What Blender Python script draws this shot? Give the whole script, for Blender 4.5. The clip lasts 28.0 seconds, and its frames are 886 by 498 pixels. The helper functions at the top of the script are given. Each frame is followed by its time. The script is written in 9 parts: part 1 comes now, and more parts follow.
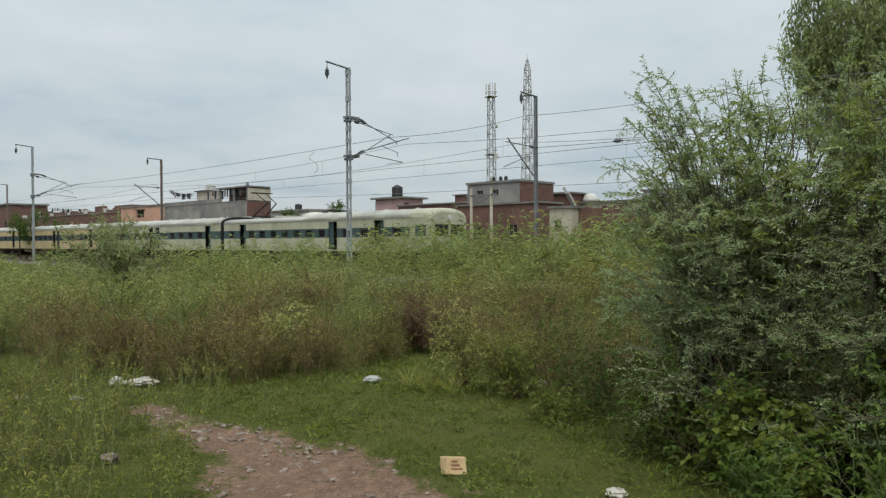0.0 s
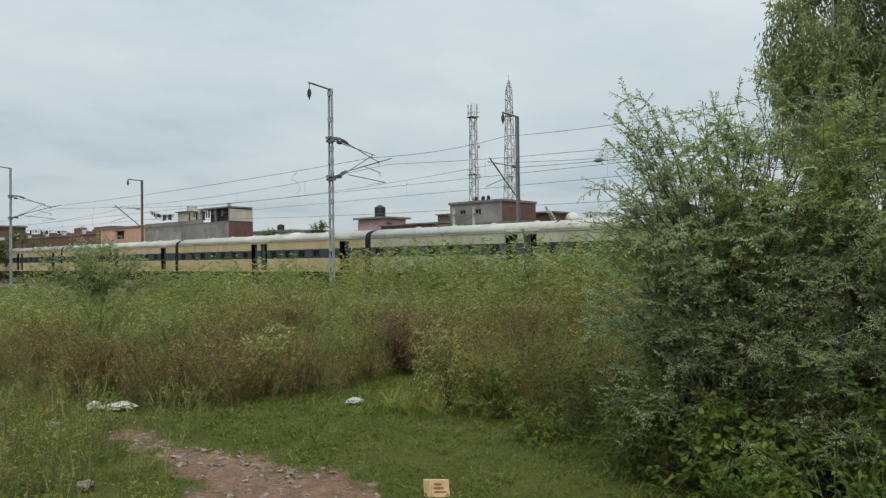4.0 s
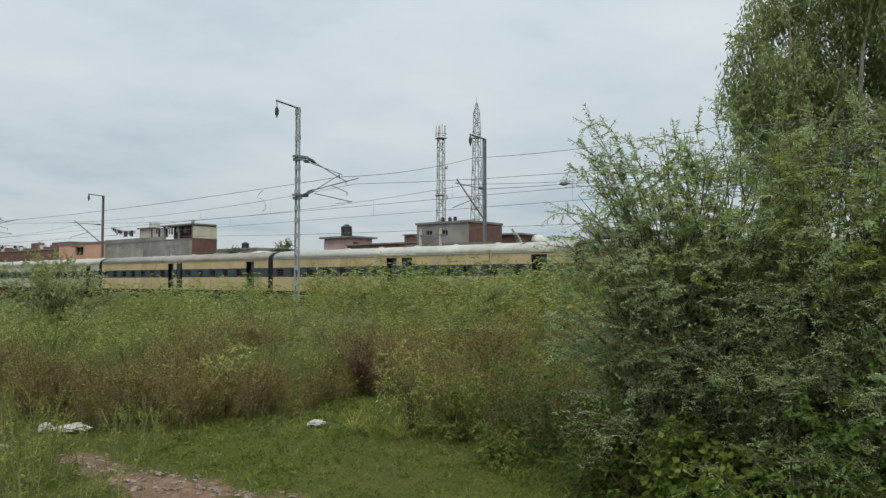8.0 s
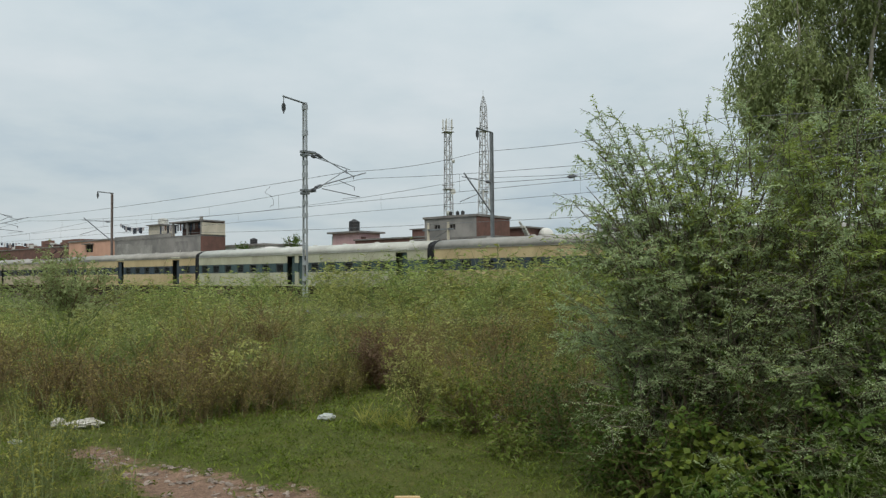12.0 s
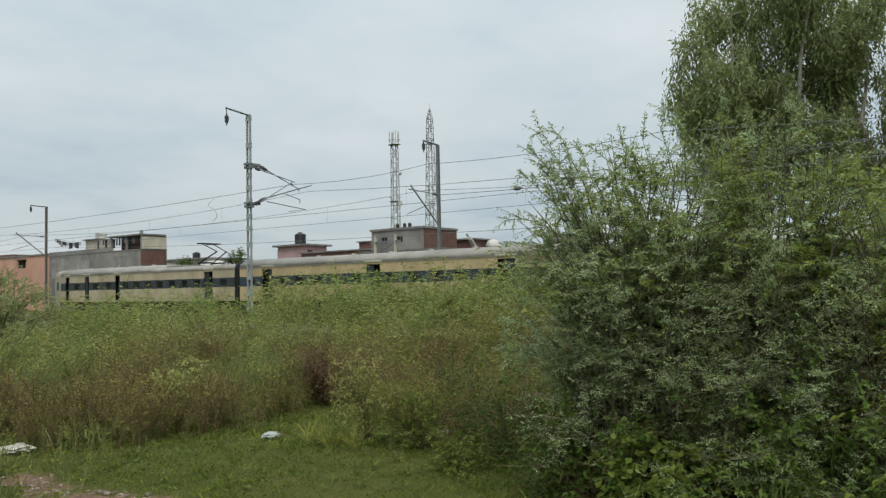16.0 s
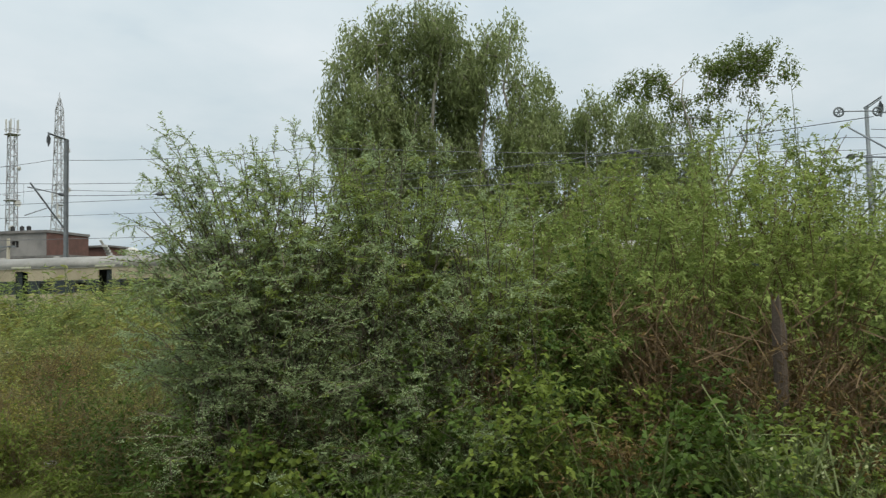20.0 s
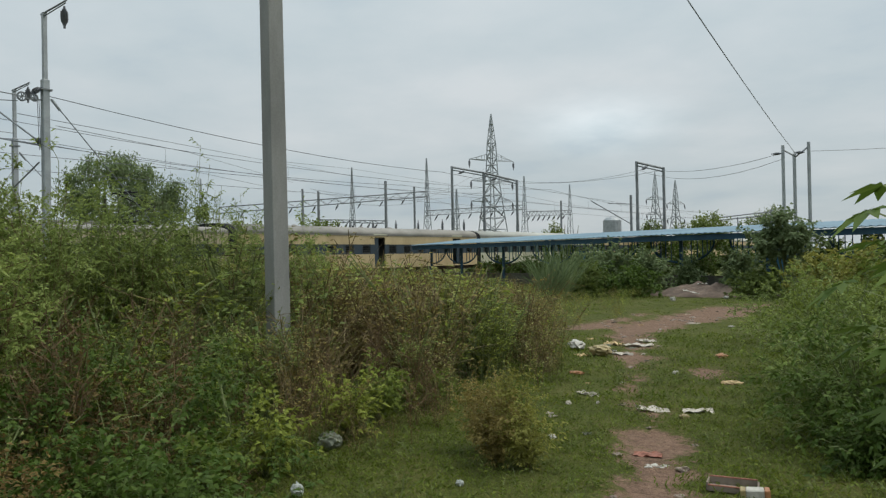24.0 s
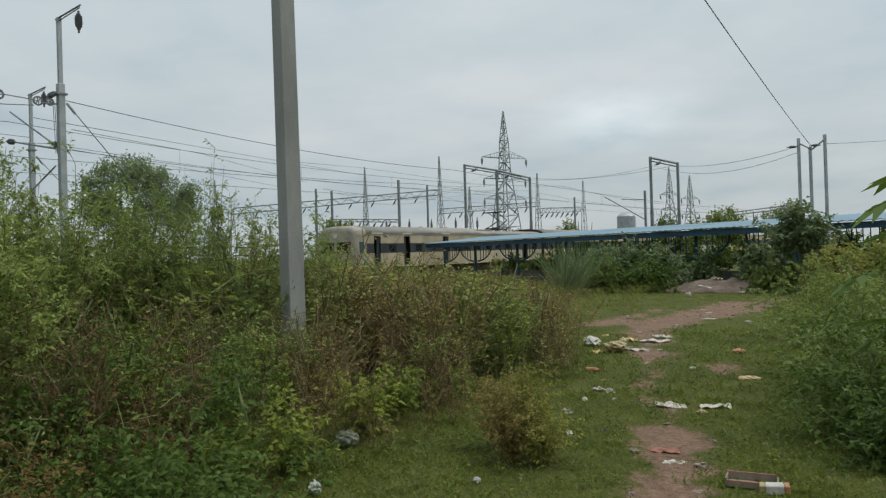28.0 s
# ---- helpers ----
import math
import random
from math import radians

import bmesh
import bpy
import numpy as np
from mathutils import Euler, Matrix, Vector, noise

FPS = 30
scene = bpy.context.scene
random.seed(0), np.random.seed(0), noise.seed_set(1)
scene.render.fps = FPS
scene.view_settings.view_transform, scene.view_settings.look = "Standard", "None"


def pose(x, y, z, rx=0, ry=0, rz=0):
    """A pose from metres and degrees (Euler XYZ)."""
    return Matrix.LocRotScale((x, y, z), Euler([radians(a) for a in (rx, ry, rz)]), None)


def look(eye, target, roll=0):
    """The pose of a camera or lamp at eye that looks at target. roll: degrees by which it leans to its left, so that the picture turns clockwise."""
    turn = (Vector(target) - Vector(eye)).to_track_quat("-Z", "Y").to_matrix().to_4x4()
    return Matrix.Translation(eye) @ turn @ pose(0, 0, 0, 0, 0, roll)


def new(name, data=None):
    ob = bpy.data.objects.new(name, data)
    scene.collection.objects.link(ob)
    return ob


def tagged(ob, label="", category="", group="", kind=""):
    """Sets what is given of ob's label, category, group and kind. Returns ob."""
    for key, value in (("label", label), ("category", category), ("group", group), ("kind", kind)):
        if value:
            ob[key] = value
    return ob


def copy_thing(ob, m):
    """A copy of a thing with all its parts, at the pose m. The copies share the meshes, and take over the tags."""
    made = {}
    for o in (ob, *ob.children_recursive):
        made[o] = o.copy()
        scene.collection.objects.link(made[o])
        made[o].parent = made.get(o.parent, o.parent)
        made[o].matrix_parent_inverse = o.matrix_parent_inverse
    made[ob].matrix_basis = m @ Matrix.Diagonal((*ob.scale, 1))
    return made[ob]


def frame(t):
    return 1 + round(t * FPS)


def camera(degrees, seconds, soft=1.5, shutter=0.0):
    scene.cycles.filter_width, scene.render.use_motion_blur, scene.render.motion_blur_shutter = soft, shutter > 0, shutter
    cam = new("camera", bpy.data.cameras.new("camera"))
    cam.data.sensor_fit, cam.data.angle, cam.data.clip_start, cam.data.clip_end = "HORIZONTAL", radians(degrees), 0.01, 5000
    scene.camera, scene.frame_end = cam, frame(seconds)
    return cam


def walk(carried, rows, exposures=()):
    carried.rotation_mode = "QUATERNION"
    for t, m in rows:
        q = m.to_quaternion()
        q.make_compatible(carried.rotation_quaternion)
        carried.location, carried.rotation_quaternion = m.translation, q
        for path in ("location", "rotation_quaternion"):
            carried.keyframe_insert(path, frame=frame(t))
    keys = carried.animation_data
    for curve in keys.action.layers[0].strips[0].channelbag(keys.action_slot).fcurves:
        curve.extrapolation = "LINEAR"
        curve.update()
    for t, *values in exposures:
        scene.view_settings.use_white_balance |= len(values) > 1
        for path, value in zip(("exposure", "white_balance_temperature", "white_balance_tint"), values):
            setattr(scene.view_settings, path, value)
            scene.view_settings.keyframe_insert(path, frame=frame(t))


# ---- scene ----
cam = camera(62.83, 28.0, soft=1.3, shutter=0.06)

# seconds, eye (x, y, z), yaw, pitch, roll in degrees
ROWS = (
    (0, -0, -0, 1.6, 0, -0.72, -0.37),
    (0.5, 0.001, -0, 1.601, -0.14, -0.46, -0.74),
    (1, -0.003, -0, 1.602, 0.45, -0.48, -0.4),
    (1.5, -0, -0, 1.603, 0, -0.06, -0.38),
    (2, 0.002, -0, 1.604, -0.35, 0.29, -0.7),
    (2.5, 0.004, -0, 1.605, -0.61, 0.54, -0.63),
    (3, 0.003, -0, 1.606, -0.43, 0.77, -0.72),
    (3.5, 0.006, -0, 1.607, -0.98, 0.8, -0.81),
    (5.5, 0.011, -0, 1.611, -1.67, 1.33, -0.71),
    (6, 0.011, -0, 1.612, -1.79, 1.64, -0.86),
    (6.5, 0.008, -0, 1.614, -1.3, 1.81, -0.51),
    (7, 0.021, -0.001, 1.616, -3.32, 2.34, 0.04),
    (7.5, 0.019, -0, 1.617, -2.95, 2.36, -0.36),
    (8, 0.025, -0.001, 1.619, -4, 2.41, -0.06),
    (8.5, 0.025, -0.001, 1.618, -3.91, 2.39, -0.94),
    (9, 0.014, -0, 1.616, -2.22, 2.22, -1.4),
    (9.5, 0.016, -0, 1.614, -2.49, 2.07, -1.51),
    (10, 0.016, -0, 1.613, -2.51, 1.59, -1.42),
    (10.5, 0.016, -0, 1.612, -2.57, 1.6, -1.49),
    (11, 0.019, -0.001, 1.61, -3.04, 1.77, -1.17),
    (11.5, 0.02, -0.001, 1.61, -3.18, 2.09, -0.66),
    (13.5, 0.035, -0.002, 1.61, -5.59, 1.2, -0.43),
    (14, 0.043, -0.003, 1.61, -6.87, 1.64, -0.41),
    (14.5, 0.043, -0.003, 1.61, -6.78, 1.76, -0.79),
    (15, 0.045, -0.003, 1.61, -7.17, 1.37, -1.15),
    (15.5, 0.051, -0.004, 1.62, -8.19, 2.36, 0.42),
    (16, 0.047, -0.003, 1.63, -7.53, 2.83, -1.24),
    (16.5, 0.038, -0.002, 1.63, -5.99, 3.43, -1.55),
    (17, 0.05, -0.004, 1.629, -8.01, 2.62, -2.68),
    (17.5, 0.068, -0.006, 1.628, -10.85, 2.46, -0.83),
    (18, 0.078, -0.009, 1.628, -12.5, 2.36, -0.19),
    (18.5, 0.098, -0.014, 1.629, -15.78, 2.87, 0),
    (19, 0.116, -0.019, 1.63, -18.81, 2.43, -0.82),
    (19.5, 0.144, -0.03, 1.627, -23.63, 2.7, -1.88),
    (20, 0.204, -0.064, 1.623, -34.59, 3.14, -1.28),
    (20.2, 0.228, -0.081, 1.622, -39.26, 3.2, -1.2),
    (20.5, 0.258, -0.109, 1.62, -45.7, 3.07, -1.41),
    (20.8, 0.287, -0.143, 1.617, -52.97, 2.66, -1.07),
    (21, 0.313, -0.182, 1.615, -60.43, 2.67, -1.31),
    (21.2, 0.337, -0.232, 1.613, -69.26, 2.49, -0.83),
    (21.5, 0.354, -0.295, 1.61, -79.59, 1.4, -1.44),
    (21.7, 0.358, -0.326, 1.61, -84.65, 0.84, -1.39),
    (22, 0.36, -0.371, 1.609, -91.69, 0.17, -1.19),
    (22.5, 0.357, -0.405, 1.608, -97.19, -0.18, -1.16),
    (24.5, 0.359, -0.39, 1.605, -94.83, 0.55, -0.97),
    (25, 0.359, -0.39, 1.605, -94.84, 0.34, -0.88),
    (25.5, 0.359, -0.391, 1.604, -94.89, 0.54, -0.76),
    (26, 0.359, -0.388, 1.603, -94.52, 0.6, -0.86),
    (26.5, 0.359, -0.386, 1.602, -94.1, 0.63, -1.53),
    (27, 0.359, -0.386, 1.602, -94.08, 0.37, -1.51),
    (27.5, 0.359, -0.385, 1.601, -94.06, 0.22, -1.76),
    (28, 0.359, -0.387, 1.6, -94.23, 0.42, -1.71),
)
PATH = [(t, pose(x, y, z, 90 + pitch, 0, yaw) @ pose(0, 0, 0, 0, 0, roll)) for t, x, y, z, yaw, pitch, roll in ROWS]
EXPOSURES = [(0.0, 0.0), (17.0, 0.0), (19.0, 0.08), (20.0, 0.12), (21.2, 0.1), (22.0, -0.15), (25.0, -0.12), (28.0, -0.15)]
walk(cam, PATH, EXPOSURES)

# ---------------------------------------------------------------- sky and light
world = bpy.data.worlds.new("overcast_sky")
scene.world = world
world.use_nodes = True
wn, wl = world.node_tree.nodes, world.node_tree.links
wn.clear()


def node(tree, kind, **inputs):
    nd = tree.nodes.new(kind)
    for key, value in inputs.items():
        nd.inputs[key.replace("_", " ")].default_value = value
    return nd


w_out = wn.new("ShaderNodeOutputWorld")
w_bg = wn.new("ShaderNodeBackground")
w_tc = wn.new("ShaderNodeTexCoord")
w_sep = wn.new("ShaderNodeSeparateXYZ")
w_zmax = wn.new("ShaderNodeMath"); w_zmax.operation = "MAXIMUM"; w_zmax.inputs[1].default_value = 0.0
w_add = wn.new("ShaderNodeMath"); w_add.operation = "ADD"; w_add.inputs[1].default_value = 0.16
w_dx = wn.new("ShaderNodeMath"); w_dx.operation = "DIVIDE"
w_dy = wn.new("ShaderNodeMath"); w_dy.operation = "DIVIDE"
w_com = wn.new("ShaderNodeCombineXYZ")
wl.new(w_tc.outputs["Generated"], w_sep.inputs[0])
wl.new(w_sep.outputs["Z"], w_zmax.inputs[0])
wl.new(w_zmax.outputs[0], w_add.inputs[0])
for div, axis in ((w_dx, "X"), (w_dy, "Y")):
    wl.new(w_sep.outputs[axis], div.inputs[0])
    wl.new(w_add.outputs[0], div.inputs[1])
wl.new(w_dx.outputs[0], w_com.inputs[0])
wl.new(w_dy.outputs[0], w_com.inputs[1])
w_n1 = node(world.node_tree, "ShaderNodeTexNoise", Scale=0.55, Detail=6.0, Roughness=0.5, Distortion=0.25)
w_n2 = node(world.node_tree, "ShaderNodeTexNoise", Scale=1.7, Detail=5.0, Roughness=0.55)
wl.new(w_com.outputs[0], w_n1.inputs["Vector"])
wl.new(w_com.outputs[0], w_n2.inputs["Vector"])
w_mixn = wn.new("ShaderNodeMix"); w_mixn.inputs[0].default_value = 0.35
wl.new(w_n1.outputs["Fac"], w_mixn.inputs[2])
wl.new(w_n2.outputs["Fac"], w_mixn.inputs[3])
w_ramp = wn.new("ShaderNodeValToRGB")
w_ramp.color_ramp.elements[0].position, w_ramp.color_ramp.elements[0].color = 0.32, (0.46, 0.58, 0.67, 1)
w_ramp.color_ramp.elements[1].position, w_ramp.color_ramp.elements[1].color = 0.66, (0.79, 0.845, 0.865, 1)
e_mid = w_ramp.color_ramp.elements.new(0.48); e_mid.color = (0.645, 0.735, 0.77, 1)
wl.new(w_mixn.outputs[0], w_ramp.inputs[0])
# duller towards the horizon, as a thick layer of cloud is
w_hor = wn.new("ShaderNodeMapRange")
w_hor.inputs[1].default_value, w_hor.inputs[2].default_value = 0.0, 0.45
w_hor.inputs[3].default_value, w_hor.inputs[4].default_value = 0.84, 1.1
wl.new(w_zmax.outputs[0], w_hor.inputs[0])
# an overcast sky is brightest overhead
w_zen = wn.new("ShaderNodeMapRange")
w_zen.inputs[1].default_value, w_zen.inputs[2].default_value = 0.42, 0.95
w_zen.inputs[3].default_value, w_zen.inputs[4].default_value = 0.0, 1.3
wl.new(w_zmax.outputs[0], w_zen.inputs[0])
w_both = wn.new("ShaderNodeMath"); w_both.operation = "ADD"
wl.new(w_hor.outputs[0], w_both.inputs[0])
wl.new(w_zen.outputs[0], w_both.inputs[1])
# one thin, brighter place in the cloud layer
w_off = wn.new("ShaderNodeVectorMath"); w_off.operation = "SUBTRACT"; w_off.inputs[1].default_value = (0.939, -0.300, 0.172)
w_str = wn.new("ShaderNodeVectorMath"); w_str.operation = "MULTIPLY"; w_str.inputs[1].default_value = (1, 1, 2.6)
w_len = wn.new("ShaderNodeVectorMath"); w_len.operation = "LENGTH"
wl.new(w_tc.outputs["Generated"], w_off.inputs[0])
wl.new(w_off.outputs[0], w_str.inputs[0])
wl.new(w_str.outputs[0], w_len.inputs[0])
w_thin = wn.new("ShaderNodeMapRange"); w_thin.interpolation_type = "SMOOTHSTEP"
w_thin.inputs[1].default_value, w_thin.inputs[2].default_value = 0.15, 0.0
w_thin.inputs[3].default_value, w_thin.inputs[4].default_value = 0.0, 0.5
wl.new(w_len.outputs["Value"], w_thin.inputs[0])
w_tn = wn.new("ShaderNodeMath"); w_tn.operation = "MULTIPLY"
wl.new(w_thin.outputs[0], w_tn.inputs[0])
wl.new(w_n2.outputs["Fac"], w_tn.inputs[1])
w_sum = wn.new("ShaderNodeMath"); w_sum.operation = "ADD"
wl.new(w_both.outputs[0], w_sum.inputs[0])
wl.new(w_tn.outputs[0], w_sum.inputs[1])
w_sky = wn.new("ShaderNodeTexSky")
w_sky.sky_type, w_sky.sun_disc = "NISHITA", False
SUN_EL, SUN_AZ = radians(60), radians(178)
w_sky.sun_elevation, w_sky.sun_rotation, w_sky.dust_density = SUN_EL, SUN_AZ, 3.0
w_scale = wn.new("ShaderNodeVectorMath"); w_scale.operation = "SCALE"; w_scale.inputs["Scale"].default_value = 0.08
wl.new(w_sky.outputs[0], w_scale.inputs[0])
w_cl = wn.new("ShaderNodeVectorMath"); w_cl.operation = "SCALE"
wl.new(w_ramp.outputs[0], w_cl.inputs[0])
wl.new(w_sum.outputs[0], w_cl.inputs["Scale"])
w_mix = wn.new("ShaderNodeMix"); w_mix.data_type = "RGBA"; w_mix.inputs[0].default_value = 0.88
wl.new(w_scale.outputs[0], w_mix.inputs[6])
wl.new(w_cl.outputs[0], w_mix.inputs[7])
wl.new(w_mix.outputs[2], w_bg.inputs[0])
w_bg.inputs[1].default_value = 1.0
wl.new(w_bg.outputs[0], w_out.inputs[0])

sun_data = bpy.data.lights.new("sun", "SUN")
sun_data.energy, sun_data.angle, sun_data.color = 1.75, radians(30), (1.0, 0.94, 0.82)
sun = new("sun", sun_data)
sun.matrix_world = look((math.sin(SUN_AZ) * math.cos(SUN_EL) * 100, math.cos(SUN_AZ) * math.cos(SUN_EL) * 100, math.sin(SUN_EL) * 100), (0, 0, 0))


# ---------------------------------------------------------------- materials
def mat(name, c1, c2=None, rough=0.8, scale=3.0, fine=40.0, bump=0.15, metal=0.0, streak=0.0, piece=0.0, spec=0.3):
    """A worn surface: two colours by broad noise, fine grain, bump; streak draws stains down; piece varies it object by object."""
    c2 = c2 or tuple(v * 0.7 for v in c1)
    m = bpy.data.materials.new(name)
    m.use_nodes = True
    t = m.node_tree
    b = t.nodes["Principled BSDF"]
    b.inputs["Roughness"].default_value, b.inputs["Metallic"].default_value = rough, metal
    b.inputs["Specular IOR Level"].default_value = spec
    tc = t.nodes.new("ShaderNodeTexCoord")
    mp = t.nodes.new("ShaderNodeMapping")
    mp.inputs["Scale"].default_value = (1, 1, 1 - 0.85 * streak)
    t.links.new(tc.outputs["Object"], mp.inputs[0])
    n1 = node(t, "ShaderNodeTexNoise", Scale=scale, Detail=5.0, Roughness=0.6)
    n2 = node(t, "ShaderNodeTexNoise", Scale=fine, Detail=3.0, Roughness=0.6)
    t.links.new(mp.outputs[0], n1.inputs["Vector"])
    t.links.new(tc.outputs["Object"], n2.inputs["Vector"])
    rp = t.nodes.new("ShaderNodeValToRGB")
    rp.color_ramp.elements[0].position, rp.color_ramp.elements[0].color = 0.32, (*c2, 1)
    rp.color_ramp.elements[1].position, rp.color_ramp.elements[1].color = 0.62, (*c1, 1)
    t.links.new(n1.outputs["Fac"], rp.inputs[0])
    mr = t.nodes.new("ShaderNodeMapRange")
    mr.inputs[3].default_value, mr.inputs[4].default_value = 0.78, 1.2
    t.links.new(n2.outputs["Fac"], mr.inputs[0])
    sc = t.nodes.new("ShaderNodeVectorMath"); sc.operation = "SCALE"
    t.links.new(rp.outputs[0], sc.inputs[0])
    t.links.new(mr.outputs[0], sc.inputs["Scale"])
    col = sc.outputs[0]
    if piece:
        oi = t.nodes.new("ShaderNodeObjectInfo")
        pr = t.nodes.new("ShaderNodeMapRange")
        pr.inputs[3].default_value, pr.inputs[4].default_value = 1 - piece, 1 + piece
        t.links.new(oi.outputs["Random"], pr.inputs[0])
        s2 = t.nodes.new("ShaderNodeVectorMath"); s2.operation = "SCALE"
        t.links.new(col, s2.inputs[0])
        t.links.new(pr.outputs[0], s2.inputs["Scale"])
        col = s2.outputs[0]
    t.links.new(col, b.inputs["Base Color"])
    if bump:
        bp = t.nodes.new("ShaderNodeBump")
        bp.inputs["Strength"].default_value, bp.inputs["Distance"].default_value = bump, 0.02
        t.links.new(n2.outputs["Fac"], bp.inputs["Height"])
        t.links.new(bp.outputs[0], b.inputs["Normal"])
    return m


def leaf_mat(name, dark, mid, light, through_light=0.3, patch=0.6):
    """Foliage: each plant and each leaf takes its own tint, with broad patches, and lets some light through."""
    m = bpy.data.materials.new(name)
    m.use_nodes = True
    t = m.node_tree
    b, out = t.nodes["Principled BSDF"], t.nodes["Material Output"]
    b.inputs["Roughness"].default_value, b.inputs["Specular IOR Level"].default_value = 0.55, 0.18
    ge = t.nodes.new("ShaderNodeNewGeometry")
    n1 = node(t, "ShaderNodeTexNoise", Scale=1.6, Detail=4.0)
    t.links.new(ge.outputs["Position"], n1.inputs["Vector"])
    at = t.nodes.new("ShaderNodeAttribute"); at.attribute_name = "tone"
    mt = t.nodes.new("ShaderNodeMix"); mt.inputs[0].default_value = 0.3
    t.links.new(at.outputs["Fac"], mt.inputs[2])
    t.links.new(n1.outputs["Fac"], mt.inputs[3])
    mx = t.nodes.new("ShaderNodeMix"); mx.inputs[0].default_value = patch
    t.links.new(ge.outputs["Random Per Island"], mx.inputs[2])
    t.links.new(mt.outputs[0], mx.inputs[3])
    rp = t.nodes.new("ShaderNodeValToRGB")
    rp.color_ramp.elements[0].position, rp.color_ramp.elements[0].color = 0.12, (*dark, 1)
    rp.color_ramp.elements[1].position, rp.color_ramp.elements[1].color = 0.88, (*light, 1)
    e = rp.color_ramp.elements.new(0.5); e.color = (*mid, 1)
    t.links.new(mx.outputs[0], rp.inputs[0])
    t.links.new(rp.outputs[0], b.inputs["Base Color"])
    tr = t.nodes.new("ShaderNodeBsdfTranslucent")
    t.links.new(rp.outputs[0], tr.inputs[0])
    ms = t.nodes.new("ShaderNodeMixShader"); ms.inputs[0].default_value = through_light
    t.links.new(b.outputs[0], ms.inputs[1])
    t.links.new(tr.outputs[0], ms.inputs[2])
    t.links.new(ms.outputs[0], out.inputs[0])
    return m


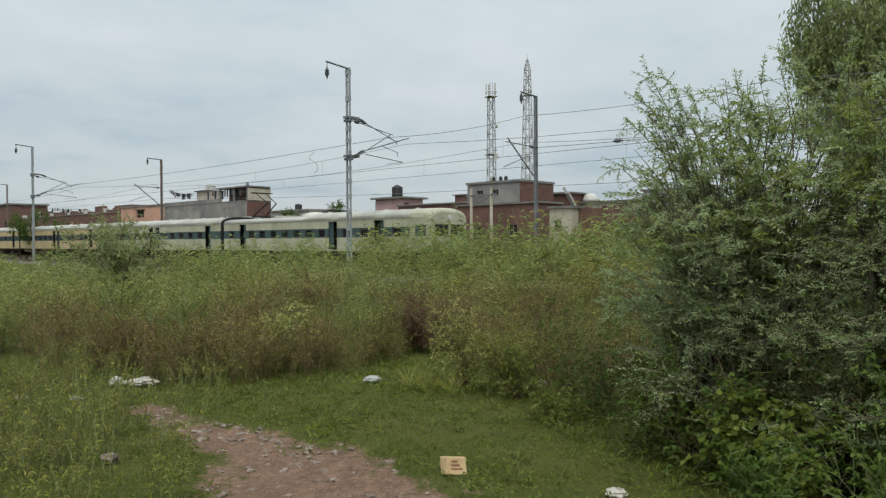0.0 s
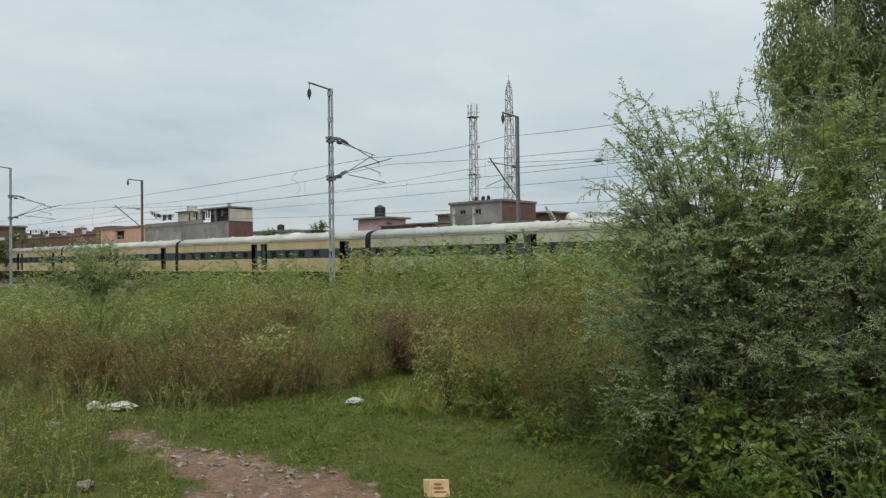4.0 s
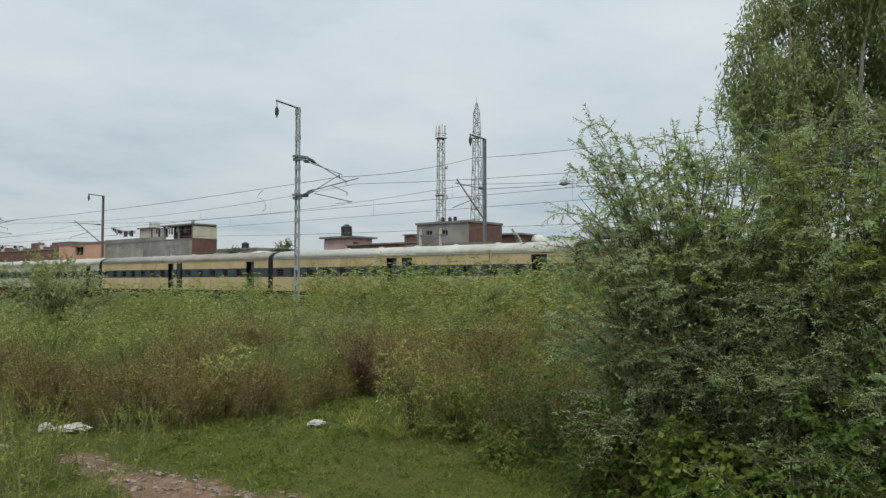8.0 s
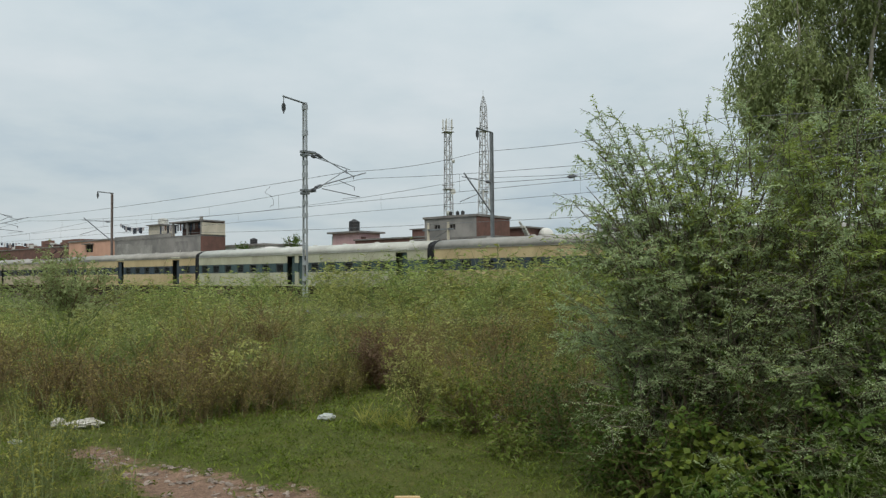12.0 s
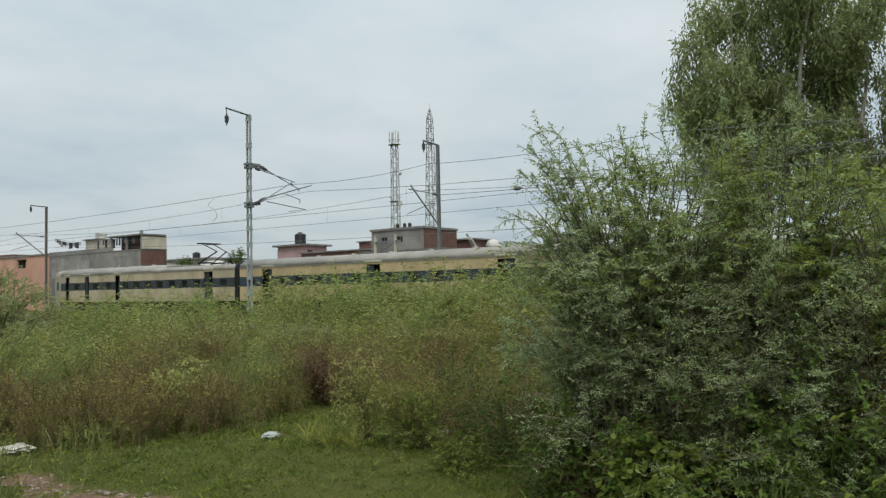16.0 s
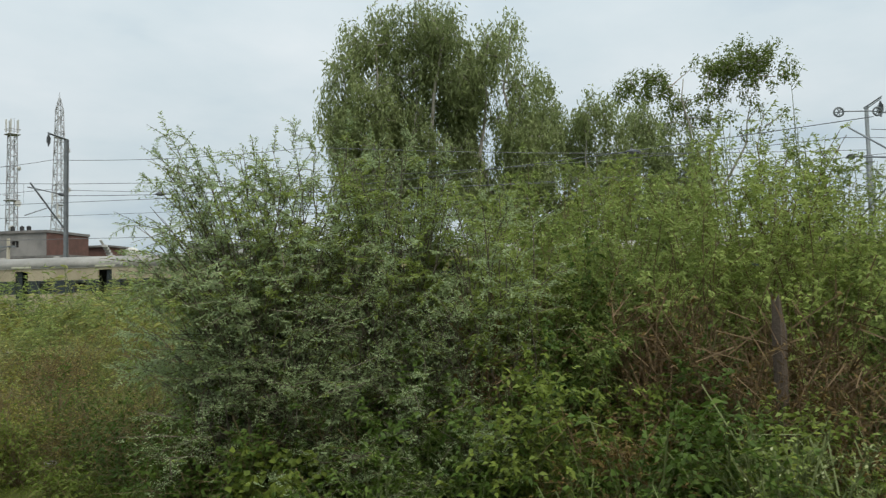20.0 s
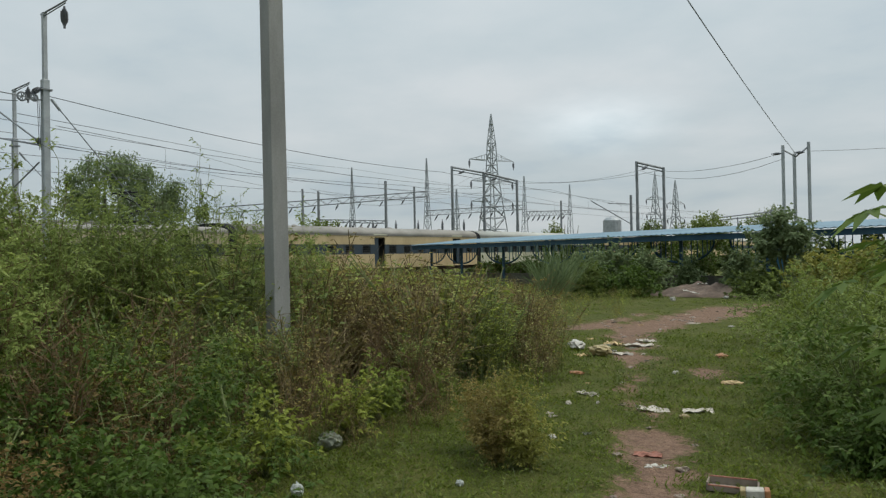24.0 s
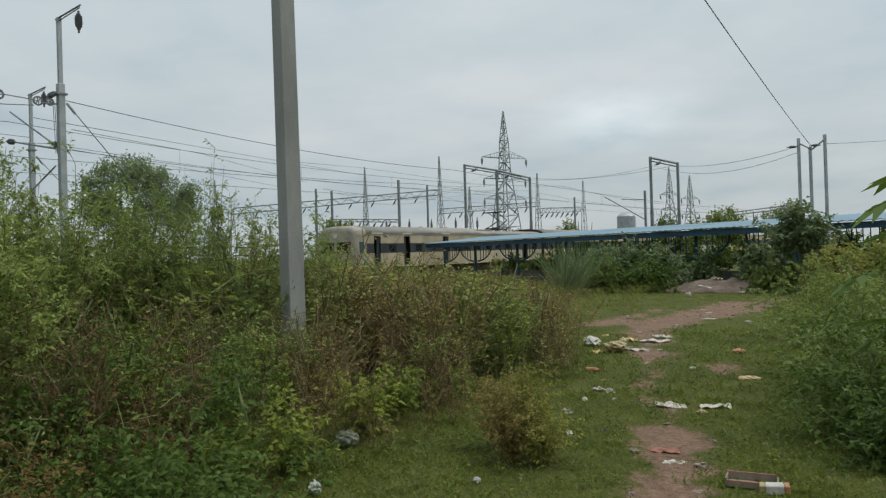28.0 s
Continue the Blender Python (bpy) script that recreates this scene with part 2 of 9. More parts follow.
M = {
    "steel": mat("galvanised_steel", (0.36, 0.38, 0.39), (0.26, 0.28, 0.29), 0.55, 2, 30, 0.1, 0.35),
    # steel_dark, tower and insulator are lightened: distant haze sits in their colour
    "steel_dark": mat("weathered_dark_steel", (0.22, 0.235, 0.245), (0.14, 0.15, 0.155), 0.6, 2, 30, 0.1, 0.3),
    "rust_mast": mat("rusty_steel", (0.23, 0.185, 0.165), (0.16, 0.125, 0.11), 0.8, 3, 40, 0.2, 0.1),
    "tower": mat("tower_steel", (0.42, 0.43, 0.44), (0.30, 0.28, 0.28), 0.6, 0.4, 20, 0.05, 0.2),
    "wire": mat("wire", (0.17, 0.18, 0.19), (0.12, 0.125, 0.13), 0.5, 3, 30, 0, 0.4),
    "insulator": mat("brown_insulator", (0.13, 0.135, 0.145), (0.09, 0.09, 0.10), 0.35, 8, 40, 0.05),
    "concrete_pole": mat("concrete_pole", (0.30, 0.30, 0.285), (0.19, 0.19, 0.18), 0.9, 1.3, 60, 0.25, streak=0.8),
    "cab_dirty": mat("dirty_cab_paint", (0.34, 0.31, 0.245), (0.2, 0.18, 0.145), 0.7, 0.8, 14, 0.1),
    "roof_soot": mat("sooty_coach_roof", (0.29, 0.275, 0.245), (0.19, 0.18, 0.16), 0.8, 0.6, 12, 0.1),
    "roof_coach": mat("coach_roof", (0.43, 0.43, 0.39), (0.30, 0.29, 0.26), 0.75, 0.5, 12, 0.1),
    "cream": mat("yellow_cream_paint", (0.48, 0.375, 0.215), (0.38, 0.29, 0.16), 0.6, 0.8, 14, 0.05, streak=0.7),
    # greyer cream for the last coach: haze is mixed into the paint colour
    "cream_hazed": mat("worn_cream_paint", (0.43, 0.365, 0.255), (0.31, 0.26, 0.18), 0.7, 0.8, 14, 0.05, streak=0.7),
    "pale": mat("pale_cream_paint", (0.43, 0.42, 0.315), (0.32, 0.305, 0.22), 0.6, 0.8, 14, 0.05, streak=0.7),
    "blue_band": mat("dark_blue_band", (0.03, 0.045, 0.065), (0.04, 0.055, 0.065), 0.5, 1, 14, 0.05),
    "black_band": mat("sooty_band", (0.04, 0.05, 0.055), (0.025, 0.03, 0.032), 0.5, 1, 14, 0.05),
    "teal_band": mat("slate_teal_band", (0.055, 0.09, 0.095), (0.035, 0.06, 0.065), 0.5, 1, 14, 0.05),
    "black": mat("sooty_black", (0.018, 0.018, 0.02), (0.01, 0.01, 0.011), 0.85, 2, 30, 0.1),
    "under": mat("brown_underframe", (0.075, 0.05, 0.038), (0.04, 0.03, 0.025), 0.9, 3, 40, 0.2),
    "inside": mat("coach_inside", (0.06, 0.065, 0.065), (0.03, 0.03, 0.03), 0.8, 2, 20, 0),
    "frame_alu": mat("window_frame", (0.13, 0.14, 0.145), (0.08, 0.085, 0.09), 0.35, 3, 30, 0, 0.5),
    "ballast": mat("ballast", (0.20, 0.18, 0.165), (0.12, 0.11, 0.1), 0.95, 4, 18, 0.6),
    "rail": mat("rail_steel", (0.22, 0.17, 0.14), (0.14, 0.10, 0.08), 0.5, 4, 40, 0.1, 0.5),
    "sleeper": mat("concrete_sleeper", (0.30, 0.29, 0.27), (0.22, 0.2, 0.18), 0.9, 3, 30, 0.2),
    "brick": mat("red_brick", (0.175, 0.093, 0.075), (0.115, 0.066, 0.055), 0.9, 1.2, 14, 0.3, piece=0.1),
    "render_grey": mat("grey_cement_render", (0.27, 0.255, 0.235), (0.14, 0.135, 0.13), 0.9, 0.45, 12, 0.2, streak=0.3),
    "orange_wall": mat("orange_wall", (0.56, 0.33, 0.24), (0.46, 0.265, 0.19), 0.85, 0.7, 14, 0.1, streak=0.5),
    "pink_wall": mat("pink_wall", (0.55, 0.36, 0.36), (0.45, 0.29, 0.29), 0.85, 0.8, 14, 0.1, streak=0.5),
    "plaster_pale": mat("weathered_plaster", (0.33, 0.315, 0.29), (0.18, 0.17, 0.16), 0.9, 0.6, 10, 0.2, streak=0.3),
    "cream_wall": mat("cream_wall", (0.52, 0.47, 0.38), (0.40, 0.36, 0.28), 0.85, 0.8, 14, 0.1, streak=0.5),
    "white_wall": mat("whitewash", (0.55, 0.54, 0.50), (0.42, 0.41, 0.38), 0.85, 0.8, 14, 0.1, streak=0.5),
    "slab": mat("roof_slab", (0.22, 0.205, 0.19), (0.13, 0.125, 0.12), 0.9, 1.2, 14, 0.2),
    "pvc_black": mat("black_plastic_tank", (0.02, 0.02, 0.022), (0.03, 0.03, 0.03), 0.5, 3, 30, 0.05),
    "dark_open": mat("dark_interior", (0.035, 0.03, 0.028), (0.02, 0.018, 0.017), 0.9, 2, 20, 0),
    "blue_roof": mat("blue_sheet_roof", (0.13, 0.225, 0.285), (0.095, 0.16, 0.205), 0.45, 0.6, 14, 0.05),
    "blue_sheet": mat("blue_painted_sheet", (0.045, 0.15, 0.23), (0.03, 0.10, 0.16), 0.5, 1, 20, 0.05),
    "blue_steel": mat("blue_painted_steel", (0.03, 0.085, 0.135), (0.024, 0.06, 0.095), 0.5, 1, 20, 0.05),
    "bark": mat("pale_bark", (0.40, 0.37, 0.31), (0.24, 0.215, 0.175), 0.9, 1.5, 12, 0.4, streak=0.7),
    "bark_dark": mat("dark_bark", (0.15, 0.125, 0.09), (0.09, 0.075, 0.055), 0.9, 4, 30, 0.4),
    "stem_green": mat("green_stem", (0.15, 0.18, 0.065), (0.11, 0.13, 0.05), 0.7, 6, 30, 0),
    "stem_dead": mat("dead_stem", (0.165, 0.107, 0.055), (0.095, 0.063, 0.032), 0.8, 6, 30, 0),
    "stem_brown": mat("brown_stem", (0.17, 0.125, 0.06), (0.10, 0.075, 0.036), 0.8, 6, 30, 0),
    "stone": mat("pale_stone", (0.28, 0.225, 0.185), (0.16, 0.128, 0.105), 0.9, 12, 70, 0.4, piece=0.25),
    "plastic_white": mat("white_plastic", (0.47, 0.445, 0.39), (0.31, 0.29, 0.25), 0.4, 9, 40, 0.1),
    "plastic_pale": mat("pale_blue_plastic", (0.36, 0.375, 0.345), (0.25, 0.265, 0.245), 0.4, 9, 40, 0.1),
    "old_wood": mat("weathered_wood", (0.12, 0.092, 0.07), (0.065, 0.048, 0.036), 0.9, 5, 50, 0.5, streak=0.9),
    "bag_grey": mat("dirty_grey_plastic", (0.21, 0.22, 0.165), (0.14, 0.15, 0.11), 0.5, 9, 40, 0.1),
    "card": mat("tan_card", (0.55, 0.40, 0.22), (0.45, 0.32, 0.17), 0.8, 9, 40, 0.1),
    "card_worn": mat("worn_grey_card", (0.22, 0.18, 0.14), (0.15, 0.12, 0.095), 0.85, 9, 40, 0.1),
    "card_red": mat("red_printed_card", (0.30, 0.12, 0.08), (0.20, 0.085, 0.06), 0.6, 9, 40, 0.1),
    "paper": mat("dirty_paper", (0.52, 0.47, 0.41), (0.38, 0.335, 0.285), 0.85, 9, 40, 0.15),
    "foil_orange": mat("orange_wrapper", (0.40, 0.19, 0.09), (0.30, 0.14, 0.07), 0.4, 9, 40, 0.1),
    "foil_yellow": mat("yellow_wrapper", (0.34, 0.27, 0.13), (0.25, 0.19, 0.09), 0.4, 9, 40, 0.1),
    "tarp_blue": mat("blue_tarpaulin", (0.09, 0.30, 0.50), (0.07, 0.22, 0.38), 0.5, 4, 20, 0.1),
    "cloth_dark": mat("dark_cloth", (0.04, 0.05, 0.07), (0.03, 0.035, 0.05), 0.9, 6, 30, 0.1, piece=0.5),
    "cloth_light": mat("light_cloth", (0.42, 0.40, 0.40), (0.34, 0.30, 0.31), 0.9, 6, 30, 0.1, piece=0.4),
    "rubble": mat("grey_brown_soil", (0.16, 0.118, 0.092), (0.088, 0.066, 0.052), 0.95, 3, 18, 0.5),
    "leaf_bush": leaf_mat("acacia_leaves", (0.19, 0.25, 0.118), (0.325, 0.40, 0.20), (0.465, 0.54, 0.295), 0.52, 0.4),
    "leaf_young": leaf_mat("young_yellow_green_leaves", (0.155, 0.198, 0.044), (0.25, 0.31, 0.074), (0.355, 0.42, 0.115), 0.45),
    "leaf_weed": leaf_mat("weed_leaves", (0.086, 0.12, 0.02), (0.15, 0.196, 0.033), (0.23, 0.28, 0.054), 0.42),
    "leaf_feather": leaf_mat("feathery_weed_leaves", (0.125, 0.168, 0.044), (0.216, 0.276, 0.072), (0.322, 0.384, 0.11), 0.44),
    "leaf_yellow": leaf_mat("yellow_green_weed_leaves", (0.135, 0.165, 0.0288), (0.235, 0.275, 0.0464), (0.34, 0.38, 0.072), 0.45),
    # broad leaves, darkened further so that shade at the bushes' feet is in the colour
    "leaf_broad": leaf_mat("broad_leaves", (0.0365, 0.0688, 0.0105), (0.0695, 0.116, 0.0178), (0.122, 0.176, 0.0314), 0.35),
    "leaf_dry": leaf_mat("dry_tan_leaves", (0.118, 0.092, 0.025), (0.22, 0.173, 0.05), (0.335, 0.275, 0.086), 0.36),
    "leaf_dead": leaf_mat("dead_brown_leaves", (0.066, 0.043, 0.0136), (0.125, 0.082, 0.0248), (0.20, 0.136, 0.0416), 0.3),
    "leaf_olive": leaf_mat("olive_leaves", (0.13, 0.132, 0.0288), (0.225, 0.225, 0.0496), (0.32, 0.315, 0.076), 0.42),
    "leaf_purple": leaf_mat("purple_brown_dead_leaves", (0.07, 0.042, 0.0256), (0.13, 0.08, 0.0464), (0.2, 0.13, 0.072), 0.3),
    "leaf_seed": leaf_mat("pale_seeding_weed_leaves", (0.18, 0.19, 0.056), (0.29, 0.3, 0.092), (0.4, 0.4, 0.136), 0.44),
    "leaf_shrub": leaf_mat("grey_green_shrub_leaves", (0.085, 0.12, 0.052), (0.15, 0.2, 0.088), (0.235, 0.295, 0.143), 0.38),
    "leaf_grass": leaf_mat("grass_blades", (0.06, 0.086, 0.012), (0.112, 0.15, 0.02), (0.185, 0.22, 0.034), 0.4, 0.6),
    # grey-green made paler and bluer, to hold the haze before far trees
    "leaf_euc": leaf_mat("hanging_grey_green_leaves", (0.135, 0.168, 0.066), (0.232, 0.276, 0.112), (0.34, 0.385, 0.17), 0.44),
    "leaf_tree": leaf_mat("tree_leaves", (0.0858, 0.115, 0.0274), (0.146, 0.19, 0.0456), (0.222, 0.27, 0.0699), 0.4),
    "flower_white": leaf_mat("small_white_flowers", (0.15, 0.19, 0.05), (0.21, 0.25, 0.075), (0.42, 0.43, 0.24), 0.3),
}


# ---------------------------------------------------------------- builders
AL, NO = Vector((0.743, -0.669, 0)), Vector((0.669, 0.743, 0))
TRACK_TURN = math.degrees(math.atan2(-0.669, 0.743))
RAIL_Z = -0.35
LINE_D, LINE2_D = 32.0, 36.9


def site(x, y):
    """The ground round the littered path and the shelter is drawn in its own frame; this lays it into the world."""
    x, y, c, s = x - 0.10, y + 0.01, math.cos(SITE_TURN), math.sin(SITE_TURN)
    return x * c - y * s + 0.36, x * s + y * c - 0.39


SITE_TURN = radians(0.70)
SITE = Matrix.Translation((0.36, -0.39, 0)) @ Matrix.Rotation(SITE_TURN, 4, "Z") @ Matrix.Translation((-0.10, 0.01, 0))


def tp(s, d, z=0.0):
    """A place by metres along the railway (s), out from the footpath (d) and up."""
    return AL * s + NO * d + Vector((0, 0, z))


def part(name, bm, material, parent=None, label="", smooth=False):
    me = bpy.data.meshes.new(name)
    bm.to_mesh(me)
    bm.free()
    me.materials.append(material)
    if smooth:
        me.polygons.foreach_set("use_smooth", [True] * len(me.polygons))
    ob = new(name, me)
    ob.parent = parent
    if label:
        ob["label"] = label
    return ob


def again(ob, m, parent=None):
    """One more piece on the same mesh."""
    o = new(ob.name.split(".")[0], ob.data)
    o.parent = parent or ob.parent
    o.matrix_basis = m
    return o


def thing(name, m, label, category, group=""):
    ob = new(name)
    ob.empty_display_size = 0.3
    ob.matrix_basis = m
    return tagged(ob, label, category, group)


def box(bm, x0, x1, y0, y1, z0, z1, bevel=0.0):
    vs = [bm.verts.new((x, y, z)) for z in (z0, z1) for x, y in ((x0, y0), (x1, y0), (x1, y1), (x0, y1))]
    fs = [bm.faces.new([vs[i] for i in f]) for f in ((3, 2, 1, 0), (4, 5, 6, 7), (0, 1, 5, 4), (1, 2, 6, 5), (2, 3, 7, 6), (3, 0, 4, 7))]
    if bevel:
        bmesh.ops.bevel(bm, geom=list({e for f in fs for e in f.edges}), offset=bevel, segments=1, affect="EDGES")
    return bm


def bar(bm, p, q, r, sides=4, r2=None):
    """A bar from p to q, closed at both ends."""
    p, q = Vector(p), Vector(q)
    ax = (q - p)
    if ax.length < 1e-6:
        return bm
    u = ax.orthogonal().normalized()
    v = ax.normalized().cross(u)
    r2 = r if r2 is None else r2
    rings = []
    for c, rad in ((p, r), (q, r2)):
        rings.append([bm.verts.new(c + (u * math.cos(a) + v * math.sin(a)) * rad) for a in (2 * math.pi * (k + 0.5) / sides for k in range(sides))])
    for k in range(sides):
        j = (k + 1) % sides
        bm.faces.new((rings[0][k], rings[0][j], rings[1][j], rings[1][k]))
    bm.faces.new(rings[0][::-1])
    bm.faces.new(rings[1])
    return bm


def polybar(bm, pts, r, sides=4):
    """One unbroken bar along a line of points."""
    pts = [Vector(q) for q in pts]
    rings = []
    u = None
    for k, c in enumerate(pts):
        d = (pts[min(k + 1, len(pts) - 1)] - pts[max(k - 1, 0)]).normalized()
        u = d.orthogonal().normalized() if u is None else (u - d * u.dot(d)).normalized()
        v = d.cross(u)
        rings.append([bm.verts.new(c + (u * math.cos(a) + v * math.sin(a)) * r) for a in (2 * math.pi * (i + 0.5) / sides for i in range(sides))])
    for a, b in zip(rings, rings[1:]):
        for k in range(sides):
            j = (k + 1) % sides
            bm.faces.new((a[k], a[j], b[j], b[k]))
    bm.faces.new(rings[0][::-1])
    bm.faces.new(rings[-1])
    return bm


def lathe(bm, prof, sides=12, at=(0, 0, 0)):
    """Turn (radius, height) pairs about the upright axis."""
    rings = []
    for r, z in prof:
        rings.append([bm.verts.new((at[0] + r * math.cos(2 * math.pi * k / sides), at[1] + r * math.sin(2 * math.pi * k / sides), at[2] + z)) for k in range(sides)])
    for a, b in zip(rings, rings[1:]):
        for k in range(sides):
            j = (k + 1) % sides
            bm.faces.new((a[k], a[j], b[j], b[k]))
    bm.faces.new(rings[0][::-1])
    bm.faces.new(rings[-1])
    return bm


def lattice(bm, base, top, h, r, bays, z0=0.0, ease=1.0):
    """A square lattice mast: half-widths base and top, with horizontals and crossing diagonals."""
    def ring(k):
        f = k / bays
        w = base + (top - base) * f ** ease
        return [Vector((sx * w, sy * w, z0 + h * f)) for sx, sy in ((-1, -1), (1, -1), (1, 1), (-1, 1))]
    for k in range(bays):
        a, b = ring(k), ring(k + 1)
        for i in range(4):
            j = (i + 1) % 4
            bar(bm, a[i], b[i], r * 1.35, 4)
            bar(bm, b[i], b[j], r, 3)
            bar(bm, *((a[i], b[j]) if (k + i) % 2 else (a[j], b[i])), r, 3)
    return bm


TONES = random.Random(3)


def mesh_np(name, verts, quads, materials, index=None, smooth=False, tone=None):
    """One mesh object from arrays of vertices and four-cornered faces; tone (0 to 1) shifts the tint of a whole plant."""
    me = bpy.data.meshes.new(name)
    nv, nf = len(verts), len(quads)
    me.vertices.add(nv)
    me.vertices.foreach_set("co", np.ascontiguousarray(verts, np.float32).ravel())
    me.loops.add(4 * nf)
    me.loops.foreach_set("vertex_index", np.ascontiguousarray(quads, np.int32).ravel())
    me.polygons.add(nf)
    me.polygons.foreach_set("loop_start", np.arange(0, 4 * nf, 4, dtype=np.int32))
    for m in materials:
        me.materials.append(m)
    if index is not None:
        me.polygons.foreach_set("material_index", np.ascontiguousarray(index, np.int32))
    if smooth:
        me.polygons.foreach_set("use_smooth", np.ones(nf, bool))
    me.update(calc_edges=True)
    att = me.attributes.new("tone", "FLOAT", "POINT")
    att.data.foreach_set("value", np.ascontiguousarray(np.full(nv, TONES.uniform(0.15, 0.85)) if tone is None else tone, np.float32))
    return new(name, me)


# ---------------------------------------------------------------- ground
def fbm(x, y, seed, octaves=4, base=1.0):
    """Cheap smooth noise on arrays, about -1 to 1."""
    r = np.random.RandomState(seed)
    out, amp, tot = np.zeros_like(x), 1.0, 0.0
    for k in range(octaves):
        for _ in range(3):
            a, ph, f = r.uniform(0, 2 * np.pi), r.uniform(0, 2 * np.pi), base * 2**k * r.uniform(0.7, 1.3)
            out += amp * np.sin((x * np.cos(a) + y * np.sin(a)) * f + ph + 1.3 * np.sin((x * np.sin(a) - y * np.cos(a)) * f * 0.7 + ph))
        tot += amp * 2.1
        amp *= 0.55
    return out / tot


def seg_dist(x, y, pts):
    """Distance to a line of (x, y, half-width) points, less the half-width."""
    best = np.full_like(x, 1e9)
    for (ax, ay, aw), (bx, by, bw) in zip(pts, pts[1:]):
        dx, dy = bx - ax, by - ay
        f = np.clip(((x - ax) * dx + (y - ay) * dy) / (dx * dx + dy * dy + 1e-9), 0, 1)
        best = np.minimum(best, np.hypot(x - ax - f * dx, y - ay - f * dy) - (aw + f * (bw - aw)))
    return best


PATHS = (
    ((-2.9, 7.0, 0.1), (-2.35, 6.5, 0.2), (-1.8, 6.0, 0.24), (-1.35, 5.5, 0.3), (-1.05, 5.15, 0.5), (-0.82, 4.5, 0.66), (-0.3, 3.6, 0.9), (0.7, 1.6, 1.1), (1.6, -0.3, 1.0), (3.2, -1.5, 0.5), (*site(4.95, -1.95), 0.2), (*site(6.15, -2.5), 0.17)),
    ((6.19, -2.5, 0.17), (7.0, -2.95, 0.15), (8.2, -3.2, 0.14), (9.7, -3.85, 0.2), (11.0, -4.1, 0.38), (12.3, -4.7, 0.35), (14.1, -5.25, 0.35), (15.5, -6.3, 0.6), (17.2, -7.6, 1.0), (18.8, -9.3, 1.0), (20.2, -11.2, 0.8)),
    ((15.6, -4.7, 0.3), (17.0, -5.7, 0.5), (18.6, -7.2, 0.7)),
    ((9.35, -4.6, 0.15), (9.7, -4.85, 0.2)),
)


def dirt_at(x, y):
    d = np.minimum.reduce([seg_dist(x, y, p) for p in PATHS])
    d = d + 0.34 * fbm(x, y, 5, 4, 2.6) + 0.16 * fbm(x, y, 6, 3, 11.0)
    d = d + np.interp(np.hypot(x, y), (8.0, 14.0), (0.0, 0.85)) * np.clip(fbm(x, y, 8, 3, 1.0) + 0.1, 0, 1)
    return np.clip(0.5 - d / 0.34, 0, 1)


def ground_z(x, y):
    d = x * 0.669 + y * 0.743
    fall = np.clip((d - 19) / 7.5, 0, 1)
    fall = fall * fall * (3 - 2 * fall) * 0.85
    rise = np.clip((d - 41) / 6, 0, 1) * 0.35
    r = np.hypot(x, y)
    bumps = 0.05 * fbm(x, y, 2, 4, 0.7) * np.clip(r / 3, 0, 1) * np.clip(60 / (r + 1), 0, 1)
    return bumps - fall + rise - 0.03 * dirt_at(x, y)


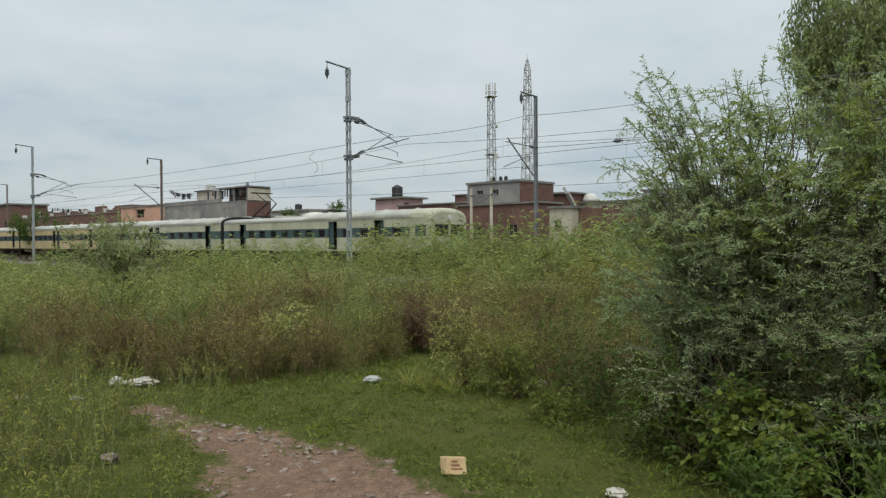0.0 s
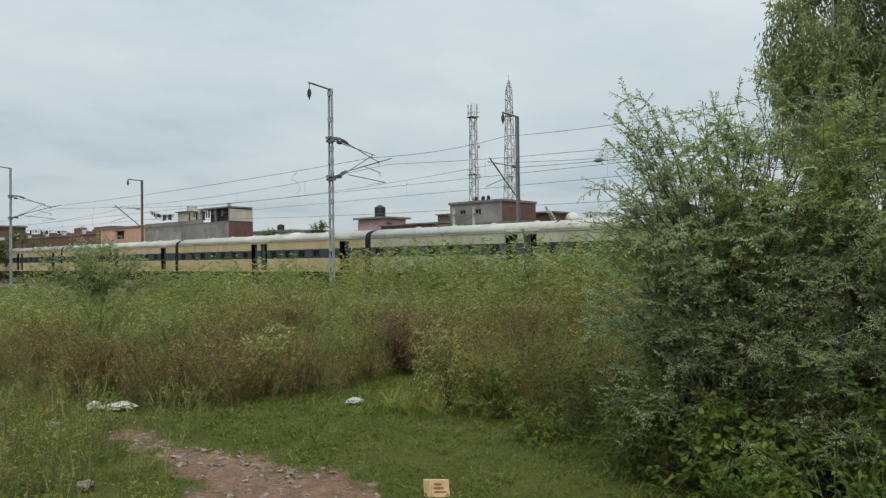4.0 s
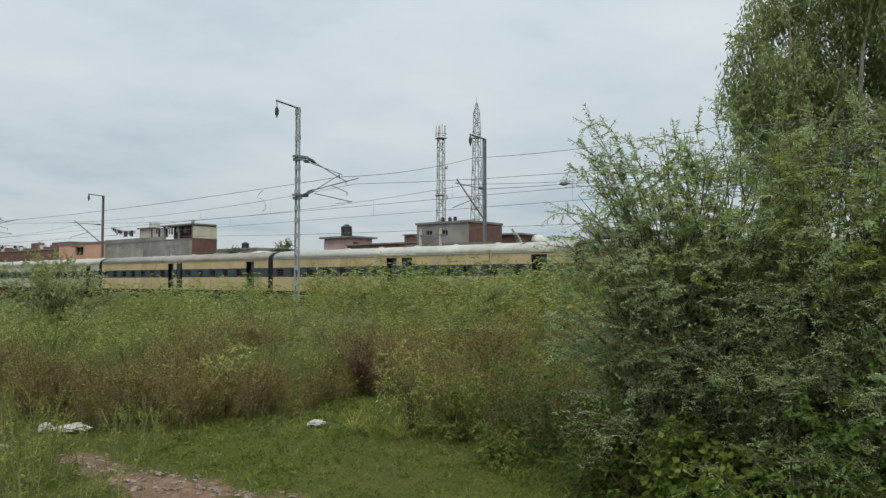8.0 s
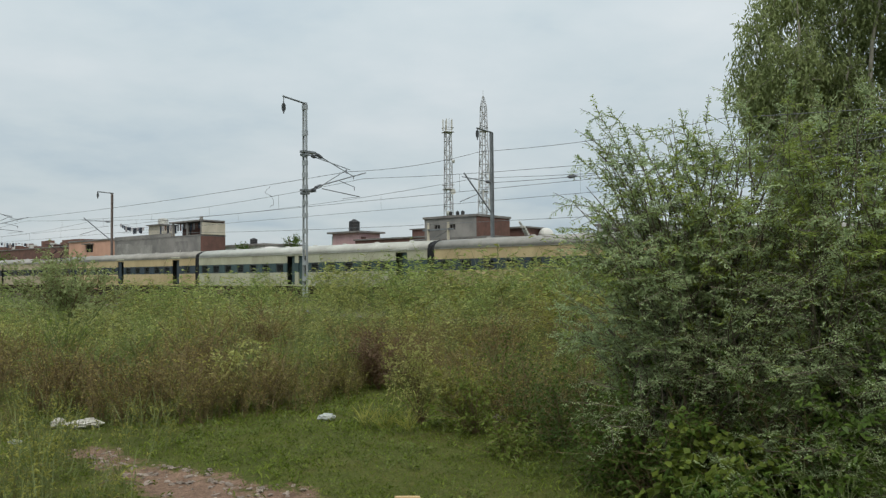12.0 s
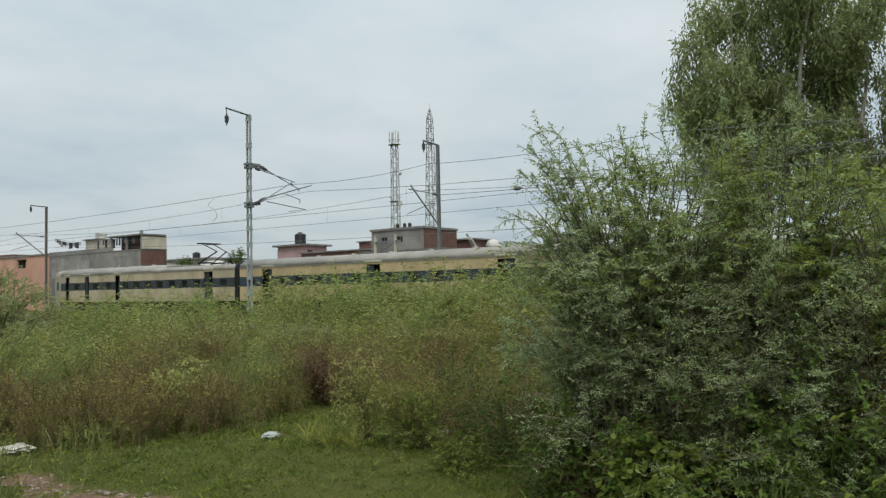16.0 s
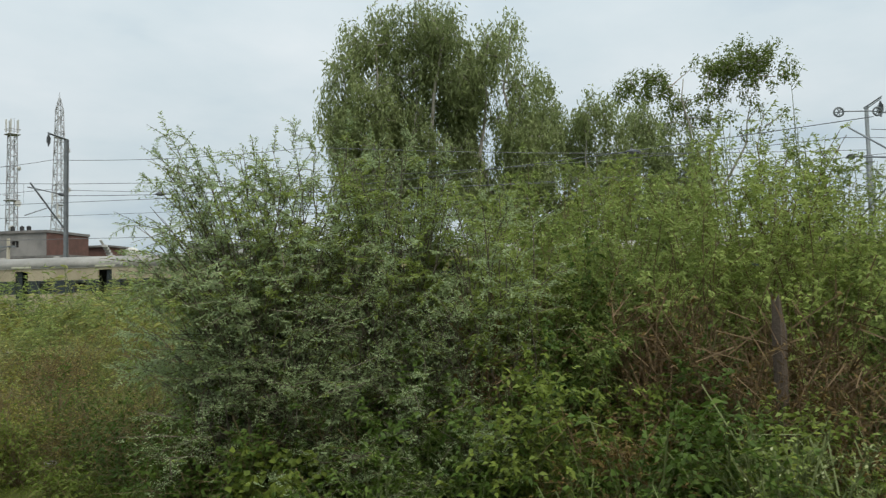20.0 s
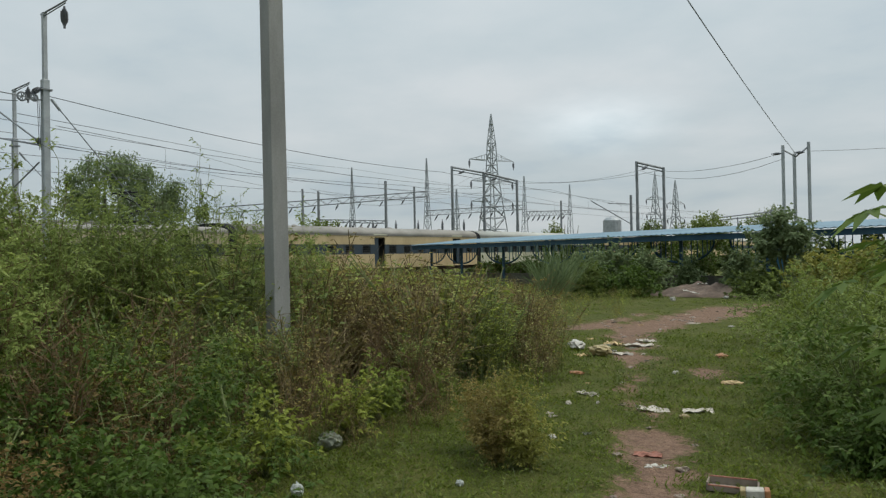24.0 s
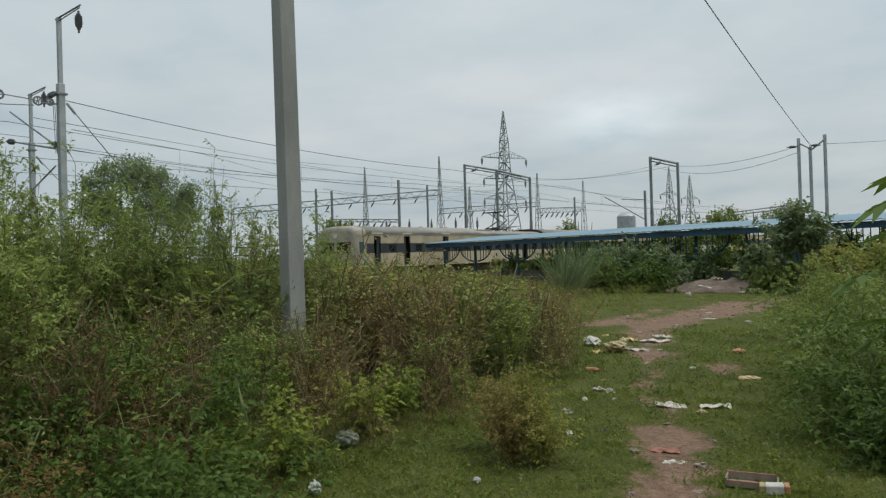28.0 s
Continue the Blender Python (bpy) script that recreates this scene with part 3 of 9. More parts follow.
def build_ground():
    radii = [0.0]
    step = 0.12
    while radii[-1] < 2600:
        radii.append(radii[-1] + step)
        if radii[-1] > 9:
            step *= 1.032
    radii = np.array(radii)
    n = 360
    ang = np.arange(n) * 2 * np.pi / n
    rr, aa = np.meshgrid(radii[1:], ang, indexing="ij")
    x, y = rr * np.cos(aa), rr * np.sin(aa)
    z = ground_z(x, y)
    verts = np.concatenate([np.stack([x.ravel(), y.ravel(), z.ravel()], 1)])
    nr = len(radii) - 1
    i, j = np.meshgrid(np.arange(nr - 1), np.arange(n), indexing="ij")
    jn = (j + 1) % n
    quads = np.stack([i * n + j, (i + 1) * n + j, (i + 1) * n + jn, i * n + jn], -1).reshape(-1, 4)
    # the small disc in the middle
    hub = np.arange(0, n, 2)
    verts = np.concatenate([verts, [[0, 0, float(ground_z(np.zeros(1), np.zeros(1))[0])]]])
    quads = np.concatenate([quads, np.stack([np.full(len(hub), len(verts) - 1), hub, (hub + 1) % n, (hub + 2) % n], -1)])
    m = bpy.data.materials.new("grassy_ground")
    m.use_nodes = True
    t = m.node_tree
    b = t.nodes["Principled BSDF"]
    b.inputs["Roughness"].default_value, b.inputs["Specular IOR Level"].default_value = 0.95, 0.15
    ge = t.nodes.new("ShaderNodeNewGeometry")
    n1 = node(t, "ShaderNodeTexNoise", Scale=1.1, Detail=6.0, Roughness=0.65)
    n2 = node(t, "ShaderNodeTexNoise", Scale=26.0, Detail=5.0, Roughness=0.65)
    n3 = node(t, "ShaderNodeTexNoise", Scale=7.0, Detail=4.0, Roughness=0.6)
    for nn in (n1, n2, n3):
        t.links.new(ge.outputs["Position"], nn.inputs["Vector"])
    grass = t.nodes.new("ShaderNodeValToRGB")
    for pos, col in ((0.25, (0.035, 0.044, 0.009, 1)), (0.5, (0.067, 0.078, 0.016, 1)), (0.75, (0.125, 0.104, 0.036, 1))):
        e = grass.color_ramp.elements.new(pos); e.color = col
    grass.color_ramp.elements.remove(grass.color_ramp.elements[-1])
    grass.color_ramp.elements.remove(grass.color_ramp.elements[0])
    mxn = t.nodes.new("ShaderNodeMix"); mxn.inputs[0].default_value = 0.5
    t.links.new(n1.outputs["Fac"], mxn.inputs[2])
    t.links.new(n2.outputs["Fac"], mxn.inputs[3])
    t.links.new(mxn.outputs[0], grass.inputs[0])
    soil = t.nodes.new("ShaderNodeValToRGB")
    soil.color_ramp.elements[0].position, soil.color_ramp.elements[0].color = 0.3, (0.08, 0.051, 0.036, 1)
    soil.color_ramp.elements[1].position, soil.color_ramp.elements[1].color = 0.68, (0.26, 0.165, 0.115, 1)
    mxs = t.nodes.new("ShaderNodeMix"); mxs.inputs[0].default_value = 0.55
    t.links.new(n3.outputs["Fac"], mxs.inputs[2])
    t.links.new(n2.outputs["Fac"], mxs.inputs[3])
    t.links.new(mxs.outputs[0], soil.inputs[0])
    at = t.nodes.new("ShaderNodeAttribute"); at.attribute_name = "dirt"
    mix = t.nodes.new("ShaderNodeMix"); mix.data_type = "RGBA"
    # ragged edge where grass creeps into the soil
    n4 = node(t, "ShaderNodeTexNoise", Scale=95.0, Detail=4.0, Roughness=0.7)
    n5 = node(t, "ShaderNodeTexNoise", Scale=11.0, Detail=6.0, Roughness=0.7)
    for nn in (n4, n5):
        t.links.new(ge.outputs["Position"], nn.inputs["Vector"])
    rag = t.nodes.new("ShaderNodeMath"); rag.operation = "MULTIPLY_ADD"
    t.links.new(n5.outputs["Fac"], rag.inputs[0])
    rag.inputs[1].default_value = 2.4
    t.links.new(at.outputs["Fac"], rag.inputs[2])
    edge = t.nodes.new("ShaderNodeMapRange")
    edge.inputs[1].default_value, edge.inputs[2].default_value = 1.55, 1.95
    t.links.new(rag.outputs[0], edge.inputs[0])
    t.links.new(edge.outputs[0], mix.inputs[0])
    t.links.new(grass.outputs[0], mix.inputs[6])
    t.links.new(soil.outputs[0], mix.inputs[7])
    fine = t.nodes.new("ShaderNodeMapRange")
    fine.inputs[1].default_value, fine.inputs[2].default_value = 0.3, 0.7
    fine.inputs[3].default_value, fine.inputs[4].default_value = 0.55, 1.45
    t.links.new(n4.outputs["Fac"], fine.inputs[0])
    grain = t.nodes.new("ShaderNodeVectorMath"); grain.operation = "SCALE"
    t.links.new(mix.outputs[2], grain.inputs[0])
    t.links.new(fine.outputs[0], grain.inputs["Scale"])
    t.links.new(grain.outputs[0], b.inputs["Base Color"])
    bp = t.nodes.new("ShaderNodeBump")
    bp.inputs["Strength"].default_value, bp.inputs["Distance"].default_value = 0.9, 0.035
    rough_sum = t.nodes.new("ShaderNodeMath"); rough_sum.operation = "ADD"
    t.links.new(n2.outputs["Fac"], rough_sum.inputs[0])
    t.links.new(n5.outputs["Fac"], rough_sum.inputs[1])
    t.links.new(rough_sum.outputs[0], bp.inputs["Height"])
    t.links.new(bp.outputs[0], b.inputs["Normal"])
    g = mesh_np("ground", verts, quads, [m], smooth=True)
    att = g.data.attributes.new("dirt", "FLOAT", "POINT")
    att.data.foreach_set("value", dirt_at(verts[:, 0], verts[:, 1]).astype(np.float32))
    tagged(g, "grassy ground with a trodden reddish dirt footpath", "ground", kind="structure")
    return g


build_ground()


def build_track(d, label):
    """Ballast bed, sleepers and two rails along the railway."""
    s0, s1 = -230, 330
    root = thing("railway_track", Matrix.Translation(tp(0, d, 0)) @ pose(0, 0, 0, 0, 0, TRACK_TURN), label, "railway track", "railway tracks")
    root["kind"] = "structure"
    bm = bmesh.new()
    prof = ((-3.0, -1.1), (-1.7, RAIL_Z - 0.22), (1.7, RAIL_Z - 0.22), (3.0, -1.1))
    a = [bm.verts.new((s0, y, z)) for y, z in prof]
    b = [bm.verts.new((s1, y, z)) for y, z in prof]
    for k in range(4):
        j = (k + 1) % 4
        bm.faces.new((a[k], b[k], b[j], a[j]))
    bm.faces.new(a), bm.faces.new(b[::-1])
    part("ballast_bed", bm, M["ballast"], root, "grey-brown stone ballast")
    for y in (-0.84, 0.84):
        bm = bmesh.new()
        box(bm, s0, s1, y - 0.07, y + 0.07, RAIL_Z - 0.17, RAIL_Z - 0.15)
        box(bm, s0, s1, y - 0.012, y + 0.012, RAIL_Z - 0.15, RAIL_Z - 0.04)
        box(bm, s0, s1, y - 0.035, y + 0.035, RAIL_Z - 0.04, RAIL_Z)
        part("rail", bm, M["rail"], root, "worn steel rail")
    bm = bmesh.new()
    for k in range(240):
        x = -60 + k * 0.65
        box(bm, x - 0.125, x + 0.125, -1.35, 1.35, RAIL_Z - 0.30, RAIL_Z - 0.17)
    sl = part("sleepers", bm, M["sleeper"], root)
    sl["kind"] = "stuff"


build_track(LINE_D, "ballasted railway track with two steel rails, nearer line")
build_track(LINE2_D, "ballasted railway track with two steel rails, farther line")


# ---------------------------------------------------------------- overhead line
MAST_S = {"near": (-131.0, -81.3, -31.8, 13.1), "far": (-125.9, -76.3, -26.7, 16.8)}
NEAR_D, FAR_D = 27.3, 38.6


def insulator(bm, p, q, r=0.075):
    """A ribbed barrel with narrow ends."""
    p, q = Vector(p), Vector(q)
    bar(bm, p, q, r * 0.3, 6)
    for k, w in enumerate((0.6, 0.92, 1.0, 1.0, 1.0, 0.9, 0.55)):
        a, b = p.lerp(q, 0.14 + 0.72 * k / 7), p.lerp(q, 0.14 + 0.72 * (k + 0.94) / 7)
        bar(bm, a, b, r * w, 8, r * w * 0.74)
    return bm


def lattice_mast(s, h, label):
    """A battened twin-channel mast with a feeder arm and a cantilever over the line; it stands in track space."""
    root = thing("overhead_line_mast", Matrix.Translation(tp(s, NEAR_D, -0.9)) @ pose(0, 0, 0, 0, 0, TRACK_TURN), label, "railway mast", "overhead line masts")
    H = h + 0.9
    for sx in (-1, 1):
        p, q = Vector((sx * 0.16, 0, 0)), Vector((sx * 0.11, 0, H))
        for o in (-0.055, 0.055):
            part("flange", bar(bmesh.new(), p + Vector((0, o, 0)), q + Vector((0, o, 0)), 0.026, 4), M["steel"], root)
        part("web", box(bmesh.new(), sx * 0.135 - 0.02, sx * 0.135 + 0.02, -0.06, 0.06, 0, H), M["steel"], root)
    ref = None
    for z in (0.5, 1.4, 2.3, 3.2, 4.1, 5.0, 5.9, 6.6, 7.5, 8.2, 8.9, 9.4, 10.6, H - 0.25):
        if ref is None:
            bm = bmesh.new()
            box(bm, -0.17, 0.17, -0.075, -0.06, -0.14, 0.14)
            box(bm, -0.17, 0.17, 0.06, 0.075, -0.14, 0.14)
            ref = part("batten_plate", bm, M["steel"], root)
            ref.matrix_basis = pose(0, 0, z)
        else:
            again(ref, pose(0, 0, z), root)
    # feeder arm, on the side away from the line
    bm = bmesh.new()
    bar(bm, (0, 0.15, H - 0.04), (0, -1.58, H + 0.10), 0.055, 4)
    bar(bm, (0, -1.52, H + 0.09), (0, -1.52, H - 0.26), 0.025, 5)
    part("feeder_arm", bm, M["steel_dark"], root)
    part("feeder_insulator", insulator(bmesh.new(), (0, -1.52, H - 0.2), (0, -1.52, H - 0.86), 0.13), M["insulator"], root)
    # brackets, and two cantilevers towards the line
    o = 0.9
    for z in (8.64, 6.43):
        part("bracket", box(bmesh.new(), -0.2, 0.2, -0.22, 0.66, z + o - 0.06, z + o + 0.06), M["steel_dark"], root)
        part("clamp", box(bmesh.new(), -0.26, 0.26, -0.14, 0.14, z + o - 0.24, z + o - 0.1), M["steel_dark"], root)
    for name, x, p, q, r2 in (("stay_tube", 0.0, (1.45, 8.40), (3.78, 7.62), 0.028), ("stay_tube", 0.32, (0.55, 8.34), (3.2, 7.92), 0.024), ("bracket_tube", 0.0, (1.35, 6.87), (4.9, 7.94), 0.036),
                              ("bracket_tube", 0.32, (0.55, 6.52), (2.98, 7.9), 0.030), ("register_arm", 0.1, (2.6, 7.2), (3.85, 6.94), 0.022), ("register_arm", 0.0, (1.28, 6.64), (4.35, 6.40), 0.026), ("steady_arm", 0.0, (4.35, 6.40), (2.95, 6.17), 0.016)):
        part(name, bar(bmesh.new(), (x, p[0], p[1] + o), (x, q[0], q[1] + o), r2, 6), M["steel_dark"], root)
    for x, p, q in ((0.0, (0.62, 8.68), (1.5, 8.38)), (0.32, (0.12, 8.42), (0.62, 8.33)), (0.0, (0.6, 6.56), (1.42, 6.9)), (0.32, (0.1, 6.38), (0.6, 6.55))):
        part("insulator", insulator(bmesh.new(), (x, p[0], p[1] + o), (x, q[0], q[1] + o), 0.11), M["insulator"], root)
    for y, z in ((3.78, 7.62), (3.2, 7.92), (3.85, 6.94)):
        part("wire_clip", bar(bmesh.new(), (0.05, y, z + o + 0.03), (0.05, y, z + o - 0.2), 0.025, 5), M["insulator"], root)
    return root


def tube_mast(s, h, label, back=-1.0):
    """A plain steel column mast beyond the far line, with its cantilever reaching back over that line."""
    root = thing("overhead_line_mast", Matrix.Translation(tp(s, FAR_D, -0.7)) @ pose(0, 0, 0, 0, 0, TRACK_TURN), label, "railway mast", "overhead line masts")
    H = h + 0.7
    bm = bmesh.new()
    box(bm, -0.08, 0.08, -0.012, 0.012, 0, H)
    for y in (-0.09, 0.09):
        box(bm, -0.085, 0.085, y - 0.015, y + 0.015, 0, H)
    part("column", bm, M["rust_mast"] if back > 0 else M["steel_dark"], root)
    bm = bmesh.new()
    bar(bm, (0, 0.15, H), (0, -1.6, H + 0.05), 0.06, 4)
    part("feeder_arm", bm, M["steel_dark"], root)
    part("feeder_insulator", insulator(bmesh.new(), (0, -1.55, H + 0.02), (0, -1.55, H - 0.7), 0.12), M["insulator"], root)
    bm = bmesh.new()
    bar(bm, (0, -0.2, 5.6 + 0.7), (0, -3.0, 7.8 + 0.7), 0.05, 6)
    bar(bm, (0, -0.2, 7.5 + 0.7), (0, -3.2, 7.55 + 0.7), 0.03, 6)
    bar(bm, (0, -1.6, 6.6 + 0.7), (0, -3.4, 6.0 + 0.7), 0.03, 6)
    part("cantilever", bm, M["steel_dark"], root)
    part("insulator", insulator(bmesh.new(), (0, -0.15, 7.5 + 0.7), (0, -0.8, 7.5 + 0.7), 0.1), M["insulator"], root)
    return root


for s_m in MAST_S["near"][:3]:
    lattice_mast(s_m, 11.45, "grey battened steel railway mast with a cantilever over the line")
tube_mast(MAST_S["far"][0], 10.6, "slim rusty steel railway mast behind the far line", 1)
tube_mast(MAST_S["far"][1], 10.6, "slim rusty steel railway mast before an orange house", 1)
tube_mast(MAST_S["far"][2], 10.75, "dark steel railway mast before a red brick house")


def tension_mast(s, d, h, label, group="overhead line masts"):
    """A stepped column with a top arm and hanging insulator, wire pulleys, and a guy rod."""
    root = thing("anchor_mast", Matrix.Translation(tp(s, d, -0.9)) @ pose(0, 0, 0, 0, 0, TRACK_TURN), label, "railway mast", group)
    H = h + 0.9
    bm = bmesh.new()
    box(bm, -0.12, 0.12, -0.12, 0.12, 0, H - 2.45, 0.02)
    part("lower_column", bm, M["steel"], root)
    bm = bmesh.new()
    box(bm, -0.07, 0.07, -0.07, 0.07, H - 2.6, H)
    part("upper_column", bm, M["steel"], root)
    part("collar", box(bmesh.new(), -0.2, 0.2, -0.15, 0.15, H - 2.86, H - 2.8), M["steel_dark"], root)
    bm = bmesh.new()
    bar(bm, (0, 0.25, H - 0.02), (0, -1.66, H + 0.08), 0.04, 4)
    bar(bm, (0, 0.2, H - 0.14), (0, -1.6, H), 0.028, 4)
    part("feeder_arm", bm, M["steel_dark"], root)
    part("feeder_insulator", insulator(bmesh.new(), (0, -1.5, H - 0.1), (0, -1.5, H - 0.88), 0.14), M["insulator"], root)
    part("guy_rod", bar(bmesh.new(), (0.2, 0, H - 3.12), (7.7, -0.2, 0.0), 0.022, 6), M["steel_dark"], root)
    part("guy_turnbuckle", bar(bmesh.new(), (0.22, 0, H - 3.14), (0.52, -0.01, H - 3.5), 0.05, 8), M["steel"], root)
    return root


def pulley(bm, c, r):
    pts = [Vector(c) + Vector((math.cos(a) * r, 0, math.sin(a) * r)) for a in np.linspace(0, 2 * math.pi, 15)]
    polybar(bm, pts, 0.035, 5)
    for k in (0, 2, 4):
        bar(bm, pts[k], pts[k + 7], 0.02, 4)
    return bm


m5 = tension_mast(MAST_S["near"][3], NEAR_D, 10.75, "stepped grey steel anchor mast with pulleys and a guy rod")
for x, z, r_p in ((-0.8, 8.46, 0.15), (-0.38, 8.48, 0.12), (-2.1, 8.5, 0.16)):
    part("pulley", pulley(bmesh.new(), (x, 0.0, z), r_p), M["steel_dark"], m5, "wire-tension pulley wheel")
part("tension_insulator", insulator(bmesh.new(), (-0.5, 0, 8.62), (-0.1, 0, 8.9), 0.11), M["insulator"], m5)
for x0, x1 in ((-0.28, -0.22), (-0.22, -0.16)):
    part("balance_rope", bar(bmesh.new(), (x0, 0, 8.4), (x1, 0, 6.6), 0.012, 4), M["wire"], m5)
part("pulley_link", polybar(bmesh.new(), [(-0.95, 0, 8.48), (-1.5, 0, 8.5), (-2.0, 0, 8.52)], 0.022, 5), M["steel_dark"], m5)
part("pulley_link", bar(bmesh.new(), (-0.7, 0, 8.4), (-0.1, 0, 8.44), 0.03, 5), M["steel_dark"], m5)
part("bracket_tube", bar(bmesh.new(), (0, 0.75, 7.1), (0, 4.4, 8.8), 0.036, 6), M["steel_dark"], m5)
part("bracket_tube", bar(bmesh.new(), (0, 0.2, 6.8), (-0.6, 2.6, 7.3), 0.03, 6), M["steel_dark"], m5)
part("register_arm", bar(bmesh.new(), (-0.1, 0.3, 6.2), (-0.6, 2.3, 4.9), 0.03, 6), M["steel_dark"], m5)
part("insulator", insulator(bmesh.new(), (0, 0.15, 6.86), (0, 0.8, 7.14), 0.12), M["insulator"], m5)
part("insulator", insulator(bmesh.new(), (-0.6, 2.5, 7.28), (-0.7, 3.0, 7.36), 0.12), M["insulator"], m5)
tension_mast(MAST_S["far"][3], FAR_D, 10.3, "grey steel anchor mast behind the far line")


def wire_run(name, pts, label, r=0.016, sag=0.0, group="overhead wires"):
    """A wire through the given points, hanging by sag between each two."""
    bm = bmesh.new()
    line = [Vector(pts[0])]
    for p, q in zip(pts, pts[1:]):
        p, q = Vector(p), Vector(q)
        n = 9 if sag else 1
        line += [p.lerp(q, k / n) - Vector((0, 0, 4 * sag * (k / n) * (1 - k / n))) for k in range(1, n + 1)]
    polybar(bm, line, r * 0.8, 4)
    ob = part(name, bm, M["wire"])
    return tagged(ob, label, "wire", group)


def catenary(d, stations, z_top, z_low, sag, label):
    pts = [tp(s, d, z_top) for s in stations]
    ob = wire_run("catenary_wire", pts, label, 0.017, sag)
    low = [tp(stations[0], d, z_low), tp(stations[-1], d, z_low)]
    bm = bmesh.new()
    bar(bm, low[0], low[1], 0.013, 4)
    con = part("contact_wire", bm, M["wire"])
    tagged(con, "taut copper contact wire over the railway line", "wire", "overhead wires")
    for a, b in zip(stations, stations[1:]):
        n = 6
        for k in range(1, n):
            f = k / n
            s = a + (b - a) * f
            bm = bmesh.new()
            bar(bm, tp(s, d, z_low), tp(s, d, z_top - 4 * sag * f * (1 - f)), 0.007, 3)
            part("dropper", bm, M["wire"], ob)


catenary(LINE_D, (-180.0, -131.0, -81.3, -31.8, 13.1, 60.0, 110.0, 160.0), 7.55, 6.15, 0.75, "catenary wire with droppers over the nearer railway line")
catenary(LINE2_D, (-175.0, -125.9, -76.3, -26.7, 16.8, 62.0, 112.0, 162.0), 7.6, 6.1, 0.75, "catenary wire with droppers over the farther railway line")
wire_run("feeder_wire", [tp(-81.3, 30.4, 7.6), tp(-31.3, 30.2, 7.75), tp(-27.6, 38.6, 9.6), tp(-12.0, 38.6, 9.6), tp(16.8, 38.6, 8.1)], "long slack feeder wire between two railway masts", 0.02, 0.25)
wire_run("feeder_wire", [tp(-75.0, 38.9, 6.3), tp(-26.7, 38.9, 5.0), tp(16.8, 38.9, 5.3)], "lower earth wire along the far railway masts", 0.018, 0.25)
wire_run("anchor_wire", [tp(-26.7, 38.4, 7.45), tp(-10.0, 37.6, 7.2), tp(12.2, 27.4, 7.4)], "tensioned anchor wire with an insulator", 0.022, 0.12)
wire_run("anchor_wire", [tp(13.1, 27.4, 7.75), tp(40.0, 29.4, 7.3), tp(110.0, 30.4, 6.9)], "tensioned anchor wire leaving a stepped mast", 0.02, 0.4)
wire_run("anchor_wire", [tp(16.8, 38.5, 7.75), tp(45.0, 37.0, 7.3), tp(120.0, 35.8, 6.9)], "tensioned anchor wire leaving a far mast", 0.02, 0.4)
ob = part("jumper_wire", polybar(bmesh.new(), [tp(q, 32.0, z) for q, z in ((-40.9, 7.86), (-41.4, 7.6), (-41.55, 7.38), (-41.2, 7.3), (-40.8, 7.1), (-40.58, 6.8), (-40.62, 6.52), (-41.0, 6.38))], 0.014, 4), M["wire"])
tagged(ob, "looped jumper wire hanging between two overhead wires", "wire", "overhead wires")
for s_i, d_i, z_i in ((-20.6, 38.1, 7.28), (4.3, 31.2, 7.2)):
    ob = part("wire_insulator", insulator(bmesh.new(), tp(s_i - 0.35, d_i, z_i), tp(s_i + 0.35, d_i, z_i), 0.13), M["insulator"])
    tagged(ob, "dark ribbed insulator strung in an overhead wire", "insulator", "wire insulators")


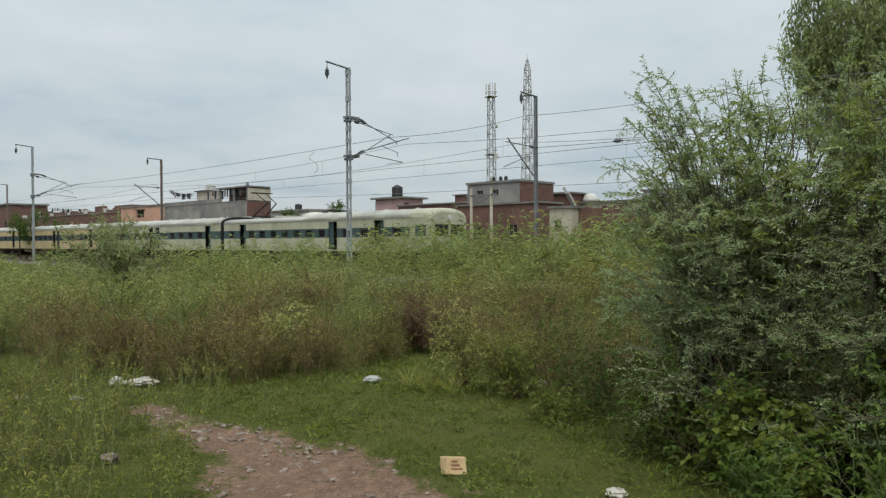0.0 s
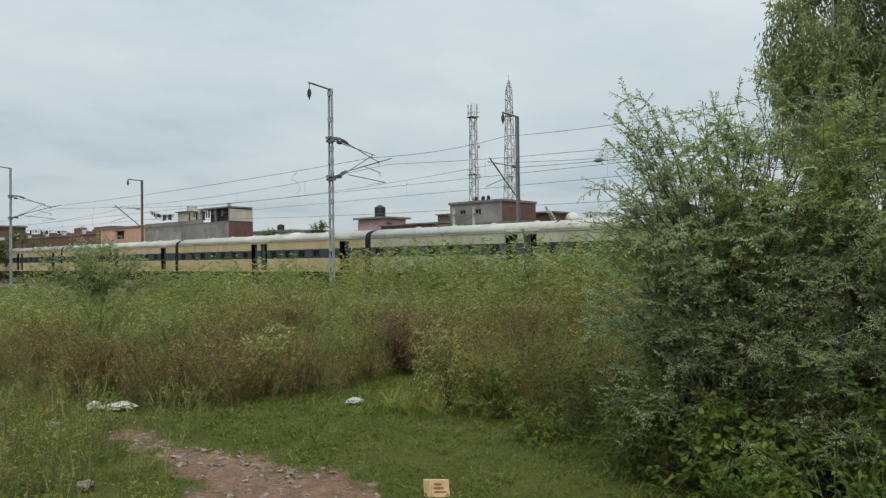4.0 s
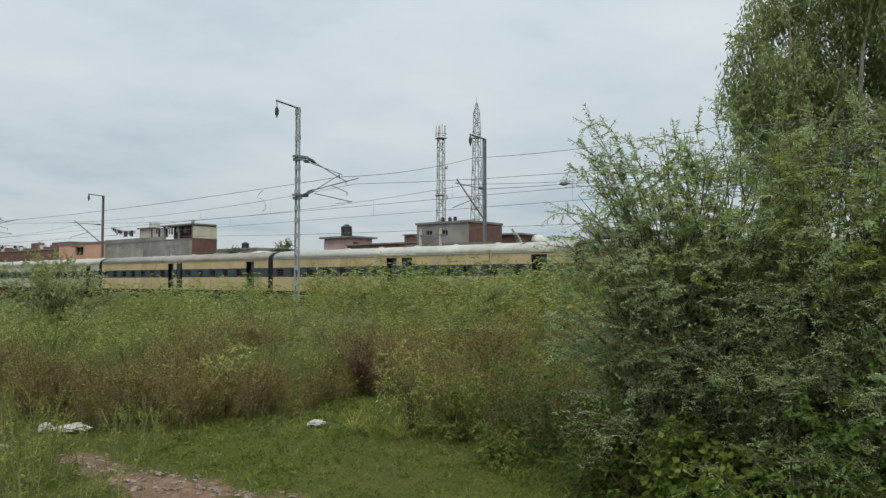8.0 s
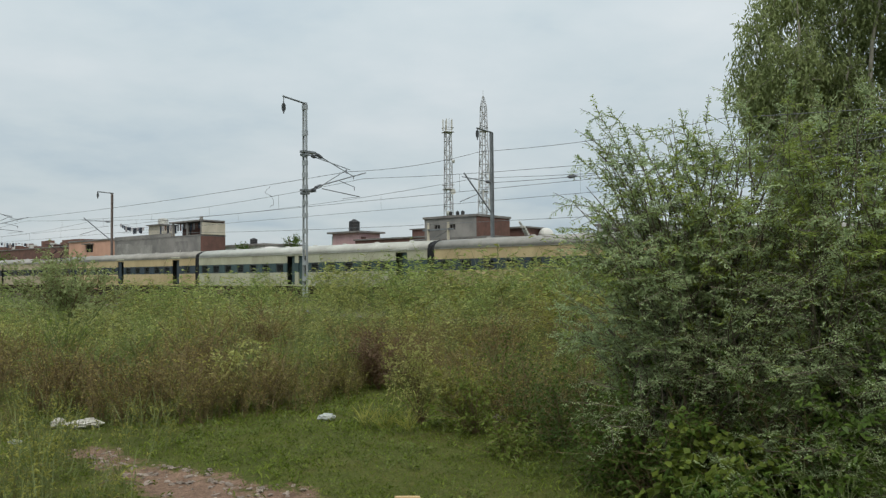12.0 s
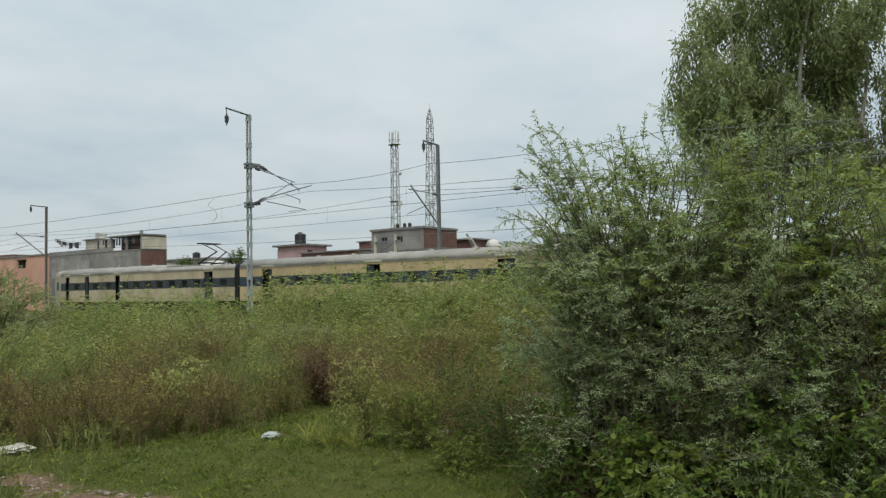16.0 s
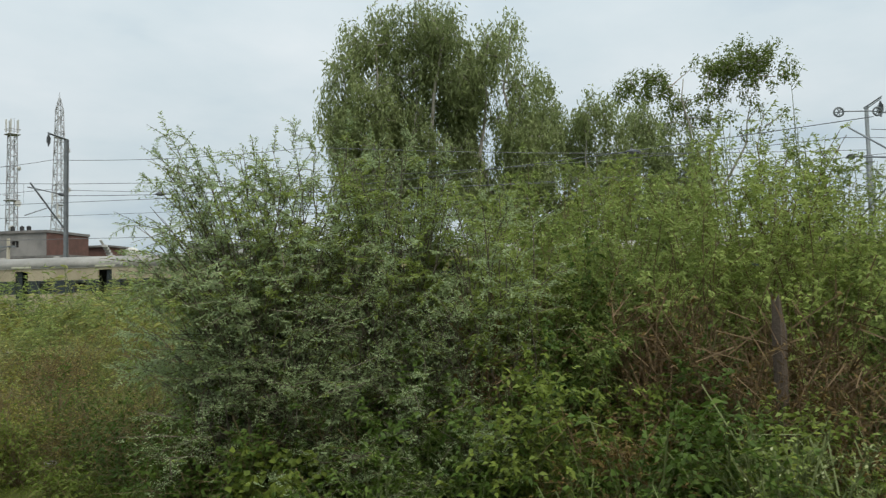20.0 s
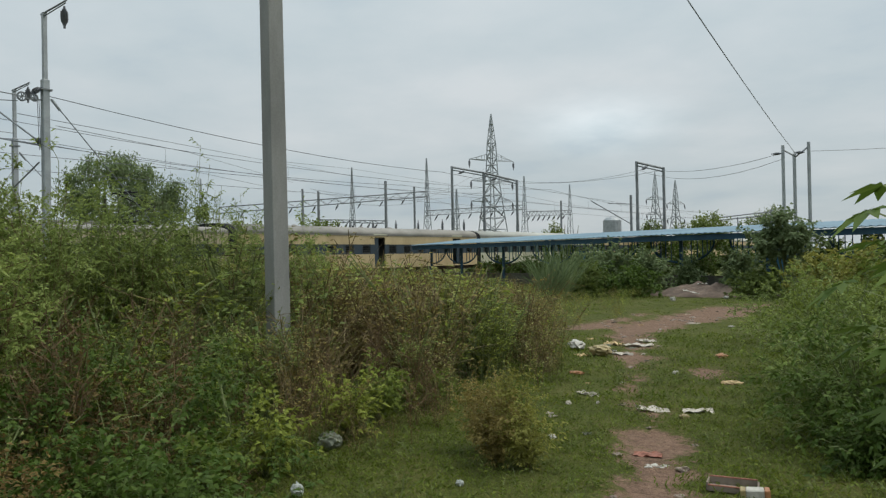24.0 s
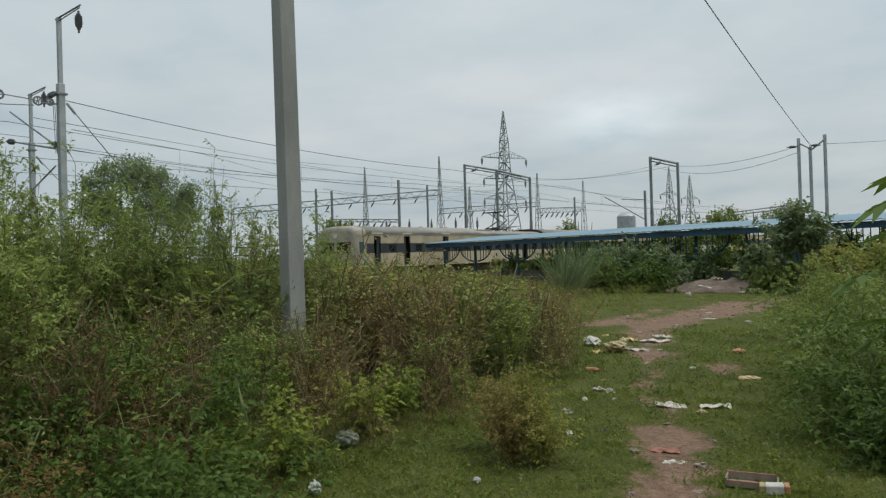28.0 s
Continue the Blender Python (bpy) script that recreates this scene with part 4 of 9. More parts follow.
# ---------------------------------------------------------------- telecom towers
def telecom_tower(x, y, h, base, top, bays, label, spike):
    root = thing("telecom_tower", pose(x, y, 0, 0, 0, 20), label, "telecom tower", "telecom towers")
    part("lattice", lattice(bmesh.new(), base, top, h - 2.5, 0.075, bays, ease=0.8), M["tower"], root)
    for z in ((h - 2.6, h - 14.5) if not spike else (h - 8.0, h - 21.0)):
        bm = bmesh.new()
        w = top + 0.42 if not spike else top + 0.2
        for a, b in (((-w, -w), (w, -w)), ((w, -w), (w, w)), ((w, w), (-w, w)), ((-w, w), (-w, -w))):
            bar(bm, (*a, z), (*b, z), 0.09, 4)
            bar(bm, (*a, z + 0.9), (*b, z + 0.9), 0.05, 4)
        box(bm, -w, w, -w, w, z - 0.08, z - 0.02)
        part("platform", bm, M["tower"], root)
    ref = None
    for k in range(5):
        a = k * math.pi * 0.4 + 0.3
        w = top + 0.45 if not spike else 1.15
        zz = h - 2.0 if not spike else h - 17.0 - 1.9 * k
        if ref is None:
            bm = bmesh.new()
            box(bm, -0.12, 0.12, -0.08, 0.08, -0.3, 2.1, 0.03)
            ref = part("antenna_panel", bm, M["white_wall"], root, "pale upright panel antenna")
            ref.matrix_basis = pose(w * math.cos(a), w * math.sin(a), zz, 0, 0, math.degrees(a))
        else:
            again(ref, pose(w * math.cos(a), w * math.sin(a), zz, 0, 0, math.degrees(a)), root)
    for k, (zz, rr) in enumerate(((h * 0.55, 0.55), (h * 0.42, 0.45), (h * 0.74, 0.4))):
        bm = bmesh.new()
        lathe(bm, ((0.05, 0), (rr * 0.8, 0.1), (rr, 0.35), (rr, 0.5)), 12)
        o = part("dish_antenna", bm, M["white_wall"], root, "round white microwave dish")
        o.matrix_basis = pose((-1) ** k * (base * 0.65), -base * 0.7, zz, 90, 0, 25 * k)
    bm = bmesh.new()
    if spike:
        lattice(bm, top, 0.1, 2.2, 0.06, 2, z0=h - 2.5)
        bar(bm, (0, 0, h - 0.4), (0, 0, h + 0.9), 0.05, 5)
    else:
        bar(bm, (0.3, 0, h - 2.5), (0.3, 0, h + 0.4), 0.06, 5)
        bar(bm, (-0.5, 0.2, h - 2.5), (-0.5, 0.2, h), 0.05, 5)
    part("lightning_rod", bm, M["tower"], root)


telecom_tower(10.1, 149.7, 33.6, 0.9, 0.55, 16, "grey steel lattice telecom tower with panel antennas on two platforms", False)
telecom_tower(18.2, 154.9, 40.2, 1.45, 0.5, 18, "tall tapering steel lattice telecom tower with dishes", True)


# ---------------------------------------------------------------- houses beyond the railway
def wall_box(root, name, s0, s1, d0, d1, z0, z1, material, label="", holes=()):
    """Four walls with thickness; holes in the side that faces the line: (s, z, width, height, kind)."""
    th = 0.23

    def piece(*lim):
        return part(name, box(bmesh.new(), *lim), material, root, label)

    xs = sorted({s0, s1, *(h[0] - h[2] / 2 for h in holes), *(h[0] + h[2] / 2 for h in holes)})
    for a, b in zip(xs, xs[1:]):
        mid = (a + b) / 2
        cut = [h for h in holes if abs(mid - h[0]) < h[2] / 2]
        zs = [z0, *[v for h in sorted(cut, key=lambda h: h[1]) for v in (h[1], h[1] + h[3])], z1]
        for k in range(0, len(zs), 2):
            if zs[k + 1] - zs[k] > 0.01:
                piece(a, b, d0, d0 + th, zs[k], zs[k + 1])
    piece(s0, s0 + th, d0 + th, d1 - th, z0, z1)
    piece(s1 - th, s1, d0 + th, d1 - th, z0, z1)
    w = piece(s0, s1, d1 - th, d1, z0, z1)
    for s, z, wd, ht, kind in holes:
        # closing panel; its near-black colour stands in for the unlit room behind
        bm = bmesh.new()
        box(bm, s - wd / 2, s + wd / 2, d0 + 0.12, d0 + 0.15, z, z + ht)
        win = part("window" if kind != "door" else "door", bm, M["dark_open"], root, "recessed panel coloured dark like an unlit room")
        bm = bmesh.new()
        for a, b in ((-wd / 2, -wd / 2 + 0.06), (wd / 2 - 0.06, wd / 2), (-0.03, 0.03)):
            box(bm, s + a, s + b, d0 + 0.06, d0 + 0.11, z, z + ht)
        part("frame", bm, M["slab"], win)
        if kind == "hood":
            bm = bmesh.new()
            box(bm, s - wd / 2 - 0.25, s + wd / 2 + 0.25, d0 - 0.55, d0, z + ht + 0.05, z + ht + 0.15)
            part("hood", bm, M["slab"], win)
    return w


def slab(root, s0, s1, d0, d1, z, name="roof", material=None, over=0.25, th=0.15):
    bm = bmesh.new()
    box(bm, s0 - over, s1 + over, d0 - over, d1 + over, z, z + th)
    return part(name, bm, material or M["slab"], root)


def house(label, category="house"):
    return thing("house", pose(0, 0, 0, 0, 0, TRACK_TURN), label, category, "houses beyond the railway")


def rooftop_tank(s, d, z, label="black ribbed plastic water tank on a flat roof", r=0.55, h=1.15, material=None):
    root = thing("water_tank", pose(*tp(s, d, z)), label, "water tank", "rooftop water tanks")
    bm = bmesh.new()
    prof = []
    for k in range(7):
        prof += [(r, h * k / 7), (r * 1.05, h * (k + 0.4) / 7), (r, h * (k + 0.8) / 7)]
    lathe(bm, prof + [(r * 0.6, h * 1.08)], 14)
    part("barrel", bm, material or M["pvc_black"], root)
    part("lid", lathe(bmesh.new(), ((r * 0.4, h * 1.08), (r * 0.4, h * 1.16), (r * 0.2, h * 1.19)), 12), material or M["pvc_black"], root)


G = -0.9
# grey house with a covered roof terrace
h = house("grey rendered two-storey house with a roof terrace and drying clothes")
wall_box(h, "wall", -90.2, -71.1, 46, 49.2, G, 6.1, M["render_grey"], "patchy grey cement render")
slab(h, -90.2, -71.1, 46, 49.2, 6.1, over=0.03, th=0.14)
for s0, s1, z0, z1 in ((-89.6, -86.2, 3.4, 5.7), (-86.2, -81.2, 3.0, 5.4), (-76.4, -73.6, 4.4, 5.6)):
    part("plaster_patch", box(bmesh.new(), s0, s1, 45.985, 46.0, z0, z1), M["plaster_pale"], h, "paler weathered plaster patch")
bm = bmesh.new()
box(bm, -71.1, -71.02, 46.0, 49.1, G, 6.05)
part("brick_side", bm, M["brick"], h, "bare brick end wall")
for a in (-77.0, -74.0, -71.25):
    part("terrace_post", box(bmesh.new(), a, a + 0.2, 46.05, 46.25, 6.24, 7.72), M["render_grey"], h)
wall_box(h, "upper_room", -77.0, -71.1, 47.4, 49.1, 6.24, 7.72, M["brick"], "brick roof room", [(-75.6, 6.3, 0.9, 1.35, "door")])
part("side_screen", box(bmesh.new(), -71.08, -70.98, 46.1, 49.1, 6.24, 7.6), M["cream_wall"], h, "cream plastered side wall")
slab(h, -77.2, -71.0, 46.0, 48.9, 7.72, over=0.12, th=0.16)
part("parapet_stub", box(bmesh.new(), -71.3, -71.0, 46.0, 46.25, 7.86, 8.25), M["render_grey"], h)
part("parapet", box(bmesh.new(), -90.2, -77.2, 46.0, 46.15, 6.24, 6.62), M["render_grey"], h)
wall_box(h, "stair_room", -83.8, -81.2, 47, 49.0, 6.24, 7.8, M["cream_wall"], "cream stair room")
slab(h, -83.8, -81.2, 47, 49.0, 7.8, th=0.12)
rooftop_tank(-82.2, 48.0, 7.92, "pale plastic water tank on a stair room", 0.6, 0.7, M["white_wall"])
# clothes on a line
rng = random.Random(4)
line = thing("clothes_line", pose(0, 0, 0, 0, 0, TRACK_TURN), "clothes hung to dry over a flat roof", "clothes line")
bm = bmesh.new()
polybar(bm, [(-89.6, 46.4, 8.35), (-86, 46.4, 7.75), (-83.8, 46.9, 7.6)], 0.015, 4)
part("line", bm, M["wire"], line)
for k in range(13):
    f = k / 12.0
    s = -89.4 + 5.4 * f
    z = 8.3 - 0.65 * f - 0.25 * math.sin(f * 3.1)
    bm = bmesh.new()
    w, ht = rng.uniform(0.28, 0.5), rng.uniform(0.35, 0.8)
    box(bm, s - w / 2, s + w / 2, 46.38, 46.42, z - ht, z, 0.01)
    part("garment", bm, M["cloth_dark"] if k % 3 else M["cloth_light"], line)
line = thing("clothes_line", pose(0, 0, 0, 0, 0, TRACK_TURN), "clothes hung to dry on a covered roof terrace", "clothes line")
bm = bmesh.new()
bar(bm, (-80.6, 46.5, 7.6), (-71.2, 46.5, 7.6), 0.015, 4)
part("line", bm, M["wire"], line)
for k in range(17):
    s = -80.2 + 8.6 * k / 16.0
    bm = bmesh.new()
    w, ht = rng.uniform(0.25, 0.4), rng.uniform(0.5, 1.1)
    box(bm, s - w / 2, s + w / 2, 46.48, 46.52, 7.58 - ht, 7.58, 0.01)
    part("garment", bm, (M["cloth_dark"], M["cloth_light"], M["brick"])[k % 3], line)
# low sheds and walls before the grey house
h = house("low grey cement shed with a flat roof before the grey house", "shed")
wall_box(h, "wall", -75.6, -70.8, 43.0, 45.3, G, 2.45, M["render_grey"], "stained cement", [(-72.3, 0.9, 0.5, 0.6, "x")])
slab(h, -75.6, -70.8, 43.0, 45.3, 2.45, over=0.15, th=0.12)
h = house("broken brick wall with rubble on its top", "wall")
wall_box(h, "wall", -78.6, -73.6, 45.4, 45.9, G, 3.95, M["brick"])
rng = random.Random(8)
for k in range(9):
    q = -78.4 + k * 0.52
    part("rubble", box(bmesh.new(), q, q + rng.uniform(0.15, 0.5), 45.5, 45.8, 3.95, 3.95 + rng.uniform(0.08, 0.35), 0.03), M["white_wall"] if k > 6 else M["brick"], h)
part("leaning_plank", bar(bmesh.new(), (-74.9, 45.3, 3.4), (-74.0, 45.3, 4.5), 0.07, 5), M["white_wall"], h, "pale leaning plank")
h = house("low brick shed with a ragged upper wall", "shed")
wall_box(h, "wall", -70.6, -62.8, 44.0, 45.8, G, 2.8, M["brick"])
slab(h, -70.6, -62.8, 44.0, 45.8, 2.8, over=0.1, th=0.1)
wall_box(h, "upper_wall", -67.7, -63.0, 45.2, 45.75, 2.9, 3.75, M["brick"])
wall_box(h, "end_wall", -62.7, -60.2, 45.1, 45.6, G, 3.5, M["brick"])
ob = thing("water_tank", pose(*tp(-68.2, 44.5, 2.9), 0, 0, TRACK_TURN), "white square cement water tank on a brick shed", "water tank", "rooftop water tanks")
part("tank", box(bmesh.new(), -1.05, 1.05, -0.45, 0.45, 0, 1.25, 0.04), M["white_wall"], ob)
part("lid", box(bmesh.new(), -1.12, 1.12, -0.5, 0.5, 1.252, 1.34, 0.02), M["white_wall"], ob)
ob = thing("water_tank", pose(*tp(-78.0, 61.0, 4.3), 0, 0, TRACK_TURN), "broad white domed water tank behind a low house", "water tank", "rooftop water tanks")
part("stand", lathe(bmesh.new(), ((1.5, -5.2), (1.5, 0.0)), 16), M["render_grey"], ob)
part("dome", lathe(bmesh.new(), ((1.75, 0.0), (1.8, 0.45), (1.6, 0.8), (1.0, 1.05), (0.2, 1.15)), 18), M["white_wall"], ob, "", True)
# orange house
h = house("orange plastered single-storey house with a small ventilator window")
wall_box(h, "wall", -105.1, -92.8, 47, 53, G, 6.45, M["orange_wall"], "orange plaster", [(-99.0, 5.0, 1.9, 1.0, "hood")])
slab(h, -105.1, -92.8, 47, 53, 6.45, over=0.12, th=0.2)
h = house("bare brick house with a ragged parapet and rubbish on its roof")
wall_box(h, "wall", -157.0, -108.0, 50, 58, G, 6.2, M["brick"], "", [(-150, 3, 1.0, 1.1, "x"), (-139, 3, 1.0, 1.1, "x"), (-121, 3, 1, 1.1, "x")])
slab(h, -157, -108, 50, 58, 6.2, over=0.1)
for k in range(26):
    s = -156 + 47.0 * k / 26 + rng.uniform(0, 1)
    bm = bmesh.new()
    box(bm, s, s + rng.uniform(0.5, 1.7), 50 + rng.uniform(0, 0.6), 51 + rng.uniform(0, 0.6), 6.35, 6.35 + rng.uniform(0.3, 1.1))
    part("parapet_brickwork", bm, M["brick"] if k % 4 else M["white_wall"], h)
bm = bmesh.new()
box(bm, -113.9, -108.1, 49.9, 56, 6.35, 7.25)
part("parapet_brickwork", bm, M["brick"], h)
line = thing("clothes_line", pose(0, 0, 0, 0, 0, TRACK_TURN), "clothes hung along a brick parapet", "clothes line")
for k in range(12):
    s = -139 + 13.0 * k / 11.0
    bm = bmesh.new()
    box(bm, s - 0.35, s + 0.35, 49.85, 49.9, 6.9 + 0.3 * math.sin(k), 7.7 - 0.05 * k, 0.01)
    part("garment", bm, (M["cloth_dark"], M["cloth_light"])[k % 2], line)
h = house("brown brick house with a flat concrete roof")
wall_box(h, "wall", -185, -161.5, 50, 57, G, 9.2, M["brick"], "", [(-164, 4.5, 1.0, 1.3, "hood"), (-169, 4.5, 1.0, 1.3, "hood")])
slab(h, -185, -161.5, 50, 57, 9.2, over=0.3, th=0.3)
# low roofs between
h = house("low whitewashed house with a flat roof")
wall_box(h, "wall", -88, -78, 60, 66, G, 5.6, M["white_wall"])
slab(h, -88, -78, 60, 66, 5.6, th=0.25)
rooftop_tank(-83.0, 62, 5.85, "black plastic water tank on a low roof", 0.5, 0.8)
h = house("low house with a pale green roof room")
wall_box(h, "wall", -76, -62, 64, 70, G, 5.0, M["white_wall"])
slab(h, -76, -62, 64, 70, 5.0, th=0.25)
wall_box(h, "roof_room", -70.5, -67.5, 65, 68, 5.25, 6.6, mat("pale_green_wall", (0.36, 0.50, 0.44), (0.28, 0.40, 0.35), 0.85, 0.8, 14, 0.1), "pale green plaster")
# pink house with a tank
h = house("pink plastered house with an overhanging flat roof")
wall_box(h, "wall", -62.8, -58.5, 58, 61.5, G, 6.35, M["pink_wall"], "pink plaster", [(-60.6, 3.0, 0.9, 1.2, "x")])
slab(h, -62.8, -58.5, 58, 61.5, 6.35, over=0.45, th=0.2)
bm = bmesh.new()
box(bm, -58.5, -58.42, 58.4, 59.1, 3.8, 5.9)
part("door", bm, M["brick"], h, "reddish side door")
rooftop_tank(-60.6, 59.4, 6.55, r=0.62, h=1.25)
h = house("unfinished red brick house with a tin lean-to")
wall_box(h, "wall", -57.0, -46.8, 56, 60, G, 5.3, M["brick"], "", [(-54.5, 3.2, 1.0, 1.0, "x"), (-50.0, 3.2, 1.0, 1.0, "x")])
slab(h, -57, -46.8, 56, 60, 5.3, over=0.15)
wall_box(h, "roof_room", -49.6, -46.8, 57, 60, 5.45, 6.2, M["brick"])
slab(h, -49.6, -46.8, 57, 60, 6.2, over=0.2, th=0.1)
# red and grey house under the towers
h = house("unfinished brick house with a grey cement front under a flat roof")
wall_box(h, "wall", -43.7, -37.7, 52, 57.2, G, 6.7, M["render_grey"], "grey cement front", [(-42.2, 5.6, 0.7, 0.5, "x"), (-40.4, 5.6, 0.7, 0.5, "x")])
bm = bmesh.new()
box(bm, -37.7, -37.6, 52.0, 57.2, G, 6.68)
part("brick_side", bm, M["brick"], h, "bare red brick side wall")
slab(h, -43.7, -37.65, 52, 57.2, 6.7, over=0.12, th=0.2)
for s in (-41.2, -40.4, -39.8):
    rooftop_tank(s, 52.8, 6.9, "small black drum on a flat roof", 0.16, 0.4)
h = house("long low red brick house with a flat roof")
wall_box(h, "wall", -41.5, -33.0, 48, 51.4, G, 4.5, M["brick"], "", [(-39.3, 1.7, 0.9, 1.1, "x"), (-35.5, 1.7, 0.9, 1.1, "x")])
slab(h, -41.5, -33.0, 48, 51.4, 4.5, over=0.15)
h = house("small brick house with a white outside stair")
wall_box(h, "wall", -40.5, -37.6, 60, 63, G, 6.0, M["brick"])
slab(h, -40.5, -37.6, 60, 63, 6.0)
bm = bmesh.new()
for k in range(8):
    box(bm, -37.3, -36.9, 58.6 + k * 0.22, 58.9 + k * 0.22, 5.9 - k * 0.22, 6.1 - k * 0.22)
bar(bm, (-37.3, 58.4, 6.5), (-37.3, 60.6, 4.5), 0.12, 4)
part("stair", bm, M["white_wall"], h, "white outside stair")
h = house("pale flaking plaster house with a barred opening")
wall_box(h, "wall", -30.6, -28.7, 46, 47.8, G, 3.9, M["cream_wall"], "flaking pale plaster", [(-29.9, 2.2, 0.6, 0.8, "x")])
slab(h, -30.6, -28.7, 46, 47.8, 3.9, over=0.15)
h = house("long red brick yard wall", "wall")
for s0, s1, zt in ((-28.6, -25.2, 3.85), (-25.1, -22.9, 3.55), (-22.8, -18.2, 3.7), (-18.1, -14.0, 3.3)):
    wall_box(h, "wall", s0, s1, 47, 47.6, G, zt, M["brick"])
rng = random.Random(21)
for k in range(26):
    q = rng.uniform(-28.5, -14.5)
    zt = 3.85 if q < -25.4 else 3.55 if q < -23.3 else 3.7 if q < -18.5 else 3.3
    part("loose_brick", box(bmesh.new(), q, q + rng.uniform(0.2, 0.45), 47.1, 47.45, zt, zt + rng.uniform(0.07, 0.2), 0.02), M["brick"], h)
h = house("low cream house with a flat roof and a small dome")
wall_box(h, "wall", -38.0, -31.0, 62, 66, G, 5.1, M["cream_wall"])
slab(h, -38, -31, 62, 66, 5.1)
part("dome", lathe(bmesh.new(), ((0.8, 5.25), (0.78, 5.5), (0.6, 5.85), (0.3, 6.05), (0.05, 6.1)), 14, tuple(Vector((-37.0, 62.8, 0)))), M["white_wall"], h, "small white dome", True)
h = house("cream house block with a dark window")
wall_box(h, "wall", -25.0, -20.5, 50, 54, G, 5.1, M["white_wall"], "", [(-23.6, 3.6, 0.8, 1.1, "hood")])
slab(h, -25, -20.5, 50, 54, 5.1, over=0.15)
# a pair of poles with a crossbar
root = thing("twin_pole", pose(0, 0, 0, 0, 0, TRACK_TURN), "two rough concrete poles carrying a small platform", "utility pole")
for s in (-36.6, -34.6):
    bm = bmesh.new()
    bar(bm, (s, 44, G), (s, 44, 5.6), 0.16, 6, 0.11)
    part("pole", bm, M["cream_wall"], root)
bm = bmesh.new()
box(bm, -37.1, -34.1, 43.9, 44.1, 5.0, 5.12)
bar(bm, (-36.6, 44, 4.1), (-34.6, 44, 5.0), 0.03, 4)
part("crossbar", bm, M["steel_dark"], root)


# ---------------------------------------------------------------- the train
COACH_L = 22.3
Z_BOT, Z_BAND0, Z_BAND1, Z_GUT, Z_TOP = 1.26, 2.14, 2.74, 3.30, 3.85
HALF, WIDTH, WELL = 10.88, 1.62, 0.2
DOORS = ((-0.55, 0.8), (0.6, 0.8), (9.0, 0.9))
SIDE_DOORS = ((-8.4, 0.9), (0.0, 1.0), (8.3, 1.0))
TAIL_DOORS = ((-9.0, 0.6), (-6.2, 0.65), (-2.1, 0.65), (8.3, 0.9))
HEAD_DOORS = ((-8.3, 0.9), (2.2, 0.9), (6.6, 0.9))


def roof_profile(n=9, w=WIDTH, z0=Z_GUT, z1=Z_TOP):
    pts = []
    for k in range(n + 1):
        a = math.pi * k / n
        pts.append((-w * math.copysign(abs(math.cos(a)) ** 0.75, math.cos(a)), z0 + (z1 - z0) * math.sin(a) ** 0.8))
    return pts


def loft(bm, rings):
    """Join rings of (x, y, z) points of equal count; closed at both ends."""
    vs = [[bm.verts.new(p) for p in r] for r in rings]
    for a, b in zip(vs, vs[1:]):
        for k in range(len(a)):
            j = (k + 1) % len(a)
            bm.faces.new((a[k], a[j], b[j], b[k]))
    bm.faces.new(vs[0][::-1])
    bm.faces.new(vs[-1])
    return bm


